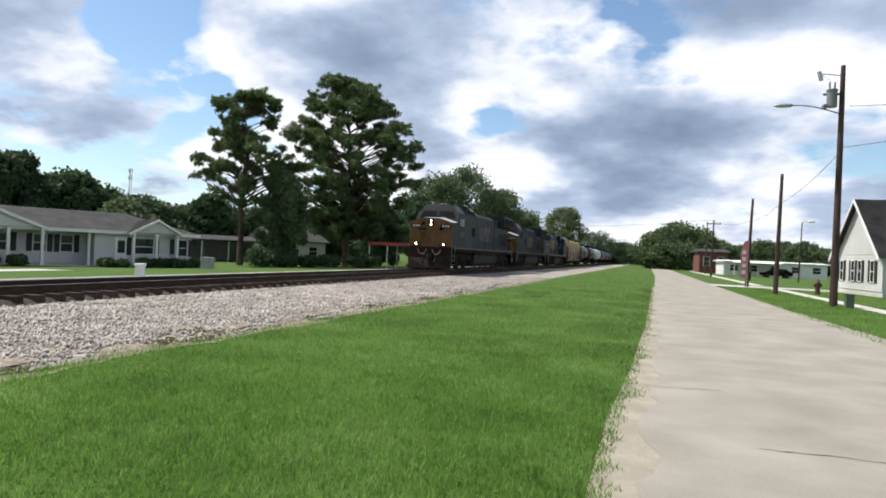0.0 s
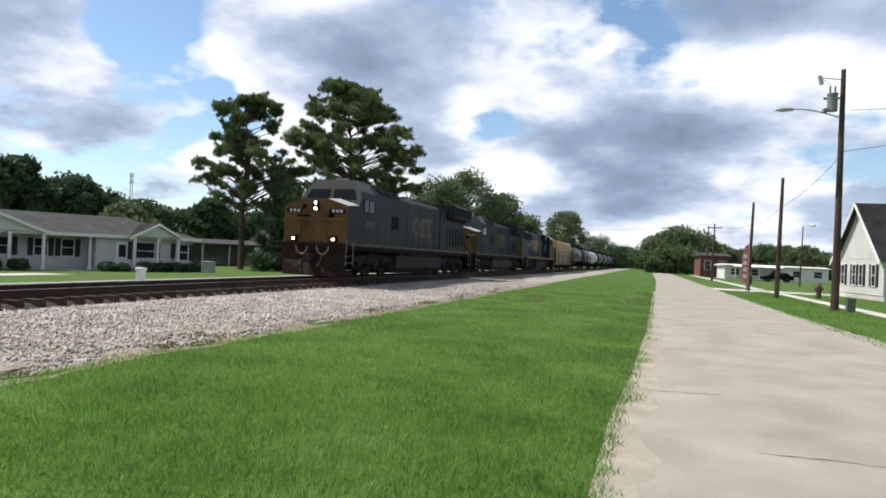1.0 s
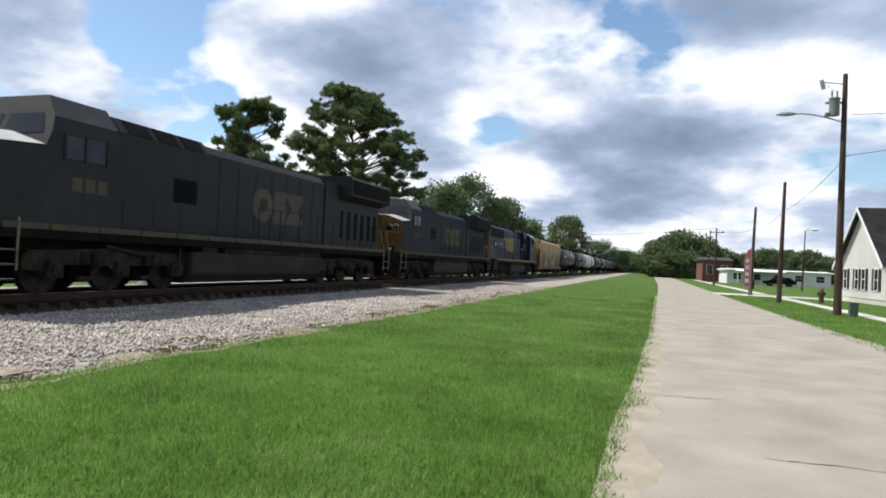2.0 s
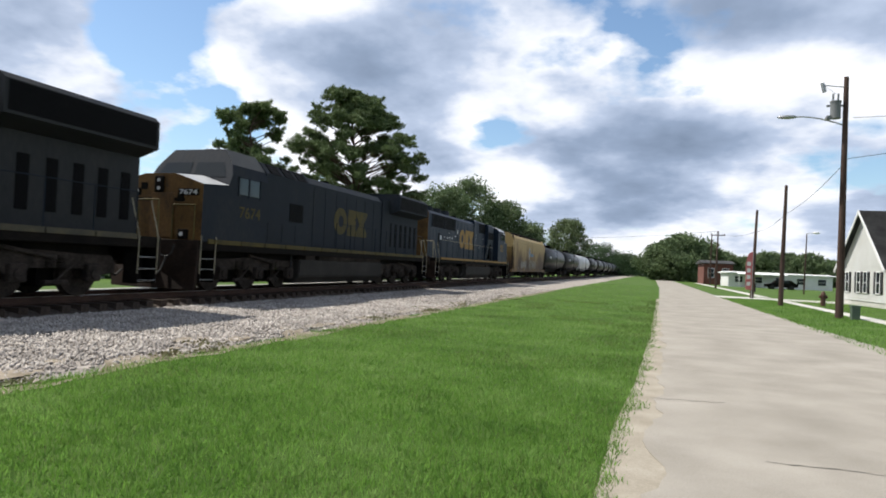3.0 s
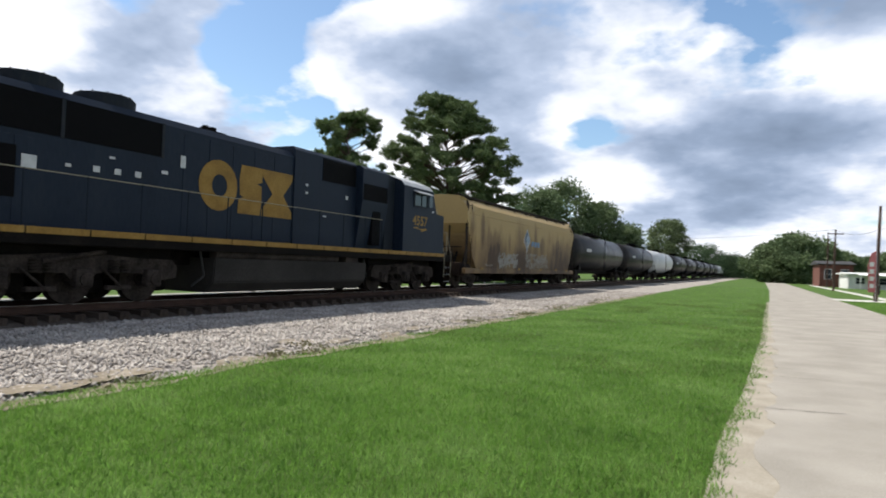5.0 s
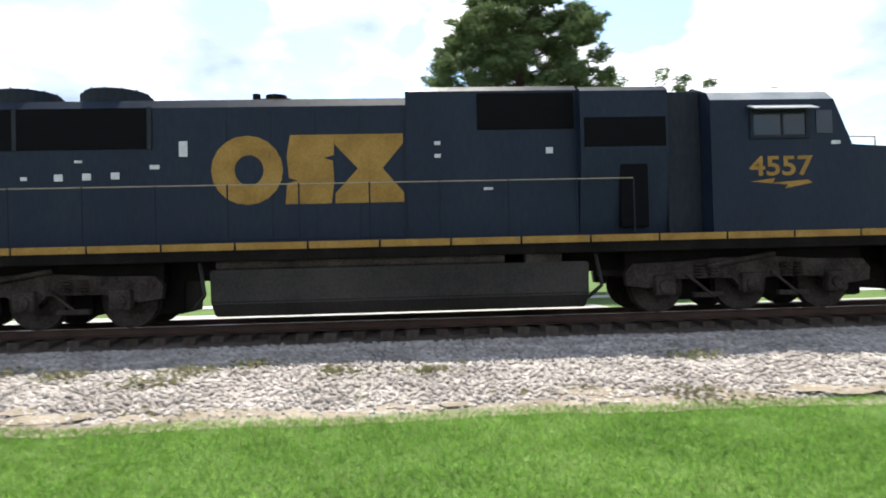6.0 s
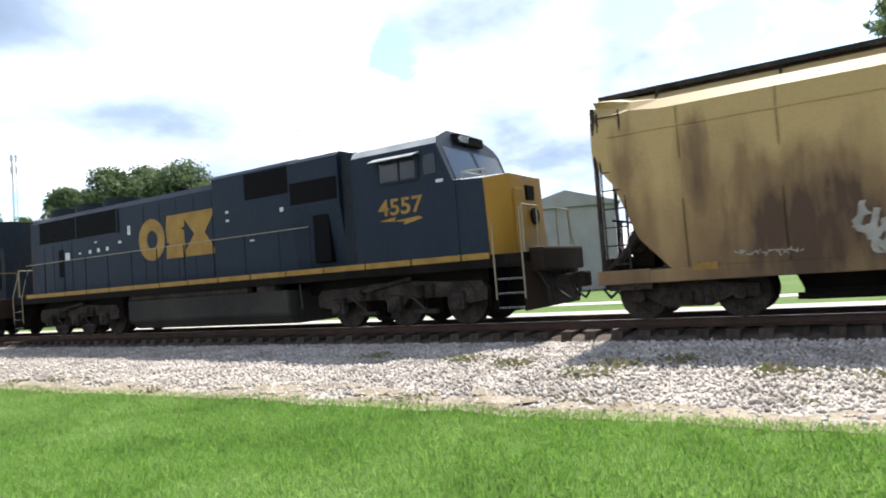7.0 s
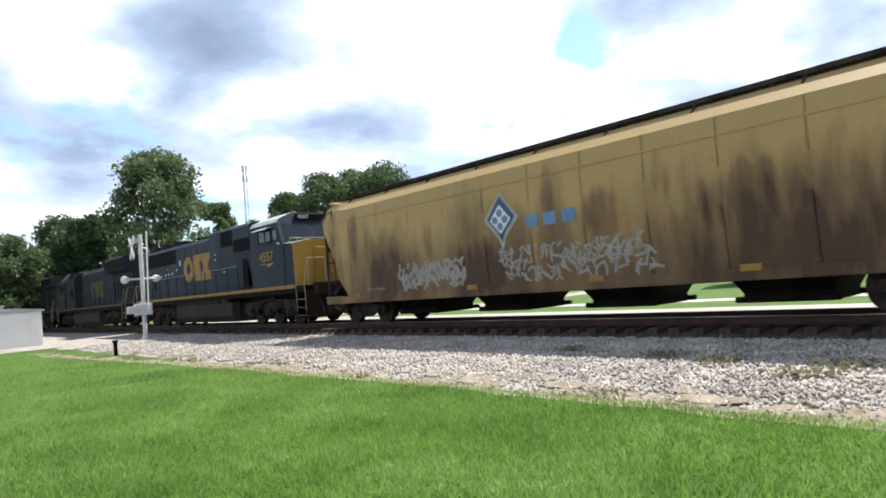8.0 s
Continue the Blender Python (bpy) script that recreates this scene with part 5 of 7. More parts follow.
def tank_car(c6, paint, label):
    root = thing("tank_car", TRACK_X, c6, RAIL_Z, 0, label, "railway car", "tank cars of the train")
    L, zc, r = 9.0, 2.45, 1.5
    bm = bmesh.new()
    seg, rings = 20, []
    for y, q in ((-L, 0.05), (-L + 0.06, 0.45), (-L + 0.25, 0.8), (-L + 0.55, 1.0), (L - 0.55, 1.0), (L - 0.25, 0.8), (L - 0.06, 0.45), (L, 0.05)):
        rings.append([bm.verts.new((r * q * math.cos(2 * math.pi * k / seg), y, zc + r * q * math.sin(2 * math.pi * k / seg))) for k in range(seg)])
    for a, b in zip(rings, rings[1:]):
        for k in range(seg):
            j = (k + 1) % seg
            bm.faces.new((a[k], a[j], b[j], b[k]))
    bm.faces.new(rings[0])
    bm.faces.new(rings[-1])
    bmesh.ops.recalc_face_normals(bm, faces=bm.faces)
    part("tank", bm, paint, root, smooth=True)
    bm = bmesh.new()
    rod(bm, (0, 0, zc + r - 0.1), (0, 0, zc + r + 0.35), 0.5, 16)
    box(bm, -0.9, 0.9, -1.4, 1.4, zc + r + 0.02, zc + r + 0.08)
    for x in (-0.9, 0.9):
        for y in (-1.4, 0, 1.4):
            rod(bm, (x, y, zc + r), (x, y, zc + r + 0.8), 0.02, 5)
        rod(bm, (x, -1.4, zc + r + 0.8), (x, 1.4, zc + r + 0.8), 0.02, 5)
    part("dome_platform", bm, BLACK, root, "manway dome with railed platform")
    bm = bmesh.new()
    box(bm, -0.3, 0.3, -L - 0.7, L + 0.7, 0.72, 1.05, 0.02)
    for s in (-1, 1):
        box(bm, -1.4, 1.4, min(s * (L - 1.5), s * (L + 0.75)), max(s * (L - 1.5), s * (L + 0.75)), 0.92, 1.02)
        box(bm, -1.1, 1.1, min(s * (L - 2.2), s * (L - 1.7)), max(s * (L - 2.2), s * (L - 1.7)), 0.9, 1.5)
    part("underframe", bm, BLACK, root)
    for x in (-1.5, 1.5):
        ladder(root, x, 0, 1.0, zc + r, mat=BLACK)
        bm = bmesh.new()
        for k in range(5):
            bm = bmesh.new()
            box(bm, min(x, x * 1.01), max(x, x * 1.01), -6.5 + 0.32 * k, -6.25 + 0.32 * k, 2.5, 2.72)
            part("marking_bar", bm, PAPER, root)
    for s in (-1, 1):
        coupler(root, s * (L + 1.25), s)
        bm = bmesh.new()
        rod(bm, (-1.3, s * (L + 0.6), 1.9), (1.3, s * (L + 0.6), 1.9), 0.025, 6)
        for x in (-1.3, 1.3):
            rod(bm, (x, s * (L + 0.6), 1.0), (x, s * (L + 0.6), 1.9), 0.025, 6)
        part("end_rail", bm, BLACK, root)
        car_truck(root, s * (L - 1.0))
    return root


emd("diesel_locomotive", -0.25, "dark blue diesel locomotive with yellow stripe, running cab last")
ge("diesel_locomotive", -22.3, 10.75, "grimy dark blue diesel locomotive with a yellow nose", "7674", NAVY, DIMYEL)
ge("diesel_locomotive", -44.2, 11.15, "leading dusty dark diesel locomotive with lit headlights and yellow nose", None, DUSTY, SOOTYEL)
hopper_car(21.42)
tanks = [tank_car(41.9, TANKB, "glossy black railway tank car"), tank_car(83.5, TANKW, "pale grey white railway tank car")]
TRAIN.append((tanks[0], 41.9, 0))
TRAIN.append((tanks[1], 83.5, 0))


def more_tanks():
    for k in range(22):
        if k in (0, 2):
            continue
        c6 = 41.9 + 20.8 * k
        src = tanks[1] if k in (9, 10, 15) else tanks[0]
        ob = copy_thing(src, pose(TRACK_X, c6, RAIL_Z))
        TRAIN.append((ob, c6, 0))
        if k < 4:
            for w, y, r in [s for s in SPIN if s[0].parent == src]:
                for ch in ob.children:
                    if ch.data == w.data and abs(ch.matrix_basis.translation.y - y) < 1e-4:
                        SPIN.append((ch, y, r))


more_tanks()


# ---------------------------------------------------------------- surroundings: materials
BARK = material("pine_bark", [(0.05, 0.036, 0.027), (0.10, 0.072, 0.054), (0.15, 0.115, 0.09)], 2, 25, stretch=(3, 3, 0.6), bump=0.6, rough=(0.85, 0.97), spec=0.1)
POLEW = material("weathered_pole_wood", [(0.04, 0.026, 0.022), (0.075, 0.05, 0.042), (0.12, 0.085, 0.072)], 1.5, 30, stretch=(3, 3, 0.3), bump=0.4, rough=(0.85, 0.97), spec=0.1)
GREYSIDE = material("grey_siding", [(0.21, 0.207, 0.21), (0.255, 0.25, 0.255), (0.30, 0.295, 0.30)], 0.6, 14, bump=0.08, rough=(0.6, 0.8), spec=0.3)
SIDING = material("white_siding", [(0.44, 0.44, 0.43), (0.53, 0.53, 0.52), (0.61, 0.61, 0.60)], 0.6, 14, bump=0.08, rough=(0.6, 0.8), spec=0.3)
CREAM = material("cream_siding", [(0.4559, 0.4538, 0.4296), (0.5238, 0.5251, 0.5067), (0.582, 0.5914, 0.5838)], 0.6, 14, bump=0.08, rough=(0.6, 0.8), spec=0.3)
TRIM = material("white_trim", [(0.66, 0.66, 0.65), (0.76, 0.76, 0.75)], 1.5, 20, bump=0.04, rough=(0.5, 0.7))
SHINGLE = material("dark_shingles", [(0.035, 0.035, 0.037), (0.06, 0.06, 0.062), (0.09, 0.09, 0.09)], 1.2, 24, bump=0.5, rough=(0.85, 0.97), spec=0.15)
SHUTTER = material("black_shutter", [(0.012, 0.012, 0.013), (0.025, 0.025, 0.026)], 3, 30, bump=0.05, rough=(0.5, 0.7))
BRICK = material("brick_red", [(0.10, 0.038, 0.03), (0.145, 0.058, 0.044), (0.19, 0.085, 0.066)], 2, 20, bump=0.2, rough=(0.85, 0.95))
HYDRANT = material("soiled_red_iron", [(0.06, 0.03, 0.022), (0.10, 0.045, 0.03)], 3, 20, bump=0.1, rough=(0.5, 0.7))
REDMETAL = material("red_canopy", [(0.32, 0.05, 0.045), (0.42, 0.08, 0.07)], 1.5, 20, bump=0.05, rough=(0.5, 0.7))
REDCLOTH = material("red_banner_cloth", [(0.45, 0.10, 0.11), (0.6, 0.22, 0.22)], 2, 20, bump=0.05, rough=(0.7, 0.9))
GALV = material("galvanised_metal", [(0.32, 0.33, 0.34), (0.45, 0.46, 0.47)], 3, 30, bump=0.05, rough=(0.35, 0.55), metal=0.6)
GREYTR = material("transformer_grey", [(0.28, 0.30, 0.30), (0.38, 0.40, 0.40)], 2, 20, bump=0.05, rough=(0.5, 0.7))
CANGREY = material("weathered_can_grey", [(0.13, 0.14, 0.145), (0.20, 0.21, 0.215)], 2, 20, bump=0.05, rough=(0.5, 0.7))
GREENBOX = material("green_pedestal", [(0.07, 0.10, 0.075), (0.10, 0.14, 0.10)], 2, 20, bump=0.05, rough=(0.6, 0.8))
WIRE = material("black_cable", [(0.02, 0.02, 0.02), (0.03, 0.03, 0.03)], 2, 20, bump=0, rough=(0.6, 0.8))
SILVER = material("silver_paint", [(0.45, 0.46, 0.47), (0.6, 0.61, 0.62)], 3, 30, bump=0.05, rough=(0.4, 0.6))
LANE = material("pale_lane_gravel", [(0.27, 0.26, 0.235), (0.34, 0.33, 0.30), (0.41, 0.40, 0.365)], 0.8, 30, bump=0.3, rough=(0.85, 0.97), spec=0.15)
LENSR = material("dark_red_lens", [(0.12, 0.01, 0.01), (0.16, 0.02, 0.015)], 3, 20, bump=0, rough=(0.2, 0.3))
DIRT = material("dry_dirt", [(0.15, 0.125, 0.088), (0.24, 0.205, 0.155), (0.36, 0.315, 0.255)], 2.5, 18, bump=0.7, rough=(0.9, 0.98), spec=0.1)


def foliage(name, stops):
    m = material(name, stops, 0.35, 3.5, bump=0, rough=(0.55, 0.75), spec=0.2)
    t = m.node_tree
    n, link = node_kit(t)
    b = t.nodes["Principled BSDF"]
    col = b.inputs["Base Color"].links[0].from_socket
    tr = n("ShaderNodeBsdfTranslucent")
    link(col, tr.inputs[0])
    mx = n("ShaderNodeMixShader")
    mx.inputs[0].default_value = 0.28
    link(b.outputs[0], mx.inputs[1])
    link(tr.outputs[0], mx.inputs[2])
    link(mx.outputs[0], t.nodes["Material Output"].inputs[0])
    return m


PINE = foliage("pine_needles", [(0.07, 0.102, 0.044), (0.112, 0.158, 0.065), (0.17, 0.225, 0.095)])
LEAF = foliage("broad_leaves", [(0.07, 0.108, 0.05), (0.115, 0.162, 0.076), (0.168, 0.22, 0.108)])
DARKLEAF = foliage("dark_leaves", [(0.0408, 0.0696, 0.0336), (0.066, 0.1104, 0.0516), (0.0984, 0.1536, 0.072)])
LIGHTLEAF = foliage("bright_leaves", [(0.09, 0.122, 0.058), (0.135, 0.175, 0.085), (0.19, 0.23, 0.125)])
DRYWEED = foliage("dry_weed", [(0.21, 0.185, 0.115), (0.185, 0.18, 0.095), (0.125, 0.15, 0.065)])

rng = np.random.default_rng(7)


def quads(name, centres, size, mat, parent=None, flat_z=0.0, aspect=1.6):
    """Many small leaves: one four-cornered blade at each centre, turned at random."""
    c = np.asarray(centres, float)
    k = len(c)
    u = rng.normal(size=(k, 3))
    u[:, 2] *= 1 - flat_z
    u /= np.linalg.norm(u, axis=1)[:, None]
    v = np.cross(u, rng.normal(size=(k, 3)))
    v /= np.linalg.norm(v, axis=1)[:, None]
    s = size * rng.uniform(0.6, 1.35, size=(k, 1))
    u, v = u * s * 0.5 * aspect, v * s * 0.5
    p = np.stack([c - u, c - v * 0.8, c + u, c + v * 0.8], axis=1).reshape(-1, 3)
    me = bpy.data.meshes.new(name)
    me.vertices.add(4 * k)
    me.vertices.foreach_set("co", p.ravel())
    me.loops.add(4 * k)
    me.loops.foreach_set("vertex_index", np.arange(4 * k))
    me.polygons.add(k)
    me.polygons.foreach_set("loop_start", np.arange(0, 4 * k, 4))
    me.update(calc_edges=True)
    me.materials.append(mat)
    ob = new(name, me)
    if parent:
        ob.parent = parent
    return ob


def puff(centre, radius, k, squash=0.7, hollow=0.55):
    d = rng.normal(size=(k, 3))
    d /= np.linalg.norm(d, axis=1)[:, None]
    r = radius * (hollow + (1 - hollow) * rng.random((k, 1)) ** 0.7) * rng.uniform(0.75, 1.15, (k, 1))
    return np.asarray(centre) + d * r * np.array([1, 1, squash])


def polar(az, dist):
    return -dist * math.sin(radians(az)), dist * math.cos(radians(az))


def limb(bm, a, b, r, r2, bow=0.15, n=4):
    a, b = Vector(a), Vector(b)
    last = a
    for i in range(1, n + 1):
        f = i / n
        p = a.lerp(b, f) + Vector((0, 0, bow * math.sin(math.pi * f) * (b - a).length))
        rod(bm, last, p, r + (r2 - r) * (f - 1 / n), 7, r + (r2 - r) * f)
        last = p


def pine_tree(az, dist, top, width, bare, label, seed, clumps, profile, ball=0.85, gap=-0.12, per=300, leaf=0.13):
    """Trunk, rising limbs, and rounded needle clumps spread through an uneven crown; profile: height share, reach share."""
    rnd = random.Random(seed)
    x, y = polar(az, dist)
    g = ground_z(x)
    root = thing("pine_tree", x, y, g, 0, label, "tree")
    H = top - g
    bm = bmesh.new()
    r0 = 0.019 * H
    pts = [Vector((rnd.uniform(-0.07, 0.07) * i, rnd.uniform(-0.07, 0.07) * i, H * 0.95 * i / 8)) for i in range(9)]
    for i in range(8):
        rod(bm, pts[i], pts[i + 1], r0 * (1 - i / 9), 9, r0 * (1 - (i + 1) / 9))

    def stem(z):
        f = max(0.0, min(7.999, z / (H * 0.95) * 8))
        return pts[int(f)].lerp(pts[int(f) + 1], f - int(f))
    crown, made, tries = [], [], 0
    while len(made) < clumps and tries < clumps * 60:
        tries += 1
        u = rnd.random()
        z = H * (bare + (1 - bare) * u)
        lop = 1 + 0.28 * noise.noise((seed, u * 3.0, 0.3))
        reach = width / 2 * float(np.interp(u, [p[0] for p in profile], [p[1] for p in profile])) * lop
        a = rnd.uniform(0, 2 * math.pi)
        rr = max(0.0, reach * rnd.random() ** 0.45 - 0.3)
        c = stem(z) + Vector((math.cos(a) * rr, math.sin(a) * rr, 0))
        c.z = min(z, H - 0.5)
        if noise.noise((c.x * 0.42 + seed, c.y * 0.42, c.z * 0.5)) < gap or any((c - m).length < ball * 0.72 for m in made):
            continue
        made.append(c)
        r = ball * rnd.uniform(0.7, 1.2)
        crown.append(puff(c, r, int(per * (r / ball) ** 2), 0.68, 0.15))
        for q in range(4):
            t = rnd.uniform(0, 6.28)
            crown.append(puff(c + Vector((math.cos(t) * r, math.sin(t) * r, rnd.uniform(-0.25, 0.4))), r * 0.42, per // 9, 0.8, 0.1))
        if rr > 0.5 and (len(made) % 2 == 0 or u < 0.3):
            limb(bm, stem(max(H * bare * 0.9, c.z - rr * rnd.uniform(0.25, 0.7))), c, r0 * 0.28 * (1.1 - 0.7 * u), 0.025, rnd.uniform(-0.04, 0.1))
    part("trunk", bm, BARK, root, "tall brown trunk with rising limbs")
    quads("crown", np.concatenate(crown), leaf, PINE, root, aspect=4.2)
    return root


def leafy_tree(az, dist, top, width, label, seed, mat=None, low=0.25, gaps=0.0, leaf=0.30, per=230, clumps=64):
    rnd = random.Random(seed)
    x, y = polar(az, dist)
    g = ground_z(x)
    root = thing("leafy_tree", x, y, g, 0, label, "tree")
    H = top - g
    bm = bmesh.new()
    r0 = 0.02 * H + 0.05
    fork = H * max(0.22, low)
    rod(bm, (0, 0, -0.1), (0.1, 0.05, fork), r0 * 1.2, 9, r0 * 0.8)
    crown = []
    for k in range(clumps):
        a, f = k * 2.4 + rnd.uniform(-0.4, 0.4), (k + rnd.random()) / clumps
        zc = H * (low + (0.97 - low) * f)
        env = (math.sin(math.pi * min(1.0, 0.12 + 0.83 * f)) ** 0.6)
        rr = width / 2 * env * (rnd.random() ** 0.45) * rnd.uniform(0.8, 1.12)
        p = Vector((math.cos(a) * rr, math.sin(a) * rr, zc))
        if k % 3 == 0:
            limb(bm, (0.1, 0.05, fork * rnd.uniform(0.8, 1.0)), p, r0 * 0.35, 0.02, rnd.uniform(0, 0.12))
        if rnd.random() < gaps:
            continue
        crown.append(puff(p, rnd.uniform(0.13, 0.23) * width * (1 - 0.45 * gaps), per, 0.75, 0.3))
    part("trunk", bm, BARK, root)
    quads("crown", np.concatenate(crown), leaf, mat or LEAF, root)
    return root


def shrub(x, y, w, h, label, mat=None, seed=0, z=None, name="shrub", category="shrub"):
    rnd = random.Random(seed)
    root = thing(name, x, y, ground_z(x) if z is None else z, 0, label, category)
    bm = bmesh.new()
    for k in range(5):
        rod(bm, (rnd.uniform(-0.1, 0.1), rnd.uniform(-0.1, 0.1), 0), (rnd.uniform(-w, w) * 0.35, rnd.uniform(-w, w) * 0.35, h * 0.7), 0.03, 5, 0.01)
    part("stems", bm, BARK, root)
    pts = [puff((rnd.uniform(-0.3, 0.3) * w, rnd.uniform(-0.3, 0.3) * w, h * rnd.uniform(0.35, 0.6)), 0.36 * min(w, h * 1.3), 90, 0.9, 0.4) for k in range(int(10 * max(1, w)))]
    quads("foliage", np.concatenate(pts), 0.16, mat or DARKLEAF, root)
    return root


# ---------------------------------------------------------------- lanes, walks
strip("far_lane", -20.4, -17.9, 0.02, LANE, "pale gravel lane behind the railway", "lane", 200, 7, 220, (0.2, 0.15), seed=21)
strip("far_lane_wide", -24.6, -17.9, 0.02, LANE, "wide pale gravel lane behind the railway", "lane", 80, -70, 7, (0.2, 0.15), seed=22)
strip("far_path", -23.4, -22.6, 0.02, LANE, "narrow pale path in the lawn", "path", 200, 9, 120, (0.08, 0.08), seed=23)
strip("back_street", -34.5, -31.5, 0.02, CONCRETE, "pale street beyond the far lawn", "road", 120, -120, 30, (0.1, 0.1), seed=25)
strip("sidewalk", 8.75, 9.55, 0.03, CONCRETE, "white concrete sidewalk beside the street", "sidewalk", 80, 20, 53, (0.02, 0.02), seed=27)
strip("sidewalk_far", 8.6, 9.5, 0.03, CONCRETE, "white concrete sidewalk further down the street", "sidewalk", 80, 60, 150, (0.02, 0.02), seed=29)


def slab(name, x0, x1, y0, y1, z, mat, label, category):
    bm = bmesh.new()
    nx = 24
    lo, hi = [], []
    for i in range(nx + 1):
        x = x0 + (x1 - x0) * i / nx
        lo.append([bm.verts.new((x, y0 + 0.15 * noise.noise((x * 0.7, 3, 1)), ground_z(x) + z - d)) for d in (0.06, 0.0)])
        hi.append([bm.verts.new((x, y1 + 0.15 * noise.noise((x * 0.7, 8, 1)), ground_z(x) + z - d)) for d in (0.0, 0.06)])
    for i in range(nx):
        a, b = lo[i] + hi[i], lo[i + 1] + hi[i + 1]
        for k in range(3):
            bm.faces.new((a[k], b[k], b[k + 1], a[k + 1]))
    bmesh.ops.recalc_face_normals(bm, faces=bm.faces)
    return tagged(finish(name, bm, mat), label, category, kind="structure")


slab("driveway", 4.9, 40.0, 54.0, 58.5, 0.02, CONCRETE, "pale driveway joining the street", "driveway")
slab("crossing_street", -12.2, -0.2, -42.5, -37.0, 0.03, ASPHALT, "pale street leading to the level crossing", "road")
slab("crossing_street_far", -60.0, -15.4, -42.5, -37.0, 0.03, ASPHALT, "pale street beyond the level crossing", "road")


def sandy_margin():
    bm = bmesh.new()
    rows = []
    for i in range(350):
        y = -12.0 + i * 0.16
        a = road_left(y) - 0.12
        rows.append([bm.verts.new((a, y, 0.006)), bm.verts.new((road_left(y) + 0.8, y, 0.006))])
    for r, s in zip(rows, rows[1:]):
        bm.faces.new((r[0], r[1], s[1], s[0]))
    tagged(finish("road_shoulder", bm, SAND), "sandy crumbling shoulder of the street", "road shoulder", kind="structure")


def cracks():
    rnd = random.Random(4)
    for k, (x, y, L, a) in enumerate(((0.05, 8.9, 0.9, 8), (1.0, 6.35, 1.3, -4), (2.6, 7.4, 0.8, 15), (0.3, 11.8, 0.7, 4), (3.2, 11.0, 0.6, -20))):
        bm = bmesh.new()
        px, py = x, y
        for i in range(14):
            qx, qy = px + L / 14 * math.cos(radians(a)), py + L / 14 * math.sin(radians(a)) + rnd.uniform(-0.03, 0.03)
            w = 0.008 * rnd.uniform(0.5, 1.4)
            bm.faces.new([bm.verts.new(p) for p in ((px, py - w, 0.017), (qx, qy - w, 0.017), (qx, qy + w, 0.017), (px, py + w, 0.017))])
            px, py = qx, qy
        tagged(finish("road_crack", bm, CRACK), "thin dark crack in the street surface", "crack", kind="structure")


sandy_margin()
cracks()


# ---------------------------------------------------------------- houses
def window_unit(parent, x, y, z, w, h, shutters=True, s=-1):
    """Sash window in a wall that faces local -y."""
    bm = bmesh.new()
    for a, b, c, d in ((-w / 2 - 0.07, w / 2 + 0.07, h, h + 0.08), (-w / 2 - 0.07, w / 2 + 0.07, -0.07, 0.0), (-w / 2 - 0.07, -w / 2, 0, h), (w / 2, w / 2 + 0.07, 0, h), (-w / 2, w / 2, h / 2 - 0.025, h / 2 + 0.025)):
        box(bm, x + a, x + b, y - 0.05, y + 0.05, z + c, z + d)
    win = part("window", bm, TRIM, parent, "white framed sash window")
    bm = bmesh.new()
    box(bm, x - w / 2, x + w / 2, y - 0.02, y + 0.02, z, z + h)
    part("pane", bm, WINDOW, win)
    if shutters:
        for sx in (-1, 1):
            bm = bmesh.new()
            xa = x + sx * (w / 2 + 0.26)
            box(bm, xa - 0.17, xa + 0.17, y - 0.045, y - 0.01, z - 0.05, z + h + 0.05, 0.01)
            for k in range(7):
                box(bm, xa - 0.13, xa + 0.13, y - 0.055, y - 0.045, z + 0.05 + k * h / 7, z + 0.05 + k * h / 7 + 0.06)
            part("shutter", bm, SHUTTER, win)


def lap_wall(bm, x0, x1, y, z0, z1, t=0.2, lap=0.16):
    """Wall along x facing -y with lapped boards."""
    outline, z = [(y + t, z1), (y + t, z0)], z0
    while z < z1 - 0.02:
        e = min(z + lap, z1)
        outline += [(y - 0.022, z), (y - 0.004, e)]
        z += lap
    prism(bm, outline, "x", x0, x1)


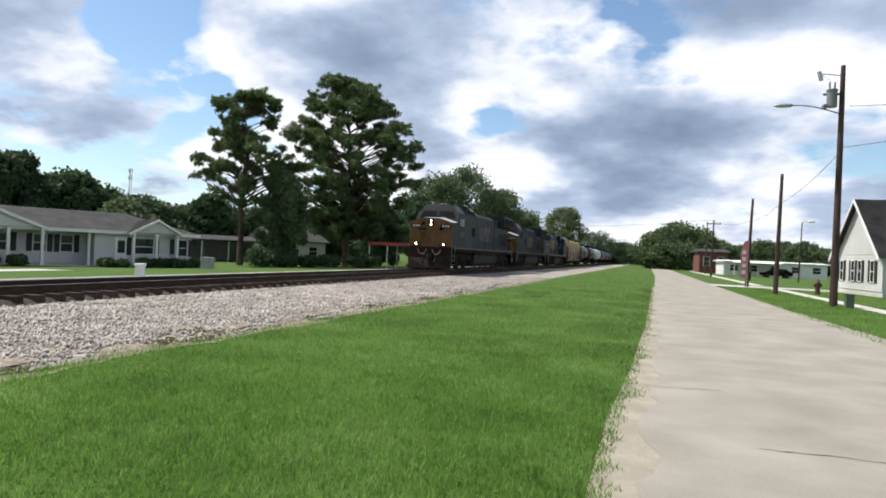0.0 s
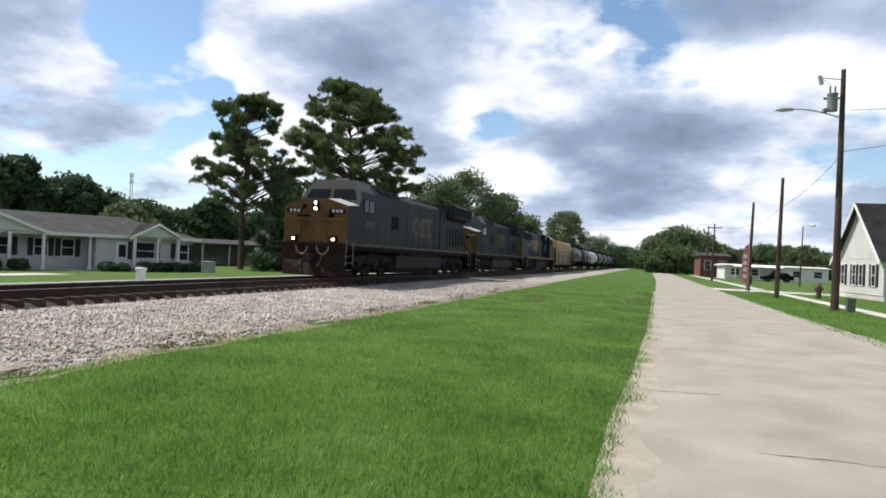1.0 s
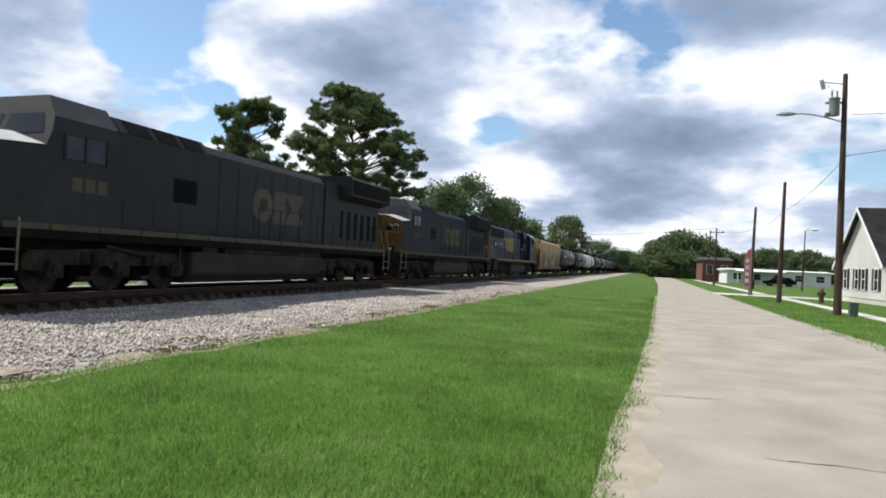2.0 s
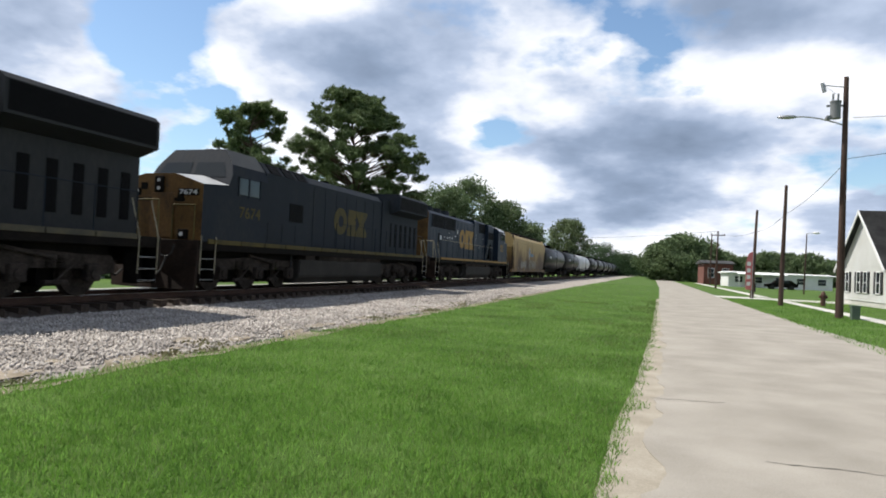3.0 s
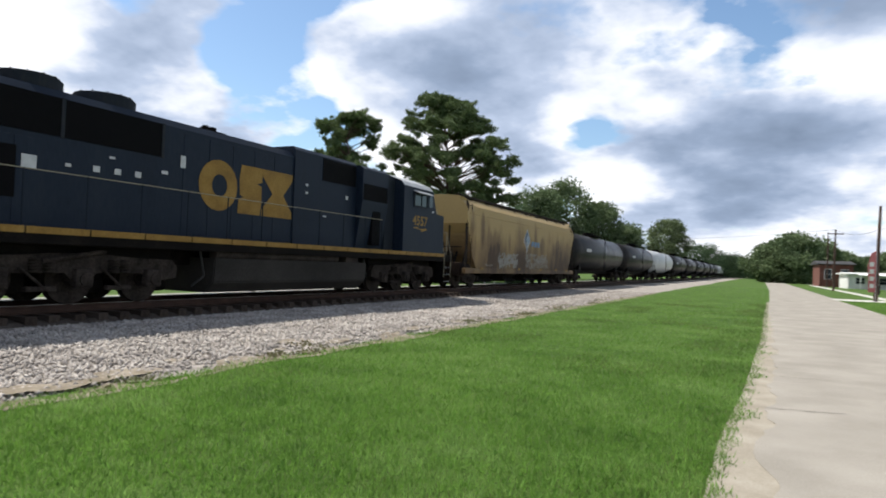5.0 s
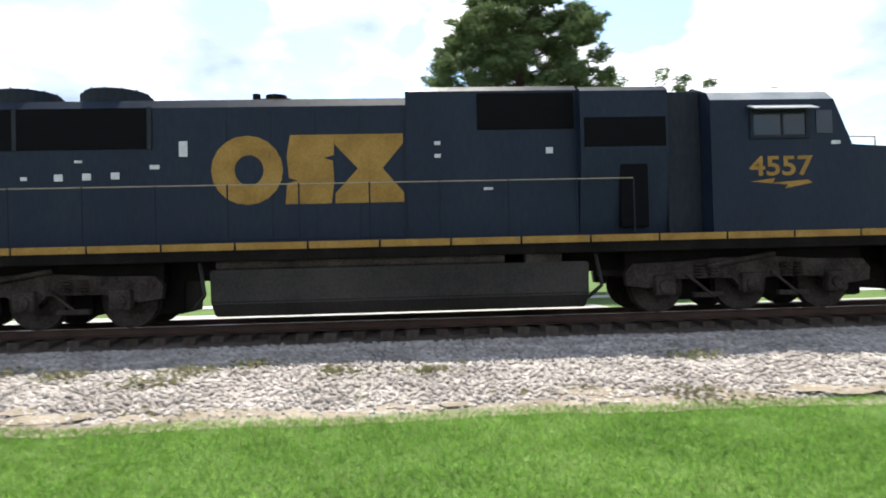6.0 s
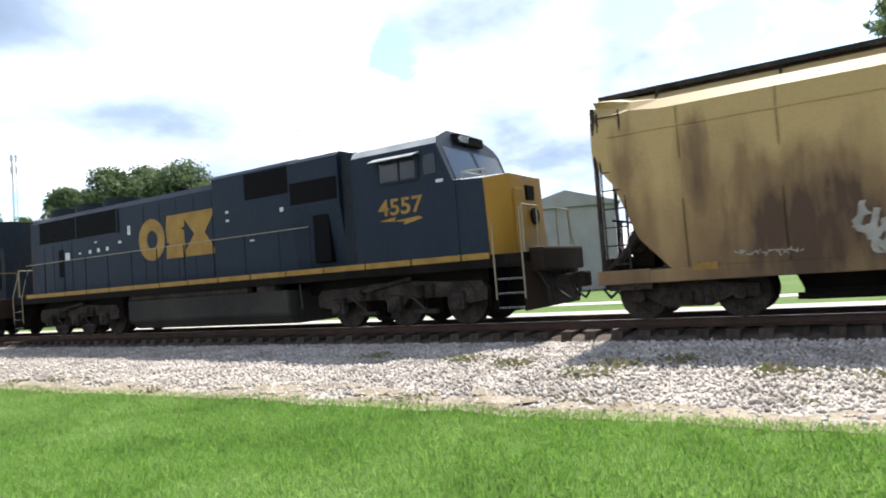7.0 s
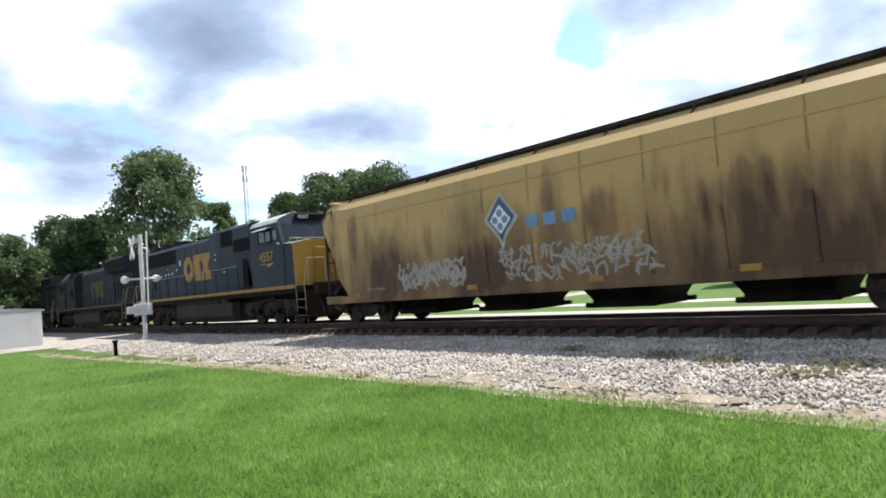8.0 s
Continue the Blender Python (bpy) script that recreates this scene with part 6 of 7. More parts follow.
def ranch_house():
    root = thing("ranch_house", -38.9, 34.5, -0.43, 62.9, "low white ranch house with dark shingle roof and porch", "house")
    E = 2.45
    bm = bmesh.new()
    lap_wall(bm, 3.2, 10.3, 0.0, 0.0, E)
    part("front_wall", bm, SIDING, root)
    bm = bmesh.new()
    lap_wall(bm, -9.0, 3.2, 1.7, 0.0, E)
    part("porch_wall", bm, SIDING, root)
    bm = bmesh.new()
    box(bm, 3.2, 3.4, 0.2, 1.7, 0, E)
    box(bm, 10.1, 10.3, 0.2, 8.0, 0, E)
    box(bm, -9.0, -8.8, 1.9, 8.0, 0, E)
    box(bm, -8.8, 10.1, 7.8, 8.0, 0, E)
    part("side_walls", bm, SIDING, root)
    # hipped main roof with thickness
    bm = bmesh.new()
    e = [(-9.5, -0.45), (10.75, -0.45), (10.75, 8.4), (-9.5, 8.4)]
    lo = [bm.verts.new((x, y, E - 0.02)) for x, y in e]
    hi = [bm.verts.new((x, y, E + 0.12)) for x, y in e]
    r = [bm.verts.new((-7.0, 4.0, 4.02)), bm.verts.new((6.6, 4.0, 4.02))]
    bm.faces.new(lo)
    for i in range(4):
        j = (i + 1) % 4
        bm.faces.new((lo[i], lo[j], hi[j], hi[i]))
    bm.faces.new((hi[0], hi[1], r[1], r[0]))
    bm.faces.new((hi[1], hi[2], r[1]))
    bm.faces.new((hi[2], hi[3], r[0], r[1]))
    bm.faces.new((hi[3], hi[0], r[0]))
    bmesh.ops.recalc_face_normals(bm, faces=bm.faces)
    roof = part("roof", bm, SHINGLE, root, "low dark grey shingle roof")
    bm = bmesh.new()
    box(bm, -9.5, 10.75, -0.49, -0.45, E - 0.08, E + 0.13)
    box(bm, 10.75, 10.79, -0.45, 8.4, E - 0.08, E + 0.13)
    part("fascia", bm, TRIM, roof, "white fascia board")

    def gable(x0, x1, peak, yf, back):
        c = (x0 + x1) / 2
        bm = bmesh.new()
        prism(bm, [(x0 + 0.2, E + 0.1), (x1 - 0.2, E + 0.1), (c, peak - 0.12)], "y", yf + 0.12, yf + 0.24)
        part("gable_wall", bm, SIDING, root)
        bm = bmesh.new()
        for a, b in ((x0 - 0.25, c), (x1 + 0.25, c)):
            vs = [bm.verts.new(p) for p in ((a, yf - 0.1, E + 0.02), (b, yf - 0.1, peak), (b, back, peak), (a, back, E + 0.02))]
            bm.faces.new(vs)
        bmesh.ops.solidify(bm, geom=bm.faces[:], thickness=0.1)
        part("gable_roof", bm, SHINGLE, root)
        bm = bmesh.new()
        for a, b in ((x0 - 0.28, c), (c, x1 + 0.28)):
            za, zb = (E + 0.0, peak) if b == c else (peak, E + 0.0)
            prism(bm, [(a, za - 0.16), (b, zb - 0.16), (b, zb + 0.03), (a, za + 0.03)], "y", yf - 0.14, yf - 0.1)
        part("rake_board", bm, TRIM, root)
    gable(5.4, 8.9, 3.55, -1.1, 3.4)
    gable(-7.2, -0.1, 3.95, -0.9, 4.0)
    for x, yy in ((-0.25, -0.75), (-2.2, -0.75), (-6.8, -0.75), (2.9, 0.2), (5.55, -0.9), (8.75, -0.9), (7.2, -0.9)):
        bm = bmesh.new()
        box(bm, x - 0.09, x + 0.09, yy - 0.09, yy + 0.09, 0.05, E, 0.015)
        box(bm, x - 0.13, x + 0.13, yy - 0.13, yy + 0.13, 0.05, 0.25, 0.01)
        box(bm, x - 0.13, x + 0.13, yy - 0.13, yy + 0.13, E - 0.15, E, 0.01)
        part("porch_post", bm, TRIM, root, "white square porch post")
    bm = bmesh.new()
    box(bm, -9, 3.2, -1.0, 1.7, -0.05, 0.08)
    box(bm, 5.4, 8.9, -1.2, 0.0, -0.05, 0.3, 0.02)
    part("porch_floor", bm, CONCRETE, root)
    bm = bmesh.new()
    for x0, x1 in ((5.6, 7.2), (7.2, 8.7)):
        box(bm, x0, x1, -0.92, -0.88, 0.95, 1.0)
        box(bm, x0, x1, -0.92, -0.88, 0.4, 0.45)
        for k in range(9):
            xx = x0 + (x1 - x0) * (k + 0.5) / 9
            box(bm, xx - 0.015, xx + 0.015, -0.915, -0.885, 0.45, 0.95)
    part("porch_railing", bm, TRIM, root)
    for x in (-4.2, -2.0, 0.2, 1.9):
        window_unit(root, x, 1.68, 0.95, 0.75, 1.15)
    for x, w in ((6.55, 1.5), (9.45, 0.9)):
        window_unit(root, x, -0.03, 0.9, w, 1.2)
    bm = bmesh.new()
    box(bm, 4.55, 5.45, -0.06, -0.02, 0.1, 2.15, 0.02)
    d = part("front_door", bm, TRIM, root, "white front door with oval glass")
    bm = bmesh.new()
    box(bm, 4.75, 5.25, -0.075, -0.06, 1.0, 1.9, 0.02)
    part("door_glass", bm, WINDOW, d)
    return root


def gable_house():
    """Cream house whose gable wall faces the street; local -y is the street side."""
    root = thing("gable_house", 13.85, 51.7, 0.0, -90 + 4, "cream sided house with steep gable and shuttered windows", "house")
    w, E, P = 4.1, 2.75, 6.55
    bm = bmesh.new()
    lap_wall(bm, -w, w, 0.0, 0.35, E, lap=0.18)
    prism(bm, [(-w, E), (w, E), (0, P - 0.15)], "y", 0.0, 0.2)
    z = E
    while z < P - 0.4:
        h0, h1 = w * (P - z) / (P - E), w * (P - z - 0.18) / (P - E)
        board = bmesh.new()
        board.faces.new([board.verts.new(p) for p in ((-h0, -0.022, z), (h0, -0.022, z), (h1, -0.006, z + 0.18), (-h1, -0.006, z + 0.18))])
        part("siding_board", board, CREAM, root)
        z += 0.18
    part("gable_wall", bm, CREAM, root)
    bm = bmesh.new()
    box(bm, -w, -w + 0.2, 0.2, 11, 0.35, E)
    box(bm, w - 0.2, w, 0.2, 11, 0.35, E)
    box(bm, -w, w, 11, 11.2, 0.35, E)
    prism(bm, [(-w, E), (w, E), (0, P - 0.15)], "y", 11, 11.2)
    part("side_walls", bm, CREAM, root)
    bm = bmesh.new()
    box(bm, -w - 0.02, w + 0.02, 0.02, 11.2, -0.1, 0.35)
    part("foundation", bm, CONCRETE, root, "grey masonry foundation")
    bm = bmesh.new()
    for s in (-1, 1):
        a = (w + 0.4) * s
        bm.faces.new([bm.verts.new(p) for p in ((a, -0.4, E - 0.3), (0, -0.4, P), (0, 11.5, P), (a, 11.5, E - 0.3))])
    bmesh.ops.solidify(bm, geom=bm.faces[:], thickness=0.14)
    roof = part("roof", bm, SHINGLE, root, "steep dark grey shingle roof")
    bm = bmesh.new()
    for s in (-1, 1):
        a = (w + 0.42) * s
        prism(bm, [(a, E - 0.52), (0, P - 0.22), (0, P + 0.02), (a, E - 0.28)], "y", -0.46, -0.4)
    part("rake_board", bm, TRIM, roof, "white rake board")
    for x in (-2.9, -0.75, 0.45, 2.6):
        window_unit(root, x, -0.03, 0.95, 0.55, 1.35)
    # lower wing on the far side
    bm = bmesh.new()
    lap_wall(bm, -w - 4.2, -w, 2.0, 0.0, 2.4, lap=0.18)
    box(bm, -w - 4.2, -w - 4.0, 2.2, 8, 0, 2.4)
    part("wing_wall", bm, SIDING, root)
    bm = bmesh.new()
    prism(bm, [(1.5, 2.35), (8.4, 2.35), (5.0, 3.6)], "x", -w - 4.6, -w)
    part("wing_roof", bm, SHINGLE, root)
    return root


def plain_house(name, x, y, rz, w, d, e, p, wall, roof_mat, label, doors=2, open_front=False):
    root = thing(name, x, y, ground_z(x), rz, label, "house")
    bm = bmesh.new()
    if not open_front:
        lap_wall(bm, -w / 2, w / 2, 0, 0, e, lap=0.25)
    box(bm, -w / 2, -w / 2 + 0.15, 0.2, d, 0, e)
    box(bm, w / 2 - 0.15, w / 2, 0.2, d, 0, e)
    box(bm, -w / 2, w / 2, d - 0.15, d, 0, e)
    part("wall", bm, wall, root)
    bm = bmesh.new()
    prism(bm, [(-0.5, e - 0.05), (d + 0.5, e - 0.05), (d + 0.5, e + 0.1), (d / 2, p), (-0.5, e + 0.1)], "x", -w / 2 - 0.4, w / 2 + 0.4)
    part("roof", bm, roof_mat, root)
    if open_front:
        for k in range(4):
            xx = -w / 2 + 0.2 + k * (w - 0.4) / 3
            bm = bmesh.new()
            box(bm, xx - 0.06, xx + 0.06, -0.3, -0.18, 0, e)
            part("post", bm, TRIM, root)
    else:
        for k in range(doors):
            window_unit(root, -w / 2 + (k + 0.5) * w / doors, -0.03, e * 0.35, min(1.2, w / doors * 0.4), e * 0.42, False)
    return root


ranch_house()
gable_house()
plain_house("garage", *polar(36.3, 76), 52, 9.0, 6, 2.3, 2.9, SIDING, SHINGLE, "white open carport behind the pine trees", open_front=True)
plain_house("small_house", *polar(29.4, 88), 60, 7.5, 7, 2.6, 4.4, SIDING, SHINGLE, "pale grey house half hidden behind pine trees")
plain_house("white_house", *polar(107.5, 62), 200, 9, 8, 7.2, 8.6, GREYSIDE, GREYSIDE, "two storey grey house beyond the railway", 3)
plain_house("long_white_building", 20.5, 122, 180 - 175, 16, 7, 2.3, 2.6, TRIM, TRIM, "long low white building with dark openings", 5)
plain_house("brick_building", 12.2, 136, 4, 5.2, 8, 4.0, 4.7, BRICK, SHINGLE, "small red brick building among trees", 2)


def canopy():
    x, y = polar(21.6, 66)
    root = thing("red_canopy", x, y, ground_z(x), 65, "small red metal canopy on thin posts", "canopy")
    bm = bmesh.new()
    box(bm, -2.0, 2.0, -1.4, 1.4, 2.25, 2.55, 0.03)
    part("roof", bm, REDMETAL, root, "flat red roof")
    for px in (-1.9, 1.9):
        for py in (-1.3, 1.3):
            bm = bmesh.new()
            rod(bm, (px, py, 0), (px, py, 2.3), 0.05, 8)
            part("post", bm, TRIM, root)


def awning():
    root = thing("bright_awning", 17.2, 119.5, 0.0, 0, "bright white sheet metal awning before the low building", "awning")
    bm = bmesh.new()
    prism(bm, [(-1.6, 2.1), (1.6, 2.5), (1.6, 2.58), (-1.6, 2.18)], "x", -3.6, 3.8)
    part("sheet", bm, TRIM, root)
    for px in (-3.4, 0.1, 3.6):
        bm = bmesh.new()
        rod(bm, (px, -1.5, 0), (px, -1.5, 2.12), 0.06, 8)
        part("post", bm, TRIM, root)


def parked_car():
    root = thing("parked_car", 19.0, 112, 0.0, 92, "dark parked car seen from the side", "car")
    bm = bmesh.new()
    prism(bm, [(-2.2, 0.35), (2.2, 0.35), (2.25, 0.75), (1.3, 0.9), (0.7, 1.4), (-1.2, 1.42), (-1.9, 0.95), (-2.25, 0.85)], "x", -0.85, 0.85)
    bmesh.ops.bevel(bm, geom=list(bm.edges), offset=0.06, segments=2, affect="EDGES")
    part("body", bm, BLACK, root)
    for sx in (-0.8, 0.8):
        for yy in (-1.35, 1.35):
            bm = bmesh.new()
            rod(bm, (sx - 0.1, yy, 0.32), (sx + 0.1, yy, 0.32), 0.32, 16)
            part("wheel", bm, HOSE, root)
        bm = bmesh.new()
        prism(bm, [(-1.1, 0.98), (0.85, 0.98), (0.6, 1.34), (-1.0, 1.36)], "x", sx * 1.07 - 0.01, sx * 1.07 + 0.01)
        part("side_glass", bm, WINDOW, root)


canopy()
awning()
parked_car()


# ---------------------------------------------------------------- poles, wires, small things
def pole(x, y, h, lean, label, r=0.15, lamp=False, arm=False, small_lamp=False):
    root = thing("utility_pole", x, y, 0, 0, label, "utility pole", "wooden poles along the street")
    top = Vector((lean, 0, h))
    bm = bmesh.new()
    rod(bm, (0, 0, -0.2), top, r, 12, r * 0.58)
    part("shaft", bm, POLEW, root)
    if lamp:
        bm = bmesh.new()
        last = Vector((lean * 0.8, 0, h - 2.15))
        for k in range(1, 7):
            f = k / 6
            p = Vector((lean * 0.8 - 2.0 * f, -0.1 * f, h - 2.15 + 0.42 * math.sin(f * math.pi * 0.55)))
            rod(bm, last, p, 0.03, 8)
            last = p
        part("lamp_arm", bm, GALV, root)
        bm = bmesh.new()
        bmesh.ops.create_uvsphere(bm, u_segments=14, v_segments=8, radius=1, matrix=Matrix.LocRotScale(last + Vector((-0.32, 0, 0.0)), None, (0.42, 0.16, 0.09)))
        part("lamp_head", bm, GALV, root, "grey cobra street lamp head", smooth=True)
        bm = bmesh.new()
        rod(bm, (lean - 0.42, -0.1, h - 1.85), (lean - 0.42, -0.1, h - 1.15), 0.21, 16)
        rod(bm, (lean - 0.42, -0.1, h - 1.15), (lean - 0.42, -0.1, h - 1.08), 0.23, 16)
        box(bm, lean - 0.75, lean - 0.1, -0.04, 0.04, h - 1.3, h - 1.22)
        box(bm, lean - 0.78, lean - 0.62, -0.3, 0.1, h - 1.9, h - 1.75)
        for d in (-0.1, 0.1):
            rod(bm, (lean - 0.42 + d, -0.1, h - 1.02), (lean - 0.42 + d, -0.1, h - 0.75), 0.04, 8)
        part("transformer", bm, CANGREY, root, "grey pole transformer can")
        bm = bmesh.new()
        rod(bm, (lean, 0, h - 0.45), (lean - 0.85, -0.05, h - 0.35), 0.025, 6)
        rod(bm, (lean - 0.85, -0.05, h - 0.65), (lean - 0.95, -0.05, h - 0.25), 0.09, 10)
        rod(bm, (lean - 0.4, -0.05, h - 0.75), (lean - 0.85, -0.05, h - 0.38), 0.01, 5)
        part("cutout_fuse", bm, GALV, root)
    if small_lamp:
        bm = bmesh.new()
        rod(bm, top, top + Vector((0.7, 0, 0.12)), 0.03, 6)
        part("lamp_arm", bm, GALV, root)
        bm = bmesh.new()
        bmesh.ops.create_uvsphere(bm, u_segments=12, v_segments=8, radius=1, matrix=Matrix.LocRotScale(top + Vector((0.95, 0, 0.1)), None, (0.4, 0.2, 0.14)))
        part("lamp_head", bm, TRIM, root, "white street lamp head", smooth=True)
    if arm:
        bm = bmesh.new()
        box(bm, lean - 0.9, lean + 0.9, -0.06, 0.06, h - 0.6, h - 0.48)
        for d in (-0.8, 0.8):
            rod(bm, (lean + d, 0, h - 0.48), (lean + d, 0, h - 0.3), 0.04, 6)
        part("crossarm", bm, POLEW, root)
    return (x + lean, y, h)


tops = [pole(7.87, 32.7, 10.6, 0.02, "tall brown utility pole with street lamp and transformer", 0.17, lamp=True),
        pole(7.45, 43.9, 7.25, 0.12, "bare brown wooden pole", 0.15),
        pole(7.5, 56.2, 6.9, 0.2, "bare slightly leaning wooden pole", 0.15),
        pole(8.2, 94.5, 7.6, 0.1, "distant brown pole with crossarm", 0.15, arm=True),
        pole(9.6, 121.5, 8.9, 0.1, "distant thin brown pole", 0.14)]
pole(16.6, 84.0, 6.9, 0.15, "thin grey pole behind the white building", 0.1, small_lamp=True)


def wire(a, b, sag, r=0.012):
    a, b = Vector(a), Vector(b)
    bm = bmesh.new()
    last = a
    for k in range(1, 13):
        f = k / 12
        p = a.lerp(b, f) - Vector((0, 0, 4 * sag * f * (1 - f)))
        rod(bm, last, p, r, 5)
        last = p
    tagged(finish("overhead_wire", bm, WIRE), "thin black overhead wire between poles", "wire", "overhead wires")


wire((8.05, 32.7, 7.0), (7.55, 43.9, 5.5), 0.25)
wire((7.55, 43.9, 5.5), (7.65, 56.2, 5.2), 0.25)
wire((7.65, 56.2, 5.2), tops[3], 0.5)
wire(tops[3], tops[4], 0.4)
wire((8.05, 32.7, 7.0), (17.5, 26.0, 8.3), 0.2)
wire((8.2, 32.7, 8.8), (17.5, 24.0, 7.9), 0.2)
wire(tops[3], (-30, 150, 9.0), 0.7, 0.02)


def banner():
    root = thing("feather_banner", 7.25, 54.5, 0, 0, "red and white feather banner on a pole", "banner")
    bm = bmesh.new()
    rod(bm, (0, 0, 0), (0.05, 0, 3.6), 0.025, 6)
    part("staff", bm, GALV, root)
    bm = bmesh.new()
    prism(bm, [(0.02, 0.7), (-0.42, 0.7), (-0.46, 2.6), (-0.28, 3.4), (0.03, 3.6)], "y", -0.012, 0.012)
    part("cloth", bm, REDCLOTH, root, "faded red cloth")
    bm = bmesh.new()
    for k in range(4):
        box(bm, -0.36, -0.1, -0.02, 0.02, 1.0 + 0.5 * k, 1.3 + 0.5 * k)
    part("pale_bars", bm, TRIM, root)


def pedestal(x, y, w, h, mat, label, name="utility_pedestal"):
    root = thing(name, x, y, ground_z(x), 0, label, "utility box")
    bm = bmesh.new()
    box(bm, -w / 2, w / 2, -w / 2, w / 2, -0.05, h * 0.86, 0.02)
    part("body", bm, mat, root)
    bm = bmesh.new()
    box(bm, -w / 2 - 0.03, w / 2 + 0.03, -w / 2 - 0.03, w / 2 + 0.03, h * 0.86, h, 0.03)
    part("cap", bm, mat, root)


def hydrant():
    root = thing("fire_hydrant", 10.4, 47.0, 0, 0, "dark red fire hydrant on the lawn", "fire hydrant")
    bm = bmesh.new()
    rod(bm, (0, 0, 0), (0, 0, 0.75), 0.15, 14, 0.14)
    rod(bm, (0, 0, 0.75), (0, 0, 0.95), 0.17, 14, 0.06)
    part("barrel", bm, HYDRANT, root)
    for d in ((0.23, 0), (-0.23, 0), (0, -0.23)):
        bm = bmesh.new()
        rod(bm, (0, 0, 0.6), (d[0], d[1], 0.6), 0.1, 10)
        part("outlet_cap", bm, HYDRANT, root)


banner()
hydrant()
pedestal(8.35, 32.2, 0.32, 0.62, GREENBOX, "green utility pedestal beside the pole")
pedestal(*polar(36.8, 52), 0.7, 0.85, GREYTR, "pale grey utility box on the lawn")
pedestal(-17.35, 19.4, 0.24, 0.78, TRIM, "white marker post with a cap beside the track", "marker_post")
pedestal(11.2, 83.0, 0.5, 1.0, HOSE, "dark bin beside the sidewalk", "waste_bin")


def mast(az, dist, top, label):
    x, y = polar(az, dist)
    root = thing("radio_mast", x, y, ground_z(x), 20, label, "radio mast")
    for k in range(3):
        a = 2 * math.pi * k / 3
        bm = bmesh.new()
        rod(bm, (0.45 * math.cos(a), 0.45 * math.sin(a), 0), (0.3 * math.cos(a), 0.3 * math.sin(a), top), 0.06, 6)
        part("leg", bm, GALV, root)
    bm = bmesh.new()
    z = 1.0
    k = 0
    while z < top:
        a, b = 2 * math.pi * (k % 3) / 3, 2 * math.pi * ((k + 1) % 3) / 3
        rod(bm, (0.4 * math.cos(a), 0.4 * math.sin(a), z), (0.4 * math.cos(b), 0.4 * math.sin(b), z + 0.7), 0.03, 5)
        z += 0.45
        k += 1
    part("lattice", bm, GALV, root)
    for z in (top - 0.4, top - 2.2):
        for k in range(3):
            a = 2 * math.pi * k / 3
            bm = bmesh.new()
            box(bm, 0.42 * math.cos(a) - 0.08, 0.42 * math.cos(a) + 0.08, 0.42 * math.sin(a) - 0.08, 0.42 * math.sin(a) + 0.08, z - 0.5, z + 0.5)
            part("antenna", bm, GALV, root)


mast(42.8, 190, 20.2, "thin grey lattice radio mast far behind the trees")
mast(155.0, 115, 24.5, "grey lattice radio mast with antennas above the trees")


def crossing_signal():
    root = thing("crossing_signal", -10.1, -33.6, 0.08, 0, "silver level crossing signal with crossbuck and lights", "crossing signal")
    bm = bmesh.new()
    rod(bm, (0, 0, 0), (0, 0, 5.1), 0.1, 12)
    rod(bm, (0, 0, 0), (0, 0, 0.3), 0.2, 12, 0.09)
    part("mast", bm, SILVER, root, "silver-painted mast")
    for a in (48, -48):
        bm = bmesh.new()
        box(bm, -0.68, 0.68, -0.012, 0.012, -0.11, 0.11)
        bmesh.ops.transform(bm, matrix=Matrix.Translation((0.42 if a > 0 else 0.39, 0.0, 4.45)) @ Matrix.Rotation(radians(86), 4, "Z") @ Matrix.Rotation(radians(a), 4, "Y"), verts=bm.verts)
        part("crossbuck_board", bm, TRIM, root, "white crossbuck board")
    bm = bmesh.new()
    rod(bm, (0.0, 0, 4.75), (0.35, 0, 4.75), 0.03, 8)
    rod(bm, (0.28, -0.05, 4.8), (0.28, 0.12, 4.8), 0.15, 12)
    part("bell", bm, GALV, root)
    bm = bmesh.new()
    rod(bm, (-0.8, 0, 2.95), (0.8, 0, 2.95), 0.05, 8)
    part("light_bar", bm, SILVER, root)
    for x in (-0.72, 0.72):
        for s in (-1,):
            bm = bmesh.new()
            rod(bm, (x, 0.16, 2.95), (x, -0.3, 2.95), 0.11, 14, 0.19)
            lamp = part("signal_lamp", bm, SILVER, root)
            bm = bmesh.new()
            rod(bm, (x, s * 0.3, 2.95), (x, s * 0.31, 2.95), 0.14, 14)
            part("lens", bm, LENSR, lamp)
    bm = bmesh.new()
    box(bm, -0.32, 0.38, -0.25, 0.25, 1.2, 1.75, 0.04)
    box(bm, 0.4, 0.75, -0.15, 0.15, 1.3, 1.65, 0.03)
    part("gate_mechanism", bm, SILVER, root, "silver gate mechanism box")
    bm = bmesh.new()
    rod(bm, (-0.12, 0.3, 1.45), (-0.12, 0.6, 5.2), 0.035, 6)
    part("raised_gate_arm", bm, TRIM, root)


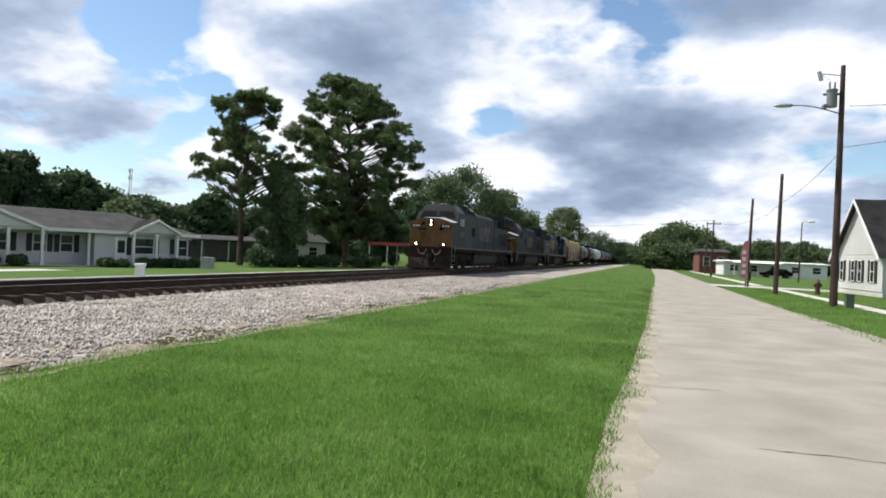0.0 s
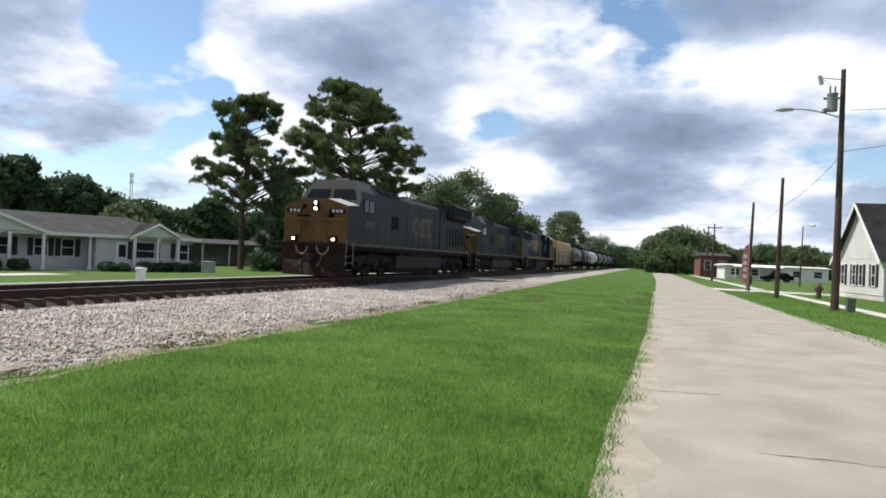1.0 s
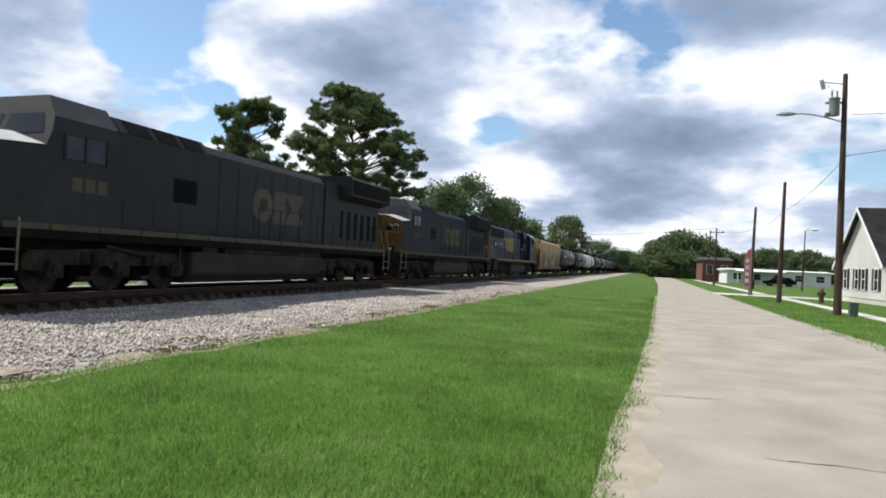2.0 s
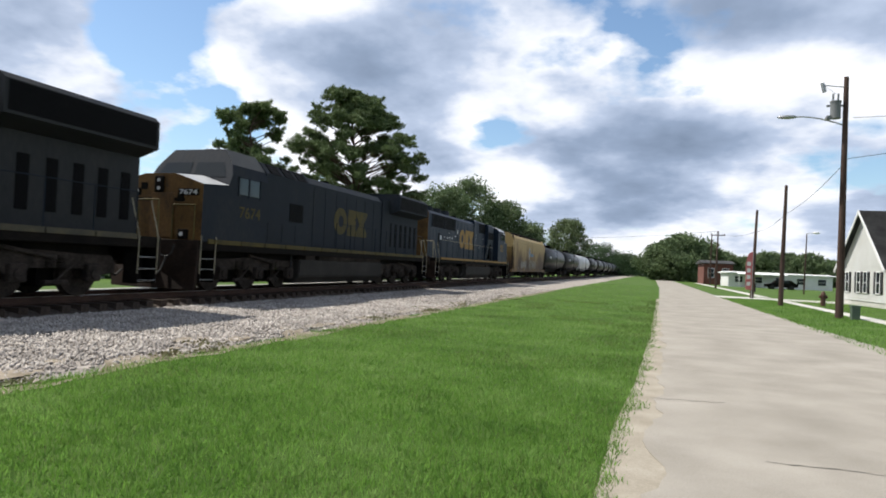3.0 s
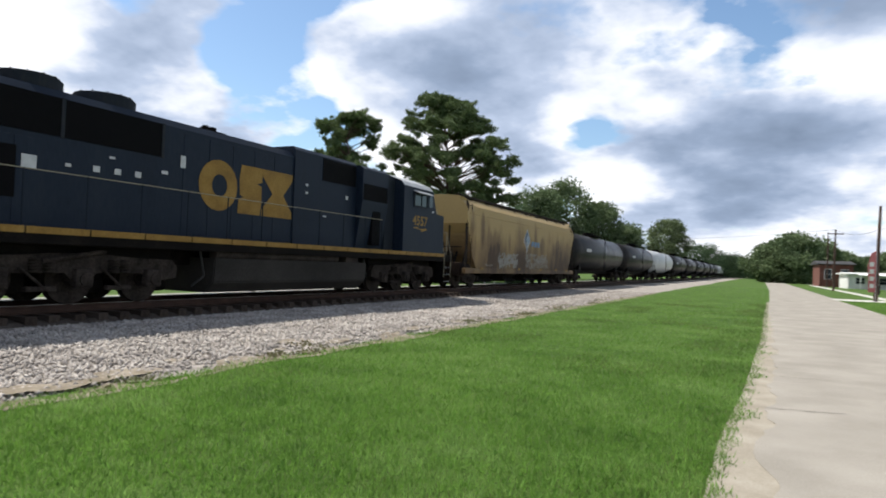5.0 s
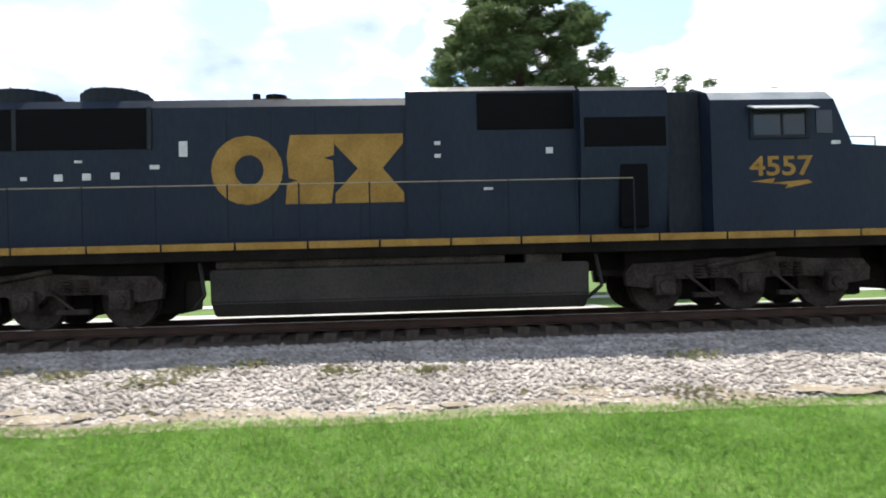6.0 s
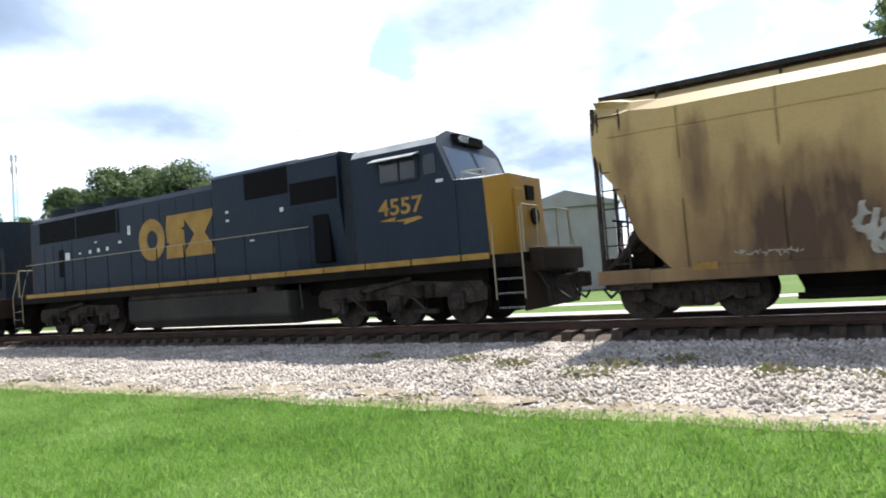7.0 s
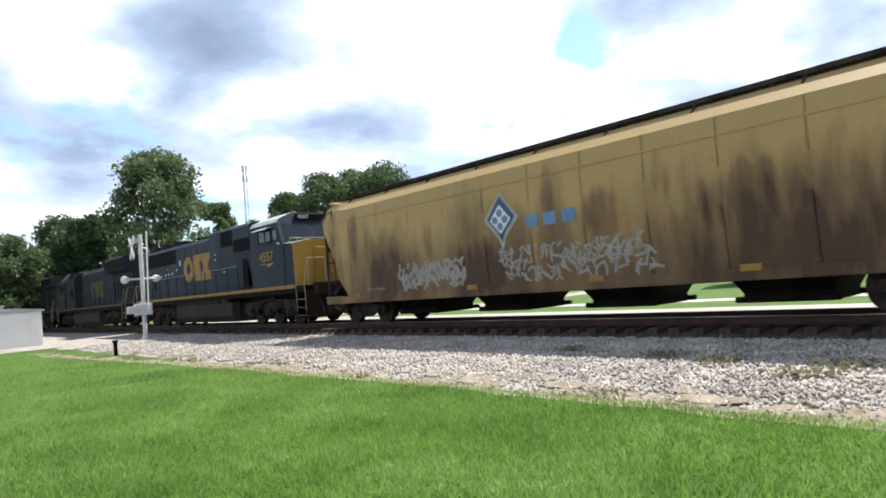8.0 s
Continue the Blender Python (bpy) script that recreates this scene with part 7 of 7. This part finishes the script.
def equipment_shed():
    root = thing("equipment_shed", -6.0, -43.6, 0.0, 6, "white metal railway equipment shed", "shed")
    bm = bmesh.new()
    box(bm, -1.25, 1.25, -1.2, 1.2, 0.0, 1.95, 0.02)
    part("body", bm, TRIM, root)
    for k in range(6):
        bm = bmesh.new()
        box(bm, -1.1 + k * 0.42, -1.06 + k * 0.42, 1.2, 1.22, 0.1, 1.9)
        part("rib", bm, TRIM, root)
    bm = bmesh.new()
    prism(bm, [(-1.38, 1.93), (1.38, 1.93), (1.38, 2.02), (0, 2.16), (-1.38, 2.02)], "y", -1.32, 1.32)
    part("roof", bm, GALV, root)
    bm = bmesh.new()
    rod(bm, (0.4, 0, 2.1), (0.4, 0, 2.32), 0.1, 10)
    rod(bm, (0.4, 0, 2.32), (0.4, 0, 2.38), 0.17, 10)
    part("vent", bm, GALV, root)
    bm = bmesh.new()
    box(bm, -0.45, 0.45, 1.2, 1.24, 0.1, 1.85, 0.01)
    part("door", bm, TRIM, root)


crossing_signal()
equipment_shed()
pedestal(-6.66, -25.6, 0.12, 0.55, BLACK, "short dark stake at the edge of the gravel", "track_stake")


# ---------------------------------------------------------------- trees
pine_tree(34.3, 66, 16.4, 11.0, 0.36, "tall slender pine with a bare lower trunk", 3, 150, [(0, 0.5), (0.15, 0.85), (0.36, 1.05), (0.5, 0.8), (0.62, 0.62), (0.85, 0.6), (0.95, 0.46), (1, 0.25)], 0.6, -0.06, 180, 0.12)
pine_tree(25.6, 72, 19.9, 15.6, 0.16, "tall broad pine with a dense rounded crown", 8, 520, [(0, 0.62), (0.2, 0.9), (0.42, 1.0), (0.6, 0.88), (0.8, 0.72), (0.93, 0.5), (1, 0.28)], 0.66, -0.16, 170, 0.12)
pine_tree(79.2, 38, 17.2, 12.0, 0.1, "big dark pine close behind the railway", 21, 420, [(0, 0.8), (0.3, 1.0), (0.65, 0.95), (0.85, 0.7), (0.95, 0.5), (1, 0.3)], 0.66, -0.35, 240, 0.11)
leafy_tree(67.3, 50, 15.6, 4.6, "scraggly leafy tree with thin branches", 31, LEAF, 0.3, 0.45, 0.26, 60, 44)
leafy_tree(64.0, 52, 15.0, 2.6, "slim leafy tree behind the railway", 32, LEAF, 0.3, 0.1, 0.26, 70, 26)
leafy_tree(31.0, 64, 8.4, 4.6, "leafy tree between two pines", 33, LEAF, 0.12, 0.15, 0.26, 200, 80)
leafy_tree(22.6, 84, 7.0, 6.0, "small dark tree behind the pine", 34, DARKLEAF, 0.1)
for k, (az, dist, top, w, mt) in enumerate(((17.6, 112, 14.6, 11, LEAF), (15.4, 118, 16.8, 12, LEAF), (12.6, 122, 13.6, 11, LEAF), (10.3, 128, 9.8, 9, LEAF),
                                           (19.6, 105, 10.5, 9, DARKLEAF), (6.9, 152, 12.9, 9.5, LIGHTLEAF),
                                           (4.3, 250, 11.0, 16, DARKLEAF), (2.2, 270, 8.6, 14, DARKLEAF), (0.9, 300, 7.5, 14, DARKLEAF))):
    leafy_tree(az, dist, top, w, "leafy green tree beyond the railway", 40 + k, mt, 0.15)
# distance haze is put into the colour: LEAF, paler than DARKLEAF
for k, (az, dist, top, w) in enumerate(((-0.9, 172, 8.8, 11), (-2.2, 168, 10.8, 13), (-3.8, 176, 9.4, 12), (-5.3, 185, 7.4, 10), (-7.2, 195, 6.6, 9), (-8.6, 190, 7.6, 11), (-10.0, 198, 7.8, 11), (-11.4, 192, 7.6, 11), (-12.8, 200, 6.2, 10))):
    leafy_tree(az, dist, top, w, "green tree down the street, paled for haze", 60 + k, LEAF, 0.08, leaf=0.42)
for k, (az, dist, top, w, mt) in enumerate(((51.5, 96, 11.0, 9, DARKLEAF), (49.9, 98, 11.8, 6, DARKLEAF), (48.2, 100, 9.2, 9, DARKLEAF), (46.6, 98, 9.7, 8, DARKLEAF), (44.8, 102, 8.0, 10, DARKLEAF),
                                           (43.2, 84, 5.6, 7, LIGHTLEAF), (42.0, 108, 7.2, 11, DARKLEAF), (40.2, 112, 6.4, 11, DARKLEAF), (38.4, 115, 6.9, 10, DARKLEAF), (36.8, 112, 9.2, 6, DARKLEAF), (34.2, 118, 7.2, 12, DARKLEAF), (31.5, 120, 7.0, 12, DARKLEAF), (28.0, 122, 7.5, 12, DARKLEAF), (24.5, 122, 7.8, 12, DARKLEAF))):
    leafy_tree(az, dist, top, w, "dark leafy tree behind the houses", 80 + k, mt, 0.08, leaf=0.42)
for k, (az, dist, top, w, mt, gp) in enumerate(((143.4, 76, 15.6, 8.6, LEAF, 0.1), (146.2, 80, 16.0, 8.6, LEAF, 0.1), (148.6, 76, 15.2, 8.0, LEAF, 0.15), (151.6, 80, 13.6, 8, LEAF, 0.1), (140.6, 84, 13.0, 8, LEAF, 0.1),
                                               (161.8, 70, 16.9, 9.4, LEAF, 0.15), (157.4, 74, 12.4, 5.4, LEAF, 0.45), (154.4, 82, 10.6, 7, LEAF, 0.1), (166.6, 80, 11.8, 7, DARKLEAF, 0.1), (168.6, 84, 12.2, 8, LEAF, 0.15), (172.6, 78, 9.8, 8, LEAF, 0.05), (176.0, 80, 9.4, 8, LEAF, 0.05))):
    leafy_tree(az, dist, top, w, "leafy green tree near the level crossing", 110 + k, mt, 0.1, gp, 0.26, 330, 80)


def far_woods():
    pts = []
    rnd = random.Random(77)
    for k in range(520):
        az = -22 + 212 * (k + rnd.random()) / 520
        if 60 < az < 135 and rnd.random() < 0.35:
            continue
        d = rnd.uniform(330, 420)
        x, y = polar(az, d)
        h = rnd.uniform(5, 9)
        pts.append(puff((x, y, ground_z(x) + h * 0.5), h * 0.7, 46, 0.8, 0.3))
    tagged(quads("far_woods", np.concatenate(pts), 1.7, DARKLEAF), "dark belt of distant woods on the horizon", "woods", kind="stuff")


far_woods()


def hedges():
    d = Vector((math.cos(radians(62.9)), math.sin(radians(62.9)), 0))
    nrm = Vector((d.y, -d.x, 0))
    for k, (s, w, h) in enumerate(((-3.5, 1.6, 0.8), (-1.8, 1.5, 0.75), (3.6, 1.3, 0.7), (4.6, 1.2, 0.65), (5.9, 1.4, 0.75), (7.1, 1.4, 0.72), (8.3, 1.4, 0.75), (9.5, 1.3, 0.72), (10.6, 1.1, 0.6))):
        p = Vector((-38.9, 34.5, 0)) + d * s + nrm * 1.7
        shrub(p.x, p.y, w, h, "clipped dark green shrub before the house", seed=200 + k)
    for k, (az, dist, w, h) in enumerate(((32.4, 60, 3.0, 1.9), (30.6, 61, 2.6, 1.2), (28.6, 62, 2.4, 1.3), (27.0, 64, 2.6, 1.3), (23.6, 63, 2.2, 1.5), (24.6, 66, 1.8, 1.2), (19.4, 64, 2.0, 0.9))):
        x, y = polar(az, dist)
        shrub(x, y, w, h, "rounded dark green bush on the lawn", seed=220 + k, name="bush", category="bush")


hedges()


# ---------------------------------------------------------------- grass, stones, weeds (uncountable)
def tri_field(name, pos, height, width, mat, label, category, lean=0.45):
    k = len(pos)
    a = rng.uniform(0, 2 * np.pi, k)
    w = width * rng.uniform(0.6, 1.3, k)
    h = height * rng.uniform(0.5, 1.3, k)
    dx, dy = np.cos(a) * w / 2, np.sin(a) * w / 2
    tip = np.stack([pos[:, 0] + rng.normal(0, lean, k) * h, pos[:, 1] + rng.normal(0, lean, k) * h, pos[:, 2] + h], 1)
    p = np.stack([np.stack([pos[:, 0] - dx, pos[:, 1] - dy, pos[:, 2] - 0.005], 1), np.stack([pos[:, 0] + dx, pos[:, 1] + dy, pos[:, 2] - 0.005], 1), tip], 1).reshape(-1, 3)
    me = bpy.data.meshes.new(name)
    me.vertices.add(3 * k)
    me.vertices.foreach_set("co", p.ravel())
    me.loops.add(3 * k)
    me.loops.foreach_set("vertex_index", np.arange(3 * k))
    me.polygons.add(k)
    me.polygons.foreach_set("loop_start", np.arange(0, 3 * k, 3))
    me.update(calc_edges=True)
    me.materials.append(mat)
    return tagged(new(name, me), label, category, kind="stuff")


def scatter(x0, x1, y0, y1, per):
    k = int((x1 - x0) * (y1 - y0) * per)
    return np.stack([rng.uniform(x0, x1, k), rng.uniform(y0, y1, k), np.zeros(k)], 1)


near = scatter(-7.5, 1.2, -40, 90, 2000)
away = np.hypot(near[:, 0] + 1.5, near[:, 1])
near = near[(away > 0.3) & (rng.random(len(near)) < np.minimum(1.0, (6.0 / np.maximum(away, 2.0)) ** 1.6))]
along = np.arange(-41, 91, 0.04)
edge = np.interp(near[:, 1], along, [road_left(y) + 0.24 * noise.noise((y * 1.5, 12, 0)) + 0.16 * noise.noise((y * 4.3, 15, 0)) for y in along])
near = near[near[:, 0] < edge + rng.normal(0, 0.035, len(near))]
verge = np.interp(near[:, 1], along, [lawn_edge(y) for y in along])
near = near[near[:, 0] > verge - np.abs(rng.normal(0, 0.10, len(near)))]
tri_field("lawn_grass", near, 0.06, 0.012, BLADE, "short bright green mown grass", "grass")
dull = scatter(-6.8, 0.6, -20, 40, 260)
patch = np.array([noise.noise((x * 0.55, y * 0.4, 8)) + 0.35 * noise.noise((x * 1.7, y * 1.7, 5)) for x, y in dull[:, :2]])
worn = np.exp(-((dull[:, 0] - np.interp(dull[:, 1], along, [road_left(y) for y in along])) / 1.1) ** 2)
dull = dull[(patch + 0.55 * worn > 0.30) & (dull[:, 0] < np.interp(dull[:, 1], along, [road_left(y) for y in along]))]
dull = dull[np.hypot(dull[:, 0] + 1.5, dull[:, 1]) > 0.3]
tri_field("dry_lawn_grass", dull, 0.055, 0.012, DULLBLADE, "dull olive worn grass in the lawn", "grass")
tri_field("verge_grass", np.concatenate([scatter(4.95, 8.7, 16, 54, 130), scatter(9.6, 16, 28, 60, 40)]), 0.07, 0.02, BLADE, "green grass verge beside the sidewalk", "grass")


def stones():
    base = np.array([(1, 0, 0), (0, 1, 0), (-1, 0, 0), (0, -1, 0), (0, 0, 1), (0, 0, -1)], float)
    faces = np.array([(0, 1, 4), (1, 2, 4), (2, 3, 4), (3, 0, 4), (1, 0, 5), (2, 1, 5), (3, 2, 5), (0, 3, 5)])
    spots = np.concatenate([scatter(-12.3, -6.9, -14, 24, 320), scatter(-12.3, -6.9, 24, 50, 110), scatter(-12.3, -7.0, -34, -14, 120)])
    spots = spots[rng.random(len(spots)) < np.clip((-6.8 - spots[:, 0]) / 0.7, 0.1, 1.0)]
    k = len(spots)
    z = np.array([gravel_z(x) for x in spots[:, 0]])
    s = rng.uniform(0.02, 0.042, (k, 1, 1)) * rng.uniform(0.7, 1.3, (k, 1, 3))
    v = base[None] * s * rng.uniform(0.7, 1.25, (k, 6, 1))
    a = rng.uniform(0, 2 * np.pi, k)
    c, sn = np.cos(a)[:, None], np.sin(a)[:, None]
    tilt = rng.normal(0, 0.5, (k, 1))
    x, y, zz = v[:, :, 0], v[:, :, 1], v[:, :, 2] + tilt * v[:, :, 0]
    p = np.stack([x * c - y * sn + spots[:, :1], x * sn + y * c + spots[:, 1:2], zz + (z + rng.uniform(0.0, 0.03, k))[:, None]], 2).reshape(-1, 3)
    f = (faces[None] + 6 * np.arange(k)[:, None, None]).reshape(-1)
    me = bpy.data.meshes.new("ballast_stones")
    me.vertices.add(6 * k)
    me.vertices.foreach_set("co", p.ravel())
    me.loops.add(len(f))
    me.loops.foreach_set("vertex_index", f)
    me.polygons.add(8 * k)
    me.polygons.foreach_set("loop_start", np.arange(0, 24 * k, 3))
    me.update(calc_edges=True)
    me.materials.append(STONE)
    tagged(new("ballast_stones", me), "loose angular pale grey ballast stones", "stones", kind="stuff")


def island_shades(m):
    """Each stone or blade takes its own shade."""
    t = m.node_tree
    n, link = node_kit(t)
    b = t.nodes["Principled BSDF"]
    col = b.inputs["Base Color"].links[0].from_socket
    geo = n("ShaderNodeNewGeometry")
    mix = n("ShaderNodeMix")
    mix.data_type, mix.blend_type = "RGBA", "MULTIPLY"
    mix.inputs[0].default_value = 1.0
    link(col, mix.inputs[6])
    link(ramp(n, link, geo.outputs["Random Per Island"], [(0.0, 0.7), (0.55, 1.0), (1.0, 1.3)]), mix.inputs[7])
    link(mix.outputs[2], b.inputs["Base Color"])


island_shades(STONE)
island_shades(BLADE)


def through_light(m, share):
    """Blades let some light through."""
    t = m.node_tree
    n, link = node_kit(t)
    b = t.nodes["Principled BSDF"]
    tr = n("ShaderNodeBsdfTranslucent")
    link(b.inputs["Base Color"].links[0].from_socket, tr.inputs[0])
    mx = n("ShaderNodeMixShader")
    mx.inputs[0].default_value = share
    link(b.outputs[0], mx.inputs[1])
    link(tr.outputs[0], mx.inputs[2])
    link(mx.outputs[0], t.nodes["Material Output"].inputs[0])


through_light(BLADE, 0.5)
through_light(DULLBLADE, 0.35)
stones()


def weeds():
    rnd = random.Random(9)
    spots = [polar(102.9, 10.2), polar(116.8, 10.6), polar(128.3, 13.0), polar(65.6, 10.4), polar(108, 10.0), polar(96, 9.2), polar(121, 11.5), polar(88, 9.0), polar(111, 9.4)]
    for x, y in spots:
        g = gravel_z(x)
        pts = np.array([(x + rnd.gauss(0, 0.16), y + rnd.gauss(0, 0.2), g + rnd.uniform(0.0, 0.12)) for k in range(110)])
        root = thing("weed_tuft", x, y, g, 0, "low dry green weed growing in the ballast", "weed", "weeds in the ballast")
        quads("leaves", pts - np.array([x, y, g]), 0.06, DRYWEED, root)
    pts = []
    for k in range(420):
        y = rnd.uniform(-34, 40)
        x = lawn_edge(y) - 0.05 - abs(rnd.gauss(0, 0.35))
        if noise.noise((x * 0.7, y * 0.5, 3)) < 0.08:
            continue
        for q in range(22):
            pts.append((x + rnd.gauss(0, 0.1), y + rnd.gauss(0, 0.14), gravel_z(x) + rnd.uniform(0, 0.06)))
    tagged(quads("verge_weeds", np.array(pts), 0.05, DRYWEED), "sparse weeds creeping over the gravel edge", "weeds", kind="stuff")
    bm = bmesh.new()
    rows = []
    for k in range(420):
        y = -34 + 0.2 * k
        e = lawn_edge(y) + 0.22
        a = e - max(0.1, (0.55 if y < 4 else 0.3) + 0.5 * noise.noise((y * 0.7, 31, 0)) + 0.3 * noise.noise((y * 2.9, 37, 0)))
        rows.append([bm.verts.new((a + (e - a) * q / 4, y, max(0.008, gravel_z(a + (e - a) * q / 4) + 0.03 - 0.02 * q / 4))) for q in range(5)])
    for r, s in zip(rows, rows[1:]):
        for q in range(4):
            bm.faces.new((r[q], r[q + 1], s[q + 1], s[q]))
    tagged(finish("dirt_strip", bm, DIRT), "dry tan dirt between the ballast and the grass", "dirt", kind="structure")
    bm = bmesh.new()
    for k in range(70):
        y = rnd.uniform(-30, 26)
        x = -7.15 - abs(rnd.gauss(0, 0.35))
        r = rnd.uniform(0.15, 0.5)
        ring = [(x + r * 0.5 * math.cos(a) * rnd.uniform(0.6, 1.2), y + r * math.sin(a) * rnd.uniform(0.7, 1.2)) for a in [2 * math.pi * q / 10 for q in range(10)]]
        bm.faces.new([bm.verts.new((a, b, gravel_z(a) + 0.035)) for a, b in ring])
    tagged(finish("dirt_patches", bm, DIRT), "bare dry dirt patches at the gravel edge", "dirt", kind="stuff")


weeds()


SPEED = 16.0


def motions():
    """The train rolls towards -y at a steady speed; its wheels turn."""
    ts = [0, 1 / 30, 2 / 30] + [0.5 * k for k in range(1, 16)] + [8 - 2 / 30, 8 - 1 / 30, 8]
    for ob, c6, turn in TRAIN:
        walk(ob, [(t, pose(TRACK_X, c6 + SPEED * (6 - t), RAIL_Z, 0, 0, turn)) for t in ts])
    facing = {ob: (-1 if turn == 180 else 1) for ob, c6, turn in TRAIN}
    for ob, y, r in SPIN:
        rate = math.degrees(SPEED / r) * facing[ob.parent]
        walk(ob, [(k / 30, pose(0, y, r, (rate * k / 30) % 360)) for k in range(0, 241)])


motions()
